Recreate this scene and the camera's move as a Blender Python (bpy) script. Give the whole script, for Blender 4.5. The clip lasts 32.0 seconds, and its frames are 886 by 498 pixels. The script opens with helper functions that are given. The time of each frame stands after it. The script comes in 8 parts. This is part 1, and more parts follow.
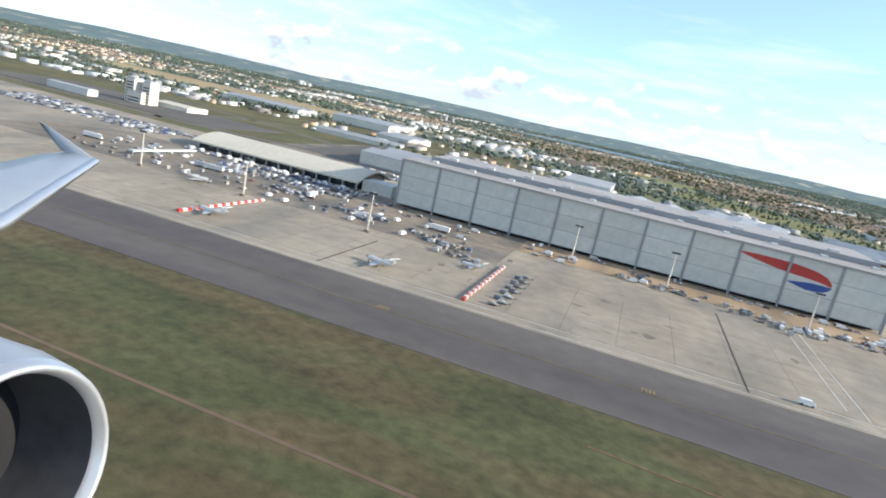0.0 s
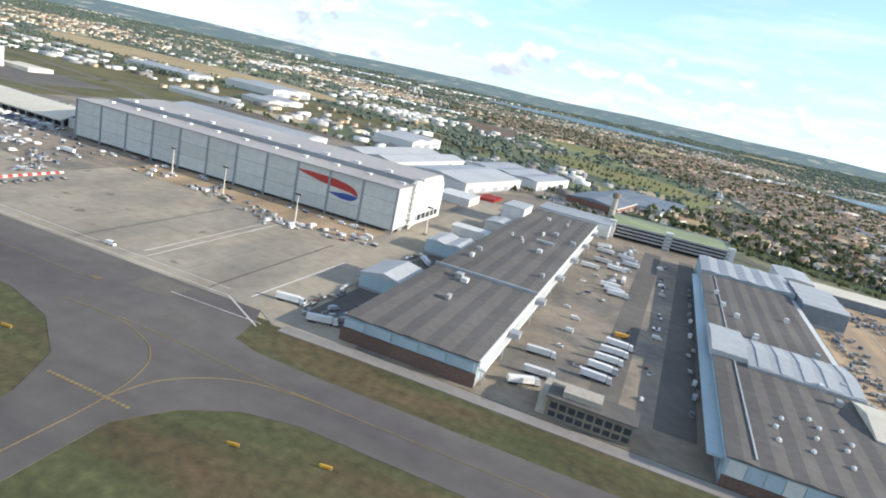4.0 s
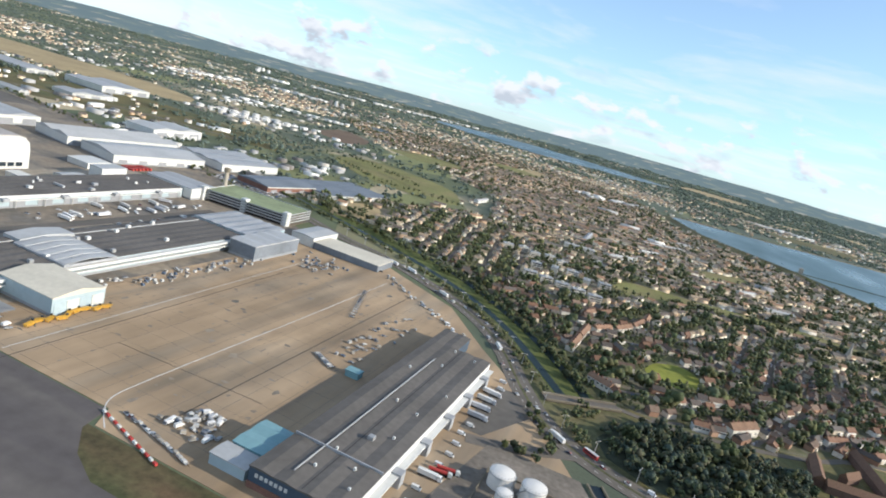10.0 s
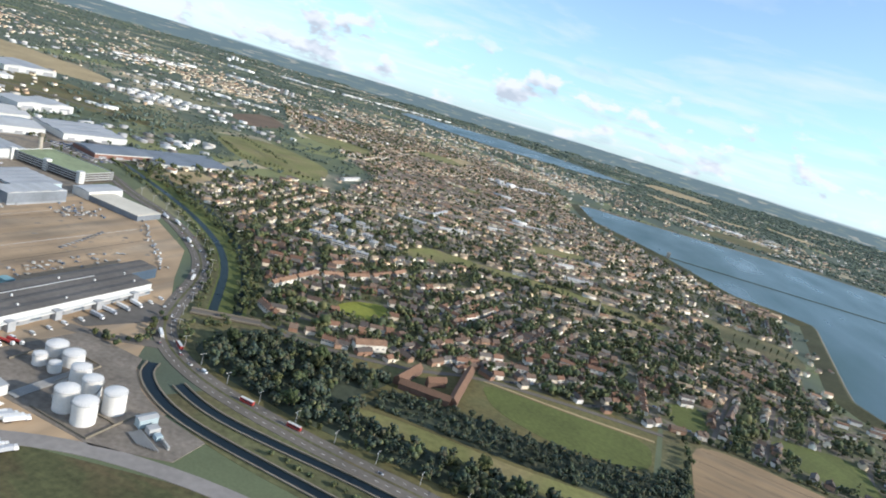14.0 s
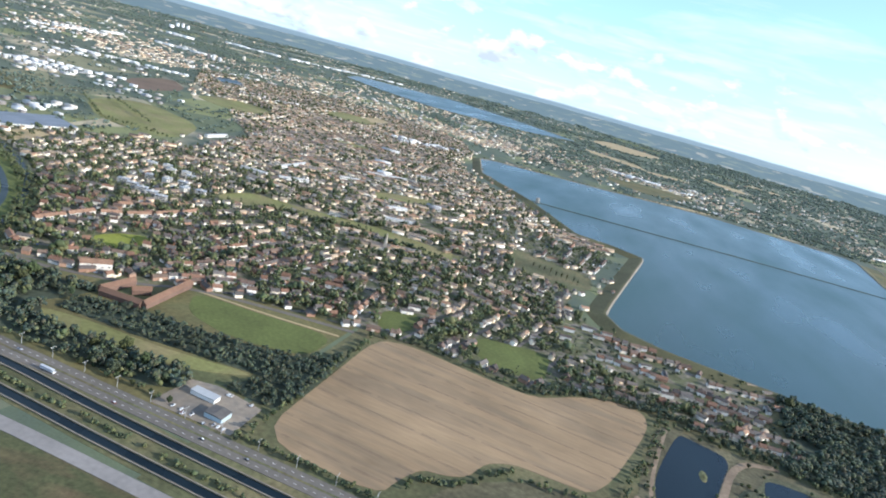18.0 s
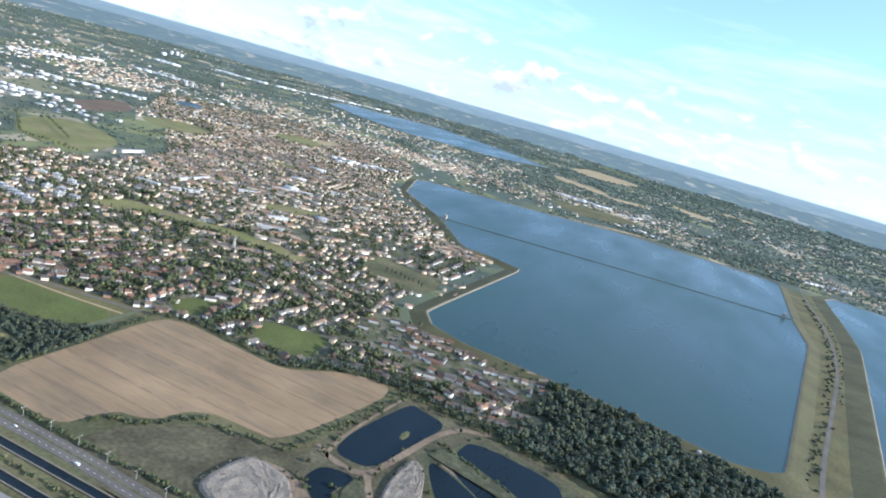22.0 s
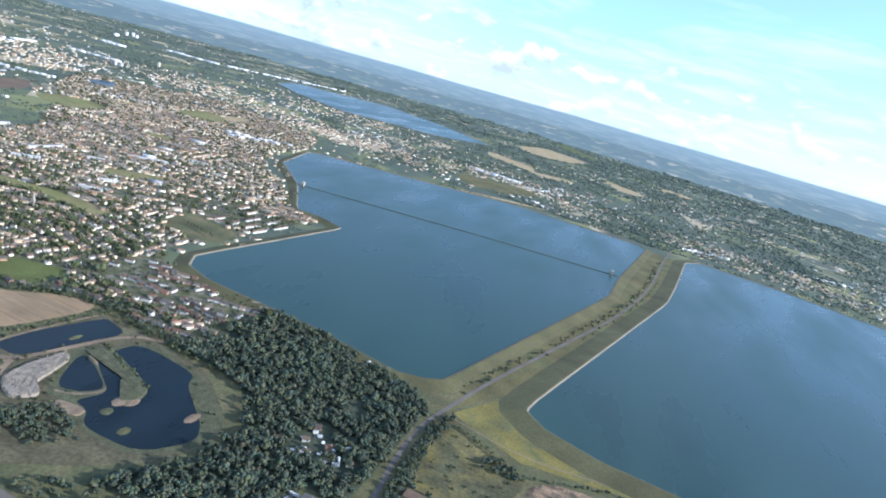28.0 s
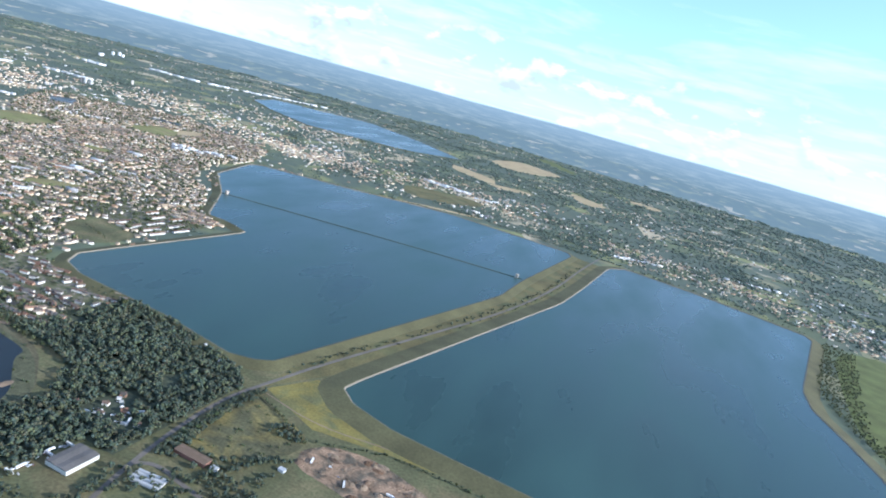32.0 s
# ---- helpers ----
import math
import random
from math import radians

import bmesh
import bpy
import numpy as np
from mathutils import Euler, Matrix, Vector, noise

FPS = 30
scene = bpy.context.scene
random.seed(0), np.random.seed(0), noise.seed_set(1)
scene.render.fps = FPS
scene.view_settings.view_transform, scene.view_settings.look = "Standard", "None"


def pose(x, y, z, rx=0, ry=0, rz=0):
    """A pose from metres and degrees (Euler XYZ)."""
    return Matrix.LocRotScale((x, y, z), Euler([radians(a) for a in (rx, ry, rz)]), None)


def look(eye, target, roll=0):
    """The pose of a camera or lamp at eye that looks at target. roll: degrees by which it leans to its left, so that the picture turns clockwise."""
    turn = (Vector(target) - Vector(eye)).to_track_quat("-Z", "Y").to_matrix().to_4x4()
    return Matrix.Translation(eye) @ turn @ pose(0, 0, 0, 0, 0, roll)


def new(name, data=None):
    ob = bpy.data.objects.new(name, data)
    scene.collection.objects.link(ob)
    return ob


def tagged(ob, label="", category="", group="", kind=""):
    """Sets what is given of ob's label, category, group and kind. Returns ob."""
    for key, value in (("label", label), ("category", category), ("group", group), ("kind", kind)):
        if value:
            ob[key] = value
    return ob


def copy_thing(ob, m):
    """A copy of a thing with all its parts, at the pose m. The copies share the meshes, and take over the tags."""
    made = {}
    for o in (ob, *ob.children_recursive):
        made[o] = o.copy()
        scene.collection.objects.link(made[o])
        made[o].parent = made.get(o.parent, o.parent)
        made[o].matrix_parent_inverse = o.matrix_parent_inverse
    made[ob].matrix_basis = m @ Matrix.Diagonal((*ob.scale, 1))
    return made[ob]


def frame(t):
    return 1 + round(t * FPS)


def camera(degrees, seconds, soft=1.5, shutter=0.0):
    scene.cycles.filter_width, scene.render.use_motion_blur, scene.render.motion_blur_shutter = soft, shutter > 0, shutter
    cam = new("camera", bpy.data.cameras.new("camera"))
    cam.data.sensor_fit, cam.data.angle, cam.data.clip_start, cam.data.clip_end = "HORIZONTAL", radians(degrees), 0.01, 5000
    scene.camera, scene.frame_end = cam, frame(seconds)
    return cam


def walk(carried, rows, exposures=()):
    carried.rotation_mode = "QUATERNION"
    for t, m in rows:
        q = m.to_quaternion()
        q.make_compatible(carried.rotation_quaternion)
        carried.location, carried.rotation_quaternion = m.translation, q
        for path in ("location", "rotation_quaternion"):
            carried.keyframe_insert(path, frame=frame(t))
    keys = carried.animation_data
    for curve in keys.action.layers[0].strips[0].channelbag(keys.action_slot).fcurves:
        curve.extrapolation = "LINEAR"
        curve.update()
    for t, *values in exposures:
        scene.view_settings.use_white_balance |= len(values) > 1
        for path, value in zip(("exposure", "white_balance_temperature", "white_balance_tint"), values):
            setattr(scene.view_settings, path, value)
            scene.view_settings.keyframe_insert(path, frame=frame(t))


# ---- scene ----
# The place is a model of an airfield and its surroundings at about 0.39 of full size: one unit is 2.56 m of the real place.
cam = camera(70.46, 32.0, soft=1.9)
ROWS = [  # seconds, eye, yaw, pitch, roll
    (0, 0.00, 0.00, 29.78, 15.72, -12.48, 12.21),
    (0.5, 16.20, 0.14, 31.71, 15.87, -13.38, 12.31),
    (1, 32.42, 0.28, 33.68, 15.89, -14.04, 12.05),
    (1.5, 48.66, 0.42, 35.71, 16.21, -14.00, 12.06),
    (2, 64.91, 0.57, 37.79, 16.42, -13.57, 12.29),
    (2.5, 81.18, 0.72, 39.92, 16.88, -13.20, 12.24),
    (3, 97.46, 0.88, 42.11, 17.03, -13.20, 12.48),
    (3.5, 113.76, 1.03, 44.35, 17.50, -14.14, 12.45),
    (4, 130.07, 1.19, 46.65, 17.61, -14.99, 12.35),
    (4.5, 146.39, 1.36, 49.01, 17.88, -15.05, 12.18),
    (6.5, 211.81, 2.02, 58.98, 19.24, -12.08, 13.21),
    (7, 228.19, 2.19, 61.62, 19.16, -12.97, 13.34),
    (7.5, 244.58, 2.35, 64.30, 19.32, -14.23, 13.17),
    (8, 260.99, 2.51, 67.03, 18.75, -14.98, 13.40),
    (8.5, 277.41, 2.67, 69.82, 18.45, -14.63, 13.74),
    (9, 293.84, 2.82, 72.66, 18.15, -13.19, 14.39),
    (9.5, 310.28, 2.97, 75.54, 18.04, -13.22, 14.93),
    (10, 326.74, 3.11, 78.47, 17.73, -12.88, 15.47),
    (10.5, 343.21, 3.25, 81.44, 17.81, -12.37, 15.66),
    (11, 359.69, 3.38, 84.46, 17.64, -12.03, 15.94),
    (11.5, 376.19, 3.50, 87.52, 17.63, -12.40, 15.81),
    (12, 392.71, 3.61, 90.62, 17.16, -13.57, 15.41),
    (12.5, 409.24, 3.71, 93.76, 17.12, -14.45, 16.84),
    (13, 425.79, 3.80, 96.94, 17.22, -13.99, 16.81),
    (13.5, 442.36, 3.88, 100.15, 17.44, -13.67, 16.79),
    (14, 458.94, 3.94, 103.40, 17.48, -13.17, 16.85),
    (14.5, 475.55, 4.00, 106.67, 17.96, -12.35, 17.05),
    (16.5, 542.22, 4.07, 120.07, 18.36, -13.85, 15.48),
    (17, 558.96, 4.06, 123.48, 17.69, -14.94, 15.57),
    (17.5, 575.72, 4.02, 126.92, 16.49, -16.26, 15.32),
    (18, 592.51, 3.97, 130.38, 15.36, -15.84, 15.50),
    (18.5, 609.34, 3.91, 133.86, 15.14, -15.10, 15.73),
    (19, 626.20, 3.83, 137.36, 15.08, -13.84, 15.81),
    (19.5, 643.09, 3.74, 140.89, 15.47, -12.69, 15.93),
    (20, 660.03, 3.63, 144.43, 16.20, -11.05, 16.16),
    (20.5, 677.00, 3.51, 147.99, 16.95, -10.18, 16.24),
    (21, 694.02, 3.37, 151.57, 17.33, -10.69, 16.30),
    (21.5, 711.08, 3.22, 155.17, 17.44, -12.10, 16.16),
    (22, 728.19, 3.06, 158.79, 17.20, -13.69, 15.91),
    (22.5, 745.34, 2.89, 162.43, 17.02, -15.04, 15.54),
    (23, 762.55, 2.70, 166.09, 16.34, -16.22, 15.37),
    (23.5, 779.81, 2.51, 169.78, 15.96, -16.36, 15.36),
    (24, 797.13, 2.31, 173.49, 15.88, -15.86, 15.53),
    (24.5, 814.50, 2.11, 177.22, 16.07, -14.70, 15.72),
    (25, 831.94, 1.90, 180.98, 16.32, -13.50, 15.77),
    (25.5, 849.44, 1.69, 184.78, 16.55, -12.87, 15.73),
    (27.5, 920.12, 0.86, 200.30, 16.91, -14.39, 15.83),
    (28, 937.98, 0.68, 204.29, 16.68, -15.19, 15.80),
    (28.5, 955.92, 0.51, 208.33, 16.68, -15.30, 15.82),
    (29, 973.94, 0.35, 212.43, 16.57, -14.97, 15.70),
    (29.5, 992.05, 0.22, 216.59, 16.78, -14.58, 15.65),
    (30, 1010.25, 0.11, 220.81, 17.13, -14.05, 15.69),
    (30.5, 1028.54, 0.03, 225.11, 17.48, -14.01, 15.50),
    (31, 1046.93, -0.02, 229.49, 17.86, -14.04, 15.53),
    (31.5, 1065.41, -0.03, 233.95, 18.01, -14.04, 15.47),
    (32, 1084.00, 0.00, 238.51, 17.85, -14.01, 15.43),
]
walk(cam, [(t, pose(x, y, z, 90 + p, 0, a) @ pose(0, 0, 0, 0, 0, r)) for t, x, y, z, a, p, r in ROWS],
     exposures=[(0.0, 0.85, 5800, 11), (4.5, 0.85, 5800, 11), (9.0, 0.6, 5800, 11), (13.0, 0.55, 5700, 11), (18.0, 0.9, 5350, 12), (25.0, 0.92, 5080, 13), (32.0, 0.98, 5000, 13)])

# ---- light ----
SUN_EL, SUN_AZ = 20.5, 8.0      # height of the sun; turn from +x towards +y
world = bpy.data.worlds.new("sky")
scene.world = world
world.use_nodes = True
wn, wl = world.node_tree.nodes, world.node_tree.links
wn.clear()


def wnode(kind, **kw):
    n = wn.new(kind)
    for k, v in kw.items():
        n.inputs[k].default_value = v
    return n


w_out = wn.new("ShaderNodeOutputWorld")
w_bg = wnode("ShaderNodeBackground", Strength=1.0)
w_sky = wn.new("ShaderNodeTexSky")
w_sky.sky_type = "NISHITA"
w_sky.sun_disc = False
w_sky.sun_elevation, w_sky.sun_rotation = radians(SUN_EL), radians(90 - SUN_AZ)
w_sky.air_density, w_sky.dust_density, w_sky.ozone_density = 0.9, 0.15, 3.5
w_gain = wn.new("ShaderNodeVectorMath")
w_gain.operation = "SCALE"
w_gain.inputs["Scale"].default_value = 0.128
w_soft = wn.new("ShaderNodeHueSaturation")
w_soft.inputs["Saturation"].default_value = 0.56
wl.new(w_sky.outputs[0], w_soft.inputs["Color"])
w_tint = wn.new("ShaderNodeVectorMath")
w_tint.operation = "MULTIPLY"
w_tint.inputs[1].default_value = (0.86, 1.03, 1.08)
wl.new(w_soft.outputs[0], w_tint.inputs[0])
wl.new(w_tint.outputs[0], w_gain.inputs[0])
w_tc = wn.new("ShaderNodeTexCoord")
w_sep = wn.new("ShaderNodeSeparateXYZ")
wl.new(w_tc.outputs["Generated"], w_sep.inputs[0])
# clouds lie on a flat layer: the way divided by its height
w_h = wn.new("ShaderNodeMath")
w_h.operation = "ADD"
w_h.inputs[1].default_value = 0.06
wl.new(w_sep.outputs["Z"], w_h.inputs[0])
w_hm = wn.new("ShaderNodeMath")
w_hm.operation = "MAXIMUM"
w_hm.inputs[1].default_value = 0.02
wl.new(w_h.outputs[0], w_hm.inputs[0])
w_comb = wn.new("ShaderNodeCombineXYZ")
for k in "XY":
    dv = wn.new("ShaderNodeMath")
    dv.operation = "DIVIDE"
    wl.new(w_sep.outputs[k], dv.inputs[0])
    wl.new(w_hm.outputs[0], dv.inputs[1])
    wl.new(dv.outputs[0], w_comb.inputs[k])
w_n1 = wnode("ShaderNodeTexNoise", Scale=0.62, Detail=9.0, Roughness=0.58, Distortion=0.25)
w_n2 = wnode("ShaderNodeTexNoise", Scale=0.13, Detail=4.0, Roughness=0.5)
for n in (w_n1, w_n2):
    wl.new(w_comb.outputs[0], n.inputs["Vector"])
w_mul = wn.new("ShaderNodeMath")
w_mul.operation = "MULTIPLY_ADD"
w_mul.inputs[1].default_value = 0.55
wl.new(w_n2.outputs["Fac"], w_mul.inputs[0])
wl.new(w_n1.outputs["Fac"], w_mul.inputs[2])
w_cr = wn.new("ShaderNodeMapRange")
w_cr.inputs["From Min"].default_value, w_cr.inputs["From Max"].default_value = 0.74, 0.98
w_cr.inputs["To Max"].default_value = 0.85
wl.new(w_mul.outputs[0], w_cr.inputs["Value"])
# small heaped clouds low over the skyline
w_map = wn.new("ShaderNodeMapping")
w_map.inputs["Scale"].default_value = (1.0, 1.0, 2.0)
wl.new(w_tc.outputs["Generated"], w_map.inputs["Vector"])
w_n4 = wnode("ShaderNodeTexNoise", Scale=17.0, Detail=8.0, Roughness=0.55)
wl.new(w_map.outputs[0], w_n4.inputs["Vector"])
w_c4 = wn.new("ShaderNodeMapRange")
w_c4.inputs["From Min"].default_value, w_c4.inputs["From Max"].default_value = 0.525, 0.61
wl.new(w_n4.outputs["Fac"], w_c4.inputs["Value"])
w_b4 = wn.new("ShaderNodeMapRange")
w_b4.inputs["From Min"].default_value, w_b4.inputs["From Max"].default_value = 0.12, 0.07
wl.new(w_sep.outputs["Z"], w_b4.inputs["Value"])
w_m4 = wn.new("ShaderNodeMath")
w_m4.operation = "MULTIPLY"
wl.new(w_c4.outputs[0], w_m4.inputs[0])
wl.new(w_b4.outputs[0], w_m4.inputs[1])
w_max = wn.new("ShaderNodeMath")
w_max.operation = "MAXIMUM"
wl.new(w_m4.outputs[0], w_max.inputs[0])
wl.new(w_cr.outputs[0], w_max.inputs[1])
w_mix = wn.new("ShaderNodeMix")
w_mix.data_type = "RGBA"
w_map5 = wn.new("ShaderNodeMapping")
w_map5.inputs["Scale"].default_value = (1.0, 1.0, 2.0)
w_map5.inputs["Location"].default_value = (0.0, 0.0, 0.03)
wl.new(w_tc.outputs["Generated"], w_map5.inputs["Vector"])
w_n5 = wnode("ShaderNodeTexNoise", Scale=17.0, Detail=3.0, Roughness=0.5)
wl.new(w_map5.outputs[0], w_n5.inputs["Vector"])
w_c5 = wn.new("ShaderNodeMapRange")
w_c5.inputs["From Min"].default_value, w_c5.inputs["From Max"].default_value = 0.52, 0.66
wl.new(w_n5.outputs["Fac"], w_c5.inputs["Value"])
w_m5 = wn.new("ShaderNodeMath")
w_m5.operation = "MULTIPLY"
wl.new(w_c5.outputs[0], w_m5.inputs[0])
wl.new(w_b4.outputs[0], w_m5.inputs[1])
w_shade = wn.new("ShaderNodeMix")
w_shade.data_type = "RGBA"
w_shade.inputs["A"].default_value, w_shade.inputs["B"].default_value = (0.66, 0.65, 0.62, 1), (0.43, 0.45, 0.46, 1)
wl.new(w_m5.outputs[0], w_shade.inputs["Factor"])
wl.new(w_shade.outputs["Result"], w_mix.inputs["B"])
wl.new(w_max.outputs[0], w_mix.inputs["Factor"])
wl.new(w_gain.outputs[0], w_mix.inputs["A"])
# the distance below the skyline, past the end of the ground sheet: woods and fields painted into the sky, haze mixed in
w_low = wn.new("ShaderNodeMapRange")
w_low.inputs["From Min"].default_value, w_low.inputs["From Max"].default_value = -0.0105, -0.0080
w_n6 = wnode("ShaderNodeTexNoise", Scale=5.0, Detail=4.0)
wl.new(w_tc.outputs["Generated"], w_n6.inputs["Vector"])
w_hill = wn.new("ShaderNodeMath")
w_hill.operation = "MULTIPLY_ADD"
w_hill.inputs[1].default_value = -0.006
wl.new(w_n6.outputs["Fac"], w_hill.inputs[0])
w_lift = wn.new("ShaderNodeMath")
w_lift.operation = "ADD"
w_lift.inputs[1].default_value = 0.003
wl.new(w_sep.outputs["Z"], w_lift.inputs[0])
wl.new(w_lift.outputs[0], w_hill.inputs[2])
wl.new(w_hill.outputs[0], w_low.inputs["Value"])
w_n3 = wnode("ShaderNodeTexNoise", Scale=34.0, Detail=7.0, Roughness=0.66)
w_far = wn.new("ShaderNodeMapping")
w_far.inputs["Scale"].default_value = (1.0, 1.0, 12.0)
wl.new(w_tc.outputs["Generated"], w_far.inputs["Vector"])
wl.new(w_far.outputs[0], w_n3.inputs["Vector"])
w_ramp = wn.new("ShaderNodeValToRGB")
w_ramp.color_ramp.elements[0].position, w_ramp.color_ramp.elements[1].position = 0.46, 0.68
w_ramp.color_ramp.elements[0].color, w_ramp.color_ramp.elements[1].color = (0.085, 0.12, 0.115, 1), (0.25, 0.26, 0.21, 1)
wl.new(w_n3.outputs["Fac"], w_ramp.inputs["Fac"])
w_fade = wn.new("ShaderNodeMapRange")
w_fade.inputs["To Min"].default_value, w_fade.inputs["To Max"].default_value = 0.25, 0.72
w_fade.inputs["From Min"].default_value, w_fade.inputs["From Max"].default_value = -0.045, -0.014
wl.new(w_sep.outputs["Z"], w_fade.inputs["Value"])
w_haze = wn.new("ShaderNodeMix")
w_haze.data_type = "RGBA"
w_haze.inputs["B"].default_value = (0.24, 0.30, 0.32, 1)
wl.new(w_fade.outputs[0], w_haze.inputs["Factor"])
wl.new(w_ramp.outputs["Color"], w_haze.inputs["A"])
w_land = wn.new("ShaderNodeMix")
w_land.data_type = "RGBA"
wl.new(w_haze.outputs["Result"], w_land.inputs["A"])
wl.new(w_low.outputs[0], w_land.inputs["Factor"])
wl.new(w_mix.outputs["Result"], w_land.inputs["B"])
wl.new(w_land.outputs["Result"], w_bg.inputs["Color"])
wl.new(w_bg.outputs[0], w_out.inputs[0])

sun = new("sun", bpy.data.lights.new("sun", "SUN"))
sun.data.energy, sun.data.angle, sun.data.color = 4.2, radians(0.6), (1.0, 0.85, 0.64)
_e, _a = radians(SUN_EL), radians(SUN_AZ)
SUN_WAY = Vector((math.cos(_e) * math.cos(_a), math.cos(_e) * math.sin(_a), math.sin(_e)))
sun.matrix_world = look(SUN_WAY * 800, (0, 0, 0))

# ---- materials ----


def mat(name, colours, rough=0.8, metal=0.0, coarse=(0.05, 0.12), fine=(1.2, 0.12), bump=0.0, pick=None, spread=0.0, spec=0.3, stretch=(1, 1, 1), alt=None):
    """colours: one colour, or several picked by pick ('object' or 'island'); coarse, fine: scale and strength of the uneven tone."""
    m = bpy.data.materials.new(name)
    m.use_nodes = True
    n, l = m.node_tree.nodes, m.node_tree.links
    b = n["Principled BSDF"]
    b.inputs["Roughness"].default_value, b.inputs["Metallic"].default_value = rough, metal
    b.inputs["Specular IOR Level"].default_value = spec
    tc = n.new("ShaderNodeTexCoord")
    total = None
    mp = n.new("ShaderNodeMapping")
    mp.inputs["Scale"].default_value = stretch
    l.new(tc.outputs["Object"], mp.inputs["Vector"])
    for scale, strength in (coarse, fine):
        t = n.new("ShaderNodeTexNoise")
        t.inputs["Scale"].default_value, t.inputs["Detail"].default_value = scale, 6
        l.new(mp.outputs[0] if scale == coarse[0] else tc.outputs["Object"], t.inputs["Vector"])
        a = n.new("ShaderNodeMapRange")
        a.inputs["From Min"].default_value, a.inputs["From Max"].default_value = 0.25, 0.75
        a.inputs["To Min"].default_value, a.inputs["To Max"].default_value = 1 - strength, 1 + strength
        l.new(t.outputs["Fac"], a.inputs["Value"])
        if total is None:
            total = a.outputs[0]
        else:
            q = n.new("ShaderNodeMath")
            q.operation = "MULTIPLY"
            l.new(total, q.inputs[0])
            l.new(a.outputs[0], q.inputs[1])
            total = q.outputs[0]
    rnd = None
    if pick == "object":
        rnd = n.new("ShaderNodeObjectInfo").outputs["Random"]
    elif pick == "island":
        rnd = n.new("ShaderNodeNewGeometry").outputs["Random Per Island"]
    hsv = n.new("ShaderNodeHueSaturation")
    if isinstance(colours[0], (int, float)):
        hsv.inputs["Color"].default_value = (*colours, 1)
        if alt:
            # patches of a second colour: colour, scale, where it begins and is full
            t = n.new("ShaderNodeTexNoise")
            t.inputs["Scale"].default_value, t.inputs["Detail"].default_value, t.inputs["Distortion"].default_value = alt[1], 7, 0.6
            l.new(mp.outputs[0], t.inputs["Vector"])
            a = n.new("ShaderNodeMapRange")
            a.inputs["From Min"].default_value, a.inputs["From Max"].default_value = alt[2], alt[3]
            l.new(t.outputs["Fac"], a.inputs["Value"])
            x = n.new("ShaderNodeMix")
            x.data_type = "RGBA"
            x.inputs["A"].default_value, x.inputs["B"].default_value = (*colours, 1), (*alt[0], 1)
            l.new(a.outputs[0], x.inputs["Factor"])
            l.new(x.outputs["Result"], hsv.inputs["Color"])
    else:
        r = n.new("ShaderNodeValToRGB")
        r.color_ramp.interpolation = "CONSTANT"
        while len(r.color_ramp.elements) < len(colours):
            r.color_ramp.elements.new(0.5)
        for i, c in enumerate(colours):
            r.color_ramp.elements[i].position = i / len(colours)
            r.color_ramp.elements[i].color = (*c, 1)
        l.new(rnd, r.inputs["Fac"])
        l.new(r.outputs["Color"], hsv.inputs["Color"])
    if rnd is not None and spread:
        w = n.new("ShaderNodeTexWhiteNoise")
        w.noise_dimensions = "1D"
        l.new(rnd, w.inputs["W"])
        a = n.new("ShaderNodeMapRange")
        a.inputs["To Min"].default_value, a.inputs["To Max"].default_value = 1 - spread, 1 + spread
        l.new(w.outputs["Value"], a.inputs["Value"])
        q = n.new("ShaderNodeMath")
        q.operation = "MULTIPLY"
        l.new(total, q.inputs[0])
        l.new(a.outputs[0], q.inputs[1])
        total = q.outputs[0]
    l.new(total, hsv.inputs["Value"])
    l.new(hsv.outputs["Color"], b.inputs["Base Color"])
    if bump:
        bp = n.new("ShaderNodeBump")
        bp.inputs["Strength"].default_value = bump
        bp.inputs["Distance"].default_value = 0.1
        t = n.new("ShaderNodeTexNoise")
        t.inputs["Scale"].default_value, t.inputs["Detail"].default_value = fine[0] * 2.5, 4
        l.new(tc.outputs["Object"], t.inputs["Vector"])
        l.new(t.outputs["Fac"], bp.inputs["Height"])
        l.new(bp.outputs[0], b.inputs["Normal"])
    return m


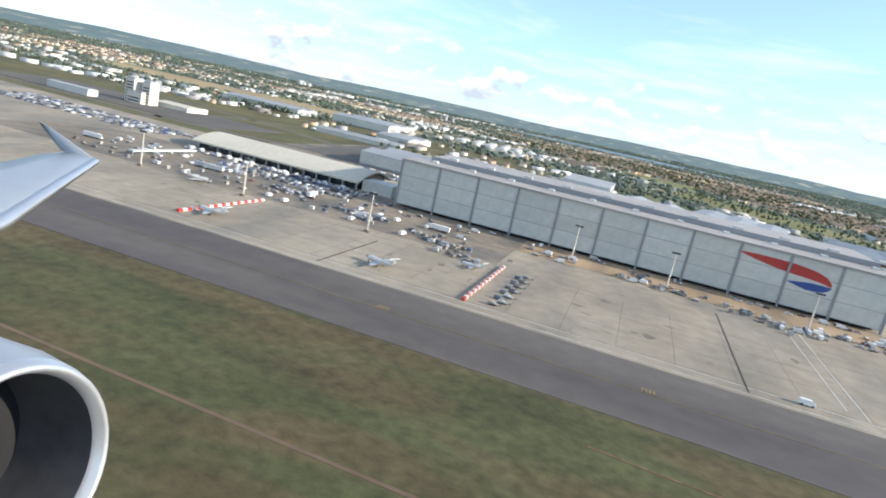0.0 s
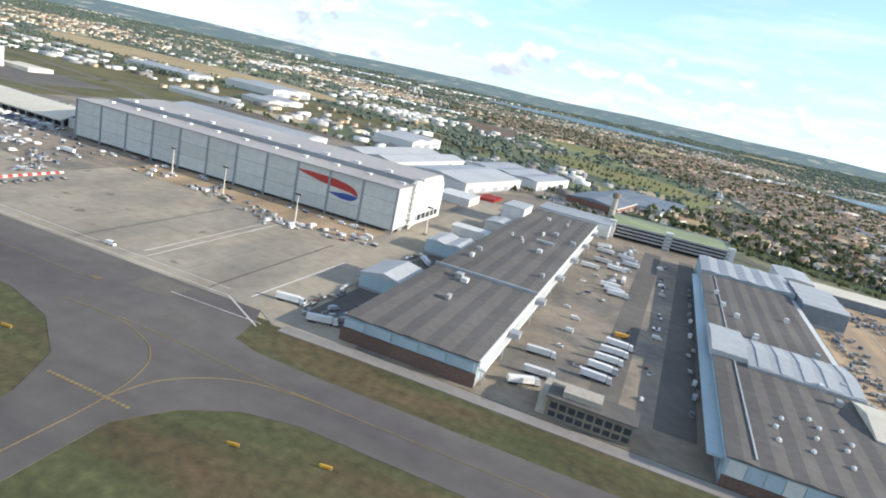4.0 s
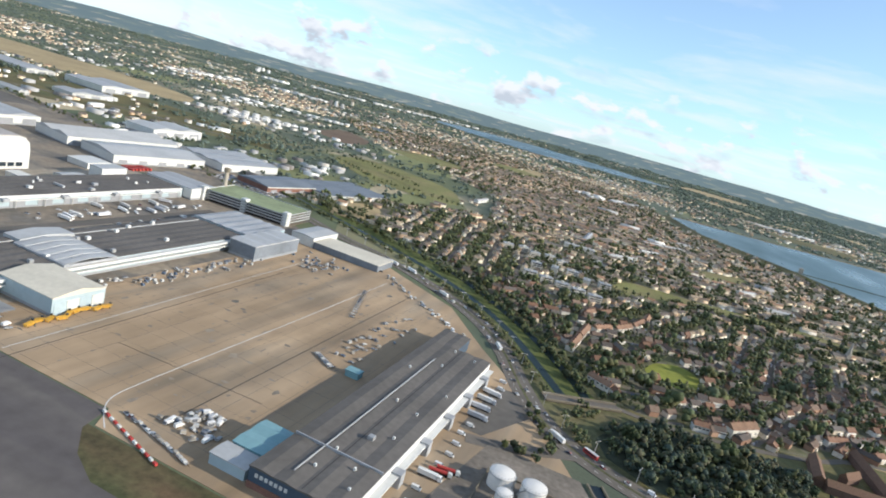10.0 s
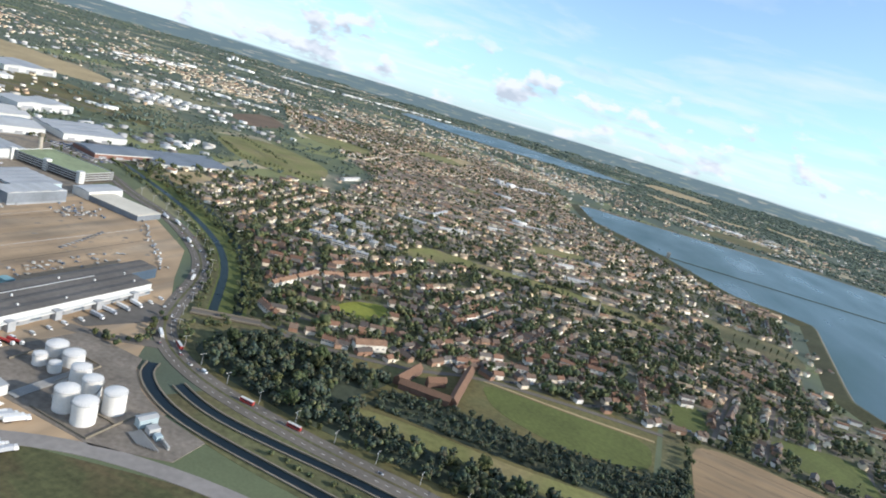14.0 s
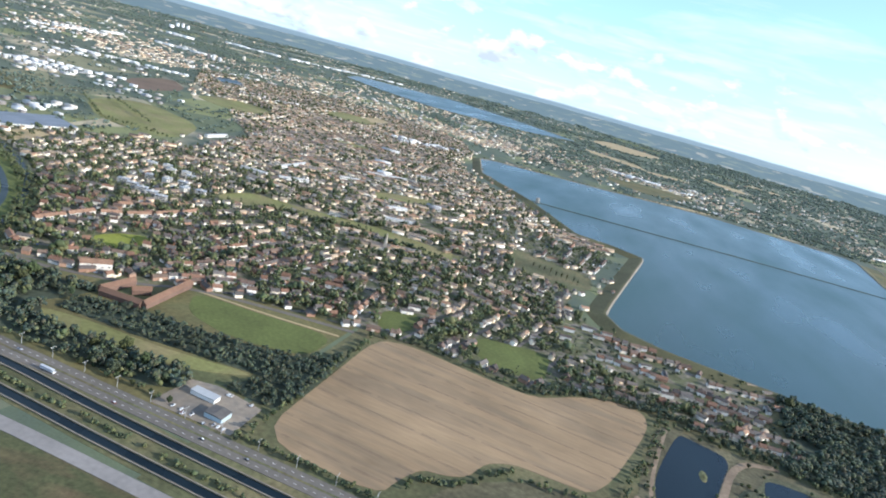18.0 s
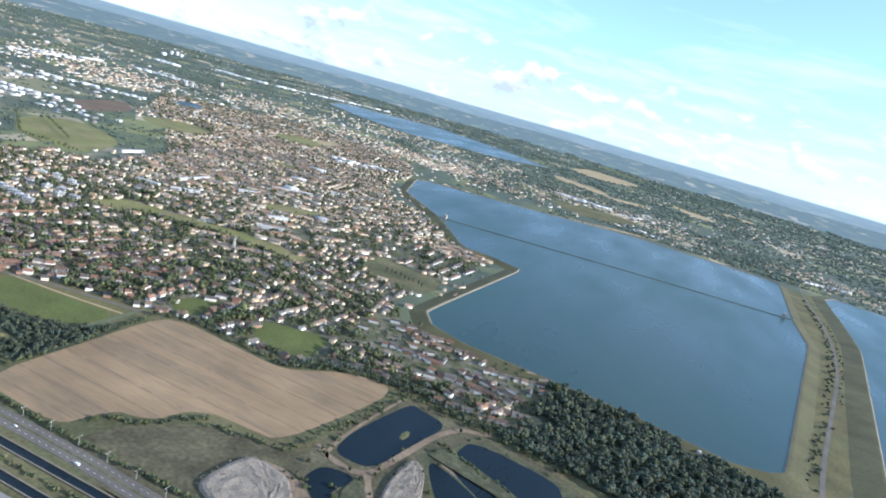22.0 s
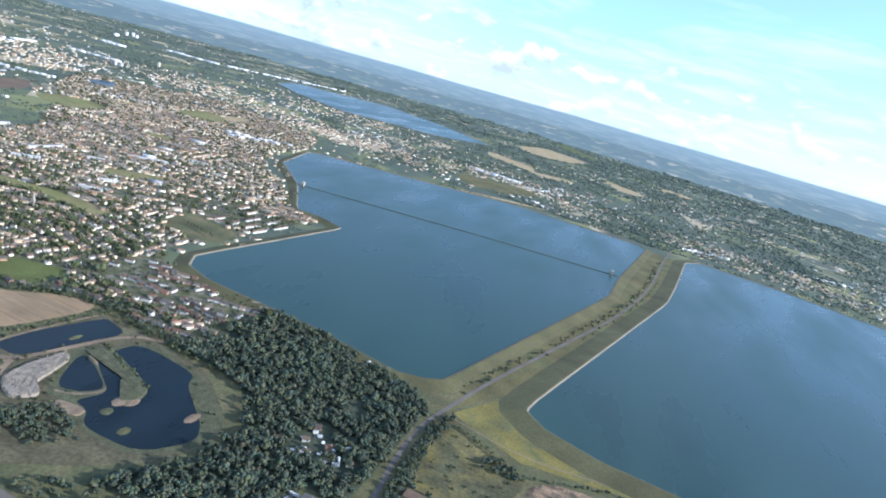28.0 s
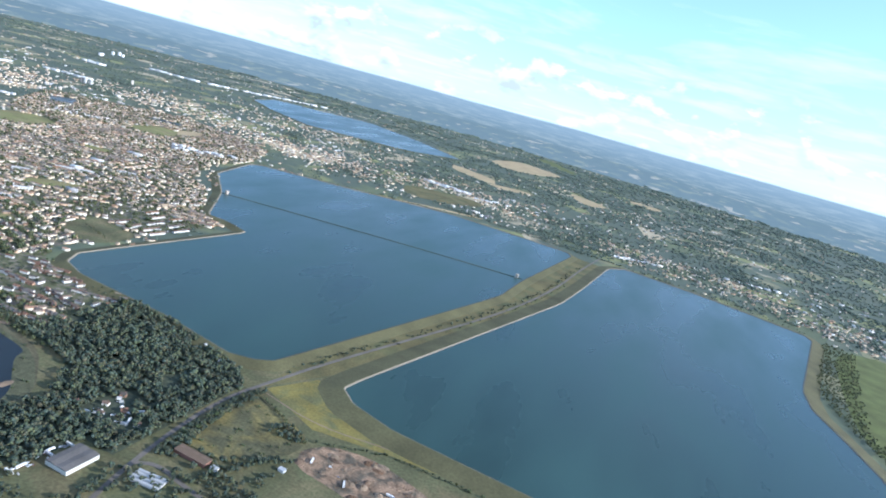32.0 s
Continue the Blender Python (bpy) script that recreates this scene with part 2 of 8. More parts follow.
def patchwork(name):
    """Far country: fields of many greens and tans between dark woods."""
    m = mat(name, (0.1, 0.12, 0.05), rough=0.95)
    n, l = m.node_tree.nodes, m.node_tree.links
    b = n["Principled BSDF"]
    tc = n.new("ShaderNodeTexCoord")
    mp = n.new("ShaderNodeMapping")
    mp.inputs["Rotation"].default_value = (0, 0, 0.5)
    mp.inputs["Scale"].default_value = (1.0, 0.62, 1)
    l.new(tc.outputs["Object"], mp.inputs["Vector"])
    v = n.new("ShaderNodeTexVoronoi")
    v.inputs["Scale"].default_value = 0.011
    l.new(mp.outputs[0], v.inputs["Vector"])
    r = n.new("ShaderNodeValToRGB")
    r.color_ramp.interpolation = "CONSTANT"
    # field and wood tones are lightened to stand in for distant haze
    cols = [(0.10, 0.12, 0.065), (0.20, 0.21, 0.09), (0.12, 0.14, 0.075), (0.40, 0.34, 0.22), (0.10, 0.115, 0.075), (0.21, 0.20, 0.11), (0.10, 0.12, 0.08), (0.12, 0.14, 0.08)]
    while len(r.color_ramp.elements) < len(cols):
        r.color_ramp.elements.new(0.5)
    for i, c in enumerate(cols):
        r.color_ramp.elements[i].position = i / len(cols)
        r.color_ramp.elements[i].color = (*c, 1)
    sx = n.new("ShaderNodeSeparateColor")
    l.new(v.outputs["Color"], sx.inputs[0])
    l.new(sx.outputs[0], r.inputs["Fac"])
    t = n.new("ShaderNodeTexNoise")
    t.inputs["Scale"].default_value, t.inputs["Detail"].default_value = 0.006, 8
    l.new(tc.outputs["Object"], t.inputs["Vector"])
    mr = n.new("ShaderNodeMapRange")
    mr.inputs["From Min"].default_value, mr.inputs["From Max"].default_value = 0.47, 0.56
    # the distance is more wooded
    sp = n.new("ShaderNodeSeparateXYZ")
    l.new(tc.outputs["Object"], sp.inputs[0])
    wood = n.new("ShaderNodeMapRange")
    wood.inputs["From Min"].default_value, wood.inputs["From Max"].default_value = 900, 2600
    wood.inputs["To Max"].default_value = 0.055
    l.new(sp.outputs["Y"], wood.inputs["Value"])
    ad = n.new("ShaderNodeMath")
    l.new(t.outputs["Fac"], ad.inputs[0])
    l.new(wood.outputs[0], ad.inputs[1])
    l.new(ad.outputs[0], mr.inputs["Value"])
    mx = n.new("ShaderNodeMix")
    mx.data_type = "RGBA"
    mx.inputs["B"].default_value = (0.085, 0.106, 0.076, 1)
    l.new(mr.outputs[0], mx.inputs["Factor"])
    l.new(r.outputs["Color"], mx.inputs["A"])
    hsv = n["Hue/Saturation/Value"]
    l.new(mx.outputs["Result"], hsv.inputs["Color"])
    return m


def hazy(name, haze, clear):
    """Glowing distance with haze painted in: fields and woods mixed into a haze colour, clear being their share."""
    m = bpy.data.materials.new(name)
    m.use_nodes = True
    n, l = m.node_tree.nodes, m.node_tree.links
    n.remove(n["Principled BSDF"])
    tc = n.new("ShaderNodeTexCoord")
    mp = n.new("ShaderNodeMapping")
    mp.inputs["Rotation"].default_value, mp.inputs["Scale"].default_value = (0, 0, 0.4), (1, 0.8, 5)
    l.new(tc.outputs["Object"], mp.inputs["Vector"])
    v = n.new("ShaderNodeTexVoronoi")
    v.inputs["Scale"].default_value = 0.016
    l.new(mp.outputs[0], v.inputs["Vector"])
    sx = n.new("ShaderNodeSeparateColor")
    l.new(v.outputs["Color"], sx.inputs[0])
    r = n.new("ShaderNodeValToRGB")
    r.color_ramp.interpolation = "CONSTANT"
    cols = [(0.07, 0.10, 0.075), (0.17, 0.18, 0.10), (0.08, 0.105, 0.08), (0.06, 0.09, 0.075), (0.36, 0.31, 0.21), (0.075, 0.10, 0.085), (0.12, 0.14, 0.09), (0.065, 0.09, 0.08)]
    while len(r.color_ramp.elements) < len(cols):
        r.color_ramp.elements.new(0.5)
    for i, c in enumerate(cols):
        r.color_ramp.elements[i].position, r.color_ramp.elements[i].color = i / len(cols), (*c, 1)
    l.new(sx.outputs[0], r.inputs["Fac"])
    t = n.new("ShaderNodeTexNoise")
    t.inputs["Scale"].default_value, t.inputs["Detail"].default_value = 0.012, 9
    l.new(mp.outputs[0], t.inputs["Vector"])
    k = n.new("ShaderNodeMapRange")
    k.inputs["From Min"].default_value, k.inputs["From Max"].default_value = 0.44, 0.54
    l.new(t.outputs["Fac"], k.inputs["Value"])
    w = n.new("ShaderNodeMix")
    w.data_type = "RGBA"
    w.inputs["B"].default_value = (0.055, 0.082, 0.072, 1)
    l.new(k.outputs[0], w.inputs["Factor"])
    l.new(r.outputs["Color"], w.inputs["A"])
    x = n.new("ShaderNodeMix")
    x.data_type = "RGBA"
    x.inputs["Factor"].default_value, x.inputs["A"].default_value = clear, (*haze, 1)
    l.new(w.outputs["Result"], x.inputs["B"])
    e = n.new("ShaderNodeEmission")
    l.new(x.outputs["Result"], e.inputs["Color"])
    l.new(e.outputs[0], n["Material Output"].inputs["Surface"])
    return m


def water(name, base, scale, ripple, gloss=0.5):
    m = bpy.data.materials.new(name)
    m.use_nodes = True
    n, l = m.node_tree.nodes, m.node_tree.links
    b = n["Principled BSDF"]
    b.inputs["IOR"].default_value = 1.33
    b.inputs["Specular IOR Level"].default_value = gloss
    tc = n.new("ShaderNodeTexCoord")
    mp = n.new("ShaderNodeMapping")
    mp.inputs["Scale"].default_value = (1, 0.35, 1)
    mp.inputs["Rotation"].default_value = (0, 0, 0.6)
    l.new(tc.outputs["Object"], mp.inputs["Vector"])
    t = n.new("ShaderNodeTexNoise")
    t.inputs["Scale"].default_value, t.inputs["Detail"].default_value = scale, 5
    l.new(mp.outputs[0], t.inputs["Vector"])
    r = n.new("ShaderNodeMapRange")
    r.inputs["From Min"].default_value, r.inputs["From Max"].default_value = 0.3, 0.7
    r.inputs["To Min"].default_value, r.inputs["To Max"].default_value = 0.22, 0.40
    l.new(t.outputs["Fac"], r.inputs["Value"])
    l.new(r.outputs[0], b.inputs["Roughness"])
    h = n.new("ShaderNodeHueSaturation")
    h.inputs["Color"].default_value = (*base, 1)
    r2 = n.new("ShaderNodeMapRange")
    r2.inputs["From Min"].default_value, r2.inputs["From Max"].default_value = 0.3, 0.7
    r2.inputs["To Min"].default_value, r2.inputs["To Max"].default_value = 0.76, 1.2
    l.new(t.outputs["Fac"], r2.inputs["Value"])
    l.new(r2.outputs[0], h.inputs["Value"])
    l.new(h.outputs[0], b.inputs["Base Color"])
    t2 = n.new("ShaderNodeTexNoise")
    t2.inputs["Scale"].default_value, t2.inputs["Detail"].default_value = 0.55, 6
    l.new(tc.outputs["Object"], t2.inputs["Vector"])
    bp = n.new("ShaderNodeBump")
    bp.inputs["Strength"].default_value, bp.inputs["Distance"].default_value = ripple, 0.3
    l.new(t2.outputs["Fac"], bp.inputs["Height"])
    l.new(bp.outputs[0], b.inputs["Normal"])
    return m


M = {
    "corner": mat("rough_corner_grass", (0.088, 0.085, 0.042), 0.95, coarse=(0.05, 0.4), fine=(0.5, 0.4), bump=0.6, alt=((0.19, 0.155, 0.05), 0.035, 0.48, 0.66)),
    "dump": mat("churned_earth", (0.27, 0.185, 0.115), 0.95, coarse=(0.12, 0.45), fine=(0.7, 0.4), bump=0.8, alt=((0.10, 0.085, 0.06), 0.1, 0.45, 0.6)),
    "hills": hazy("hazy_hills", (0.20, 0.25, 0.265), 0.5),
    "country": patchwork("country"),
    "airgrass": mat("airfield_grass", (0.074, 0.078, 0.033), 0.95, coarse=(0.13, 0.3), fine=(0.6, 0.35), bump=0.7, stretch=(0.4, 1, 1), alt=((0.115, 0.076, 0.042), 0.09, 0.44, 0.74)),
    "grass": mat("grass", (0.10, 0.116, 0.032), 0.95, coarse=(0.04, 0.3), fine=(0.6, 0.22), bump=0.4),
    "lawn": mat("mown_green", (0.18, 0.18, 0.062), 0.95, coarse=(0.03, 0.25), fine=(0.5, 0.2), bump=0.3, alt=((0.22, 0.185, 0.085), 0.04, 0.45, 0.68)),
    "yellowgrass": mat("ripe_yellow_grass", (0.185, 0.155, 0.042), 0.95, coarse=(0.05, 0.3), fine=(0.6, 0.3), bump=0.5, alt=((0.12, 0.12, 0.05), 0.06, 0.46, 0.66)),
    "soil": mat("bare_orange_soil", (0.155, 0.095, 0.055), 0.95, coarse=(0.3, 0.3), fine=(1.5, 0.35), bump=0.5),
    "meadow": mat("meadow_grass", (0.098, 0.10, 0.046), 0.95, coarse=(0.03, 0.35), fine=(0.5, 0.35), bump=0.5, alt=((0.15, 0.125, 0.062), 0.04, 0.45, 0.7)),
    "drygrass": mat("dry_bank_grass", (0.13, 0.112, 0.045), 0.95, coarse=(0.03, 0.35), fine=(0.5, 0.25), bump=0.4, alt=((0.095, 0.10, 0.042), 0.035, 0.45, 0.65)),
    "stubble": mat("stubble", (0.285, 0.20, 0.112), 0.95, coarse=(0.9, 0.12), fine=(0.03, 0.22), bump=0.4, stretch=(0.12, 1, 1), alt=((0.225, 0.165, 0.10), 0.12, 0.46, 0.66)),
    "gold": mat("ripe_field", (0.36, 0.28, 0.15), 0.95, coarse=(0.02, 0.2), fine=(0.2, 0.15)),
    "asphalt": mat("asphalt", (0.128, 0.117, 0.102), 0.9, coarse=(0.035, 0.22), fine=(0.35, 0.14), bump=0.2),
    "taxiway": mat("taxiway_asphalt", (0.122, 0.109, 0.099), 0.9, coarse=(0.07, 0.2), fine=(0.25, 0.14), bump=0.2, stretch=(0.15, 1, 1), alt=((0.09, 0.08, 0.08), 0.06, 0.45, 0.65)),
    "road": mat("road_asphalt", (0.142, 0.126, 0.106), 0.9, coarse=(0.05, 0.2), fine=(0.5, 0.12)),
    "lightroad": mat("perimeter_road", (0.25, 0.23, 0.21), 0.9, coarse=(0.05, 0.15), fine=(0.5, 0.12)),
    "concrete": mat("apron_concrete", (0.325, 0.28, 0.212), 0.9, coarse=(0.05, 0.25), fine=(0.3, 0.15), bump=0.15, stretch=(1, 0.35, 1), alt=((0.245, 0.22, 0.18), 0.06, 0.45, 0.65)),
    "concrete2": mat("worn_apron_concrete", (0.36, 0.262, 0.162), 0.9, coarse=(0.12, 0.3), fine=(0.03, 0.3), bump=0.15, stretch=(1, 0.12, 1), alt=((0.27, 0.215, 0.15), 0.1, 0.46, 0.66)),
    "yard": mat("yard_concrete", (0.245, 0.205, 0.155), 0.9, coarse=(0.04, 0.25), fine=(0.4, 0.2), alt=((0.165, 0.15, 0.128), 0.06, 0.47, 0.6)),
    "line": mat("white_line", (0.56, 0.54, 0.5), 0.8, coarse=(0.2, 0.2), fine=(1.5, 0.2)),
    "yline": mat("yellow_line", (0.24, 0.18, 0.08), 0.8, coarse=(0.2, 0.2), fine=(1.5, 0.2)),
    "joint": mat("dark_joint", (0.06, 0.055, 0.05), 0.9),
    "water": water("reservoir_water", (0.034, 0.067, 0.060), 0.014, 0.16, 0.40),
    "pond": water("pond_water", (0.012, 0.02, 0.026), 0.05, 0.1, 0.28),
    "river": water("river_water", (0.018, 0.03, 0.03), 0.08, 0.1, 0.14),
    "bankstone": mat("bank_paving", (0.21, 0.182, 0.135), 0.9, coarse=(0.05, 0.2), fine=(0.6, 0.15)),
    "bankgrass": mat("bank_grass", (0.10, 0.094, 0.043), 0.95, coarse=(0.03, 0.3), fine=(0.5, 0.2), bump=0.3),
    "sand": mat("sandy_soil", (0.22, 0.165, 0.11), 0.95, coarse=(0.05, 0.35), fine=(0.5, 0.25), bump=0.5),
    "tankyard": mat("tank_yard_gravel", (0.19, 0.165, 0.135), 0.95, coarse=(0.1, 0.3), fine=(0.7, 0.25)),
    "scrub": mat("pit_scrub", (0.10, 0.09, 0.05), 0.95, coarse=(0.07, 0.5), fine=(0.5, 0.4), bump=0.6),
    "reed": mat("reeds", (0.082, 0.084, 0.045), 0.95, coarse=(0.2, 0.4), fine=(0.9, 0.4), bump=0.7),
    # far foliage is paler and bluer: distance haze is put into its colour
    "hazeleaf": mat("distant_foliage", [(0.108, 0.138, 0.098), (0.09, 0.12, 0.098), (0.12, 0.14, 0.098), (0.10, 0.13, 0.112)], 0.95, coarse=(0.02, 0.25), fine=(0.6, 0.3), pick="island", spread=0.35),
    "darkduct": mat("dark_duct_lining", (0.07, 0.07, 0.075), 0.6, coarse=(2, 0.2), fine=(9, 0.2)),
    # wood greens lightened and blued to stand in for haze
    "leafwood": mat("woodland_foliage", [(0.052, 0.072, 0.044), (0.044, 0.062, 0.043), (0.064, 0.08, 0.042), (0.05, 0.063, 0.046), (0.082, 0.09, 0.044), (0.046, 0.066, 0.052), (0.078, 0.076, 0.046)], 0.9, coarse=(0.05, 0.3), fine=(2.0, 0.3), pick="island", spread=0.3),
    "shedw": mat("far_white_cladding", [(0.78, 0.77, 0.74), (0.70, 0.69, 0.66), (0.60, 0.60, 0.58)], 0.6, pick="island", spread=0.1),
    "flatwall": mat("pale_render_wall", (0.60, 0.57, 0.50), 0.85, coarse=(0.3, 0.12), fine=(1.5, 0.12), pick="object", spread=0.12),
    "orangeroof": mat("orange_tiles", (0.25, 0.155, 0.10), 0.9, coarse=(0.3, 0.2), fine=(2, 0.25), pick="object", spread=0.2),
    "spoil": mat("grey_spoil", (0.25, 0.215, 0.168), 0.95, coarse=(0.2, 0.25), fine=(1.2, 0.3), bump=0.7),
    "earth": mat("brown_earth", (0.15, 0.105, 0.07), 0.95, coarse=(0.02, 0.2), fine=(0.3, 0.15)),
    "town": mat("garden_ground", (0.10, 0.105, 0.05), 0.95, coarse=(0.06, 0.4), fine=(0.35, 0.4), alt=((0.16, 0.142, 0.11), 0.12, 0.47, 0.62)),
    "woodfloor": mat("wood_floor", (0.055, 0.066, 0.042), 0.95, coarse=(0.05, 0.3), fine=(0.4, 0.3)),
    # garden greens are a lighter copy of foliage_near, with haze painted in
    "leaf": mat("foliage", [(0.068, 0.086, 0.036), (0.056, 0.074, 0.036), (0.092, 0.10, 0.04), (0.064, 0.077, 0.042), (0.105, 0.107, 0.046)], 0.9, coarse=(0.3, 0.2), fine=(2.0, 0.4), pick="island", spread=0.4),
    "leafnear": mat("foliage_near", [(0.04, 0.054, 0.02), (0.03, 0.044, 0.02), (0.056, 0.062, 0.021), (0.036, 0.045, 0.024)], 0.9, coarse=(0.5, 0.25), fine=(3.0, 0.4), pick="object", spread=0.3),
    "bark": mat("bark", (0.10, 0.075, 0.05), 0.95, coarse=(1, 0.2), fine=(6, 0.3)),
    "white": mat("white_cladding", (0.60, 0.60, 0.57), 0.55, coarse=(0.06, 0.08), fine=(0.8, 0.06)),
    "panel": mat("pale_grey_panel", (0.55, 0.555, 0.51), 0.5, coarse=(0.08, 0.1), fine=(0.7, 0.08), pick="object", spread=0.07),
    "frame": mat("grey_frame", (0.28, 0.29, 0.30), 0.6),
    "hroof": mat("hangar_roof_sheet", (0.40, 0.37, 0.34), 0.6, coarse=(0.05, 0.12), fine=(0.6, 0.08)),
    "darkroof": mat("dark_felt_roof", (0.125, 0.115, 0.104), 0.9, coarse=(0.06, 0.2), fine=(0.6, 0.15), bump=0.2),
    "bluegrey": mat("blue_grey_sheet_roof", (0.17, 0.19, 0.215), 0.6, coarse=(0.06, 0.2), fine=(0.7, 0.12)),
    # turf colour raised: the sunlight on the field is painted in
    "vivid": mat("sunlit_sports_turf", (0.20, 0.215, 0.035), 0.95, coarse=(0.05, 0.25), fine=(0.6, 0.2), bump=0.3),
    "greyroof": mat("grey_sheet_roof", (0.34, 0.35, 0.36), 0.55, coarse=(0.06, 0.15), fine=(0.7, 0.1)),
    "paleroof": mat("pale_sheet_roof", (0.41, 0.415, 0.41), 0.5, coarse=(0.06, 0.12), fine=(0.7, 0.08)),
    "creamroof": mat("cream_roof", (0.60, 0.555, 0.45), 0.7, coarse=(0.06, 0.12), fine=(0.7, 0.08)),
    "teal": mat("teal_cladding", (0.19, 0.33, 0.36), 0.5, coarse=(0.06, 0.1), fine=(0.8, 0.06)),
    "paleblue": mat("pale_blue_cladding", (0.36, 0.44, 0.47), 0.5, coarse=(0.06, 0.1), fine=(0.8, 0.06)),
    "bluewall": mat("blue_cladding", (0.06, 0.09, 0.13), 0.5, coarse=(0.06, 0.1), fine=(0.8, 0.08)),
    "brownbrick": mat("old_brown_brick", (0.14, 0.09, 0.068), 0.9, coarse=(0.2, 0.2), fine=(2.5, 0.25)),
    "brick": mat("red_brick_wall", (0.20, 0.105, 0.078), 0.9, coarse=(0.2, 0.15), fine=(2.5, 0.25)),
    "dark": mat("dark_opening", (0.02, 0.02, 0.022), 0.7),
    "glass": mat("dark_window", (0.03, 0.04, 0.05), 0.15, spec=0.6, coarse=(0.2, 0.1), fine=(1, 0.1)),
    "red": mat("red_paint", (0.42, 0.055, 0.045), 0.5),
    "blue": mat("blue_paint", (0.05, 0.09, 0.28), 0.5),
    "yellow": mat("yellow_paint", (0.60, 0.34, 0.04), 0.5, pick="object", spread=0.15),
    "tank": mat("white_tank_paint", (0.70, 0.68, 0.64), 0.5, coarse=(0.3, 0.06), fine=(1.5, 0.06)),
    "steel": mat("galvanised_steel", (0.42, 0.42, 0.41), 0.45, metal=0.4, coarse=(0.3, 0.1), fine=(2, 0.1)),
    "pole": mat("pale_mast_paint", (0.62, 0.58, 0.50), 0.6),
    "car": mat("car_paint", [(0.75, 0.75, 0.74), (0.05, 0.05, 0.055), (0.35, 0.36, 0.38), (0.72, 0.72, 0.7), (0.07, 0.08, 0.11), (0.20, 0.07, 0.06), (0.5, 0.5, 0.5), (0.7, 0.7, 0.68)], 0.35, pick="object", spread=0.1, spec=0.5),
    "carisl": mat("car_paint_far", [(0.6, 0.6, 0.6), (0.05, 0.05, 0.055), (0.2, 0.21, 0.23), (0.4, 0.4, 0.4), (0.06, 0.09, 0.2), (0.1, 0.1, 0.11), (0.3, 0.3, 0.3), (0.15, 0.15, 0.16)], 0.4, pick="island"),
    "lorry": mat("lorry_paint", [(0.78, 0.77, 0.74), (0.78, 0.77, 0.74), (0.70, 0.70, 0.70), (0.62, 0.61, 0.58), (0.75, 0.74, 0.7), (0.45, 0.46, 0.48), (0.78, 0.76, 0.72)], 0.5, pick="object", spread=0.08),
    "crate": mat("cargo_container", [(0.42, 0.42, 0.4), (0.3, 0.3, 0.3), (0.5, 0.49, 0.46), (0.14, 0.15, 0.17), (0.36, 0.33, 0.28), (0.10, 0.13, 0.18), (0.22, 0.2, 0.17)], 0.6, pick="object", spread=0.2),
    "rubber": mat("tyre_rubber", (0.02, 0.02, 0.02), 0.9),
    "hwall": mat("house_wall", [(0.66, 0.58, 0.46), (0.30, 0.18, 0.12), (0.70, 0.63, 0.52), (0.34, 0.22, 0.15), (0.78, 0.75, 0.69), (0.72, 0.68, 0.6)], 0.9, pick="object", spread=0.12),
    "hroofs": mat("house_tiles", [(0.12, 0.085, 0.066), (0.10, 0.085, 0.075), (0.19, 0.11, 0.072), (0.12, 0.108, 0.096), (0.16, 0.115, 0.085)], 0.9, coarse=(0.4, 0.15), fine=(3, 0.2), pick="object", spread=0.25),
    # far walls and tiles: paler copies, haze and sun put into their colour
    "hwalli": mat("house_wall_far", [(0.74, 0.62, 0.44), (0.50, 0.36, 0.24), (0.80, 0.69, 0.51), (0.82, 0.75, 0.61), (0.82, 0.78, 0.69), (0.68, 0.53, 0.37)], 0.9, pick="island", spread=0.12),
    "hroofi": mat("house_tiles_far", [(0.17, 0.13, 0.10), (0.15, 0.125, 0.105), (0.28, 0.175, 0.11), (0.19, 0.155, 0.12), (0.36, 0.28, 0.19), (0.16, 0.145, 0.125)], 0.9, pick="island", spread=0.3),
    "shedi": mat("far_shed_cladding", [(0.70, 0.68, 0.64), (0.42, 0.42, 0.41), (0.74, 0.72, 0.68), (0.30, 0.30, 0.30), (0.55, 0.5, 0.43), (0.22, 0.2, 0.18)], 0.7, pick="island", spread=0.15),
    "redroof": mat("red_tile_roof", (0.16, 0.095, 0.062), 0.9, coarse=(0.2, 0.15), fine=(2, 0.2)),
    "stone": mat("church_stone", (0.38, 0.34, 0.28), 0.9, coarse=(0.3, 0.15), fine=(2, 0.2)),
    "greendeck": mat("car_park_deck", (0.26, 0.30, 0.17), 0.9, coarse=(0.08, 0.2), fine=(0.6, 0.15)),
    "alu": mat("brushed_aluminium", (0.62, 0.63, 0.65), 0.35, metal=0.7, coarse=(0.4, 0.06), fine=(3, 0.05)),
    "cowl": mat("engine_cowl_paint", (0.30, 0.33, 0.37), 0.35, coarse=(0.5, 0.06), fine=(3, 0.05), spec=0.5),
}

# ---- mesh builders ----


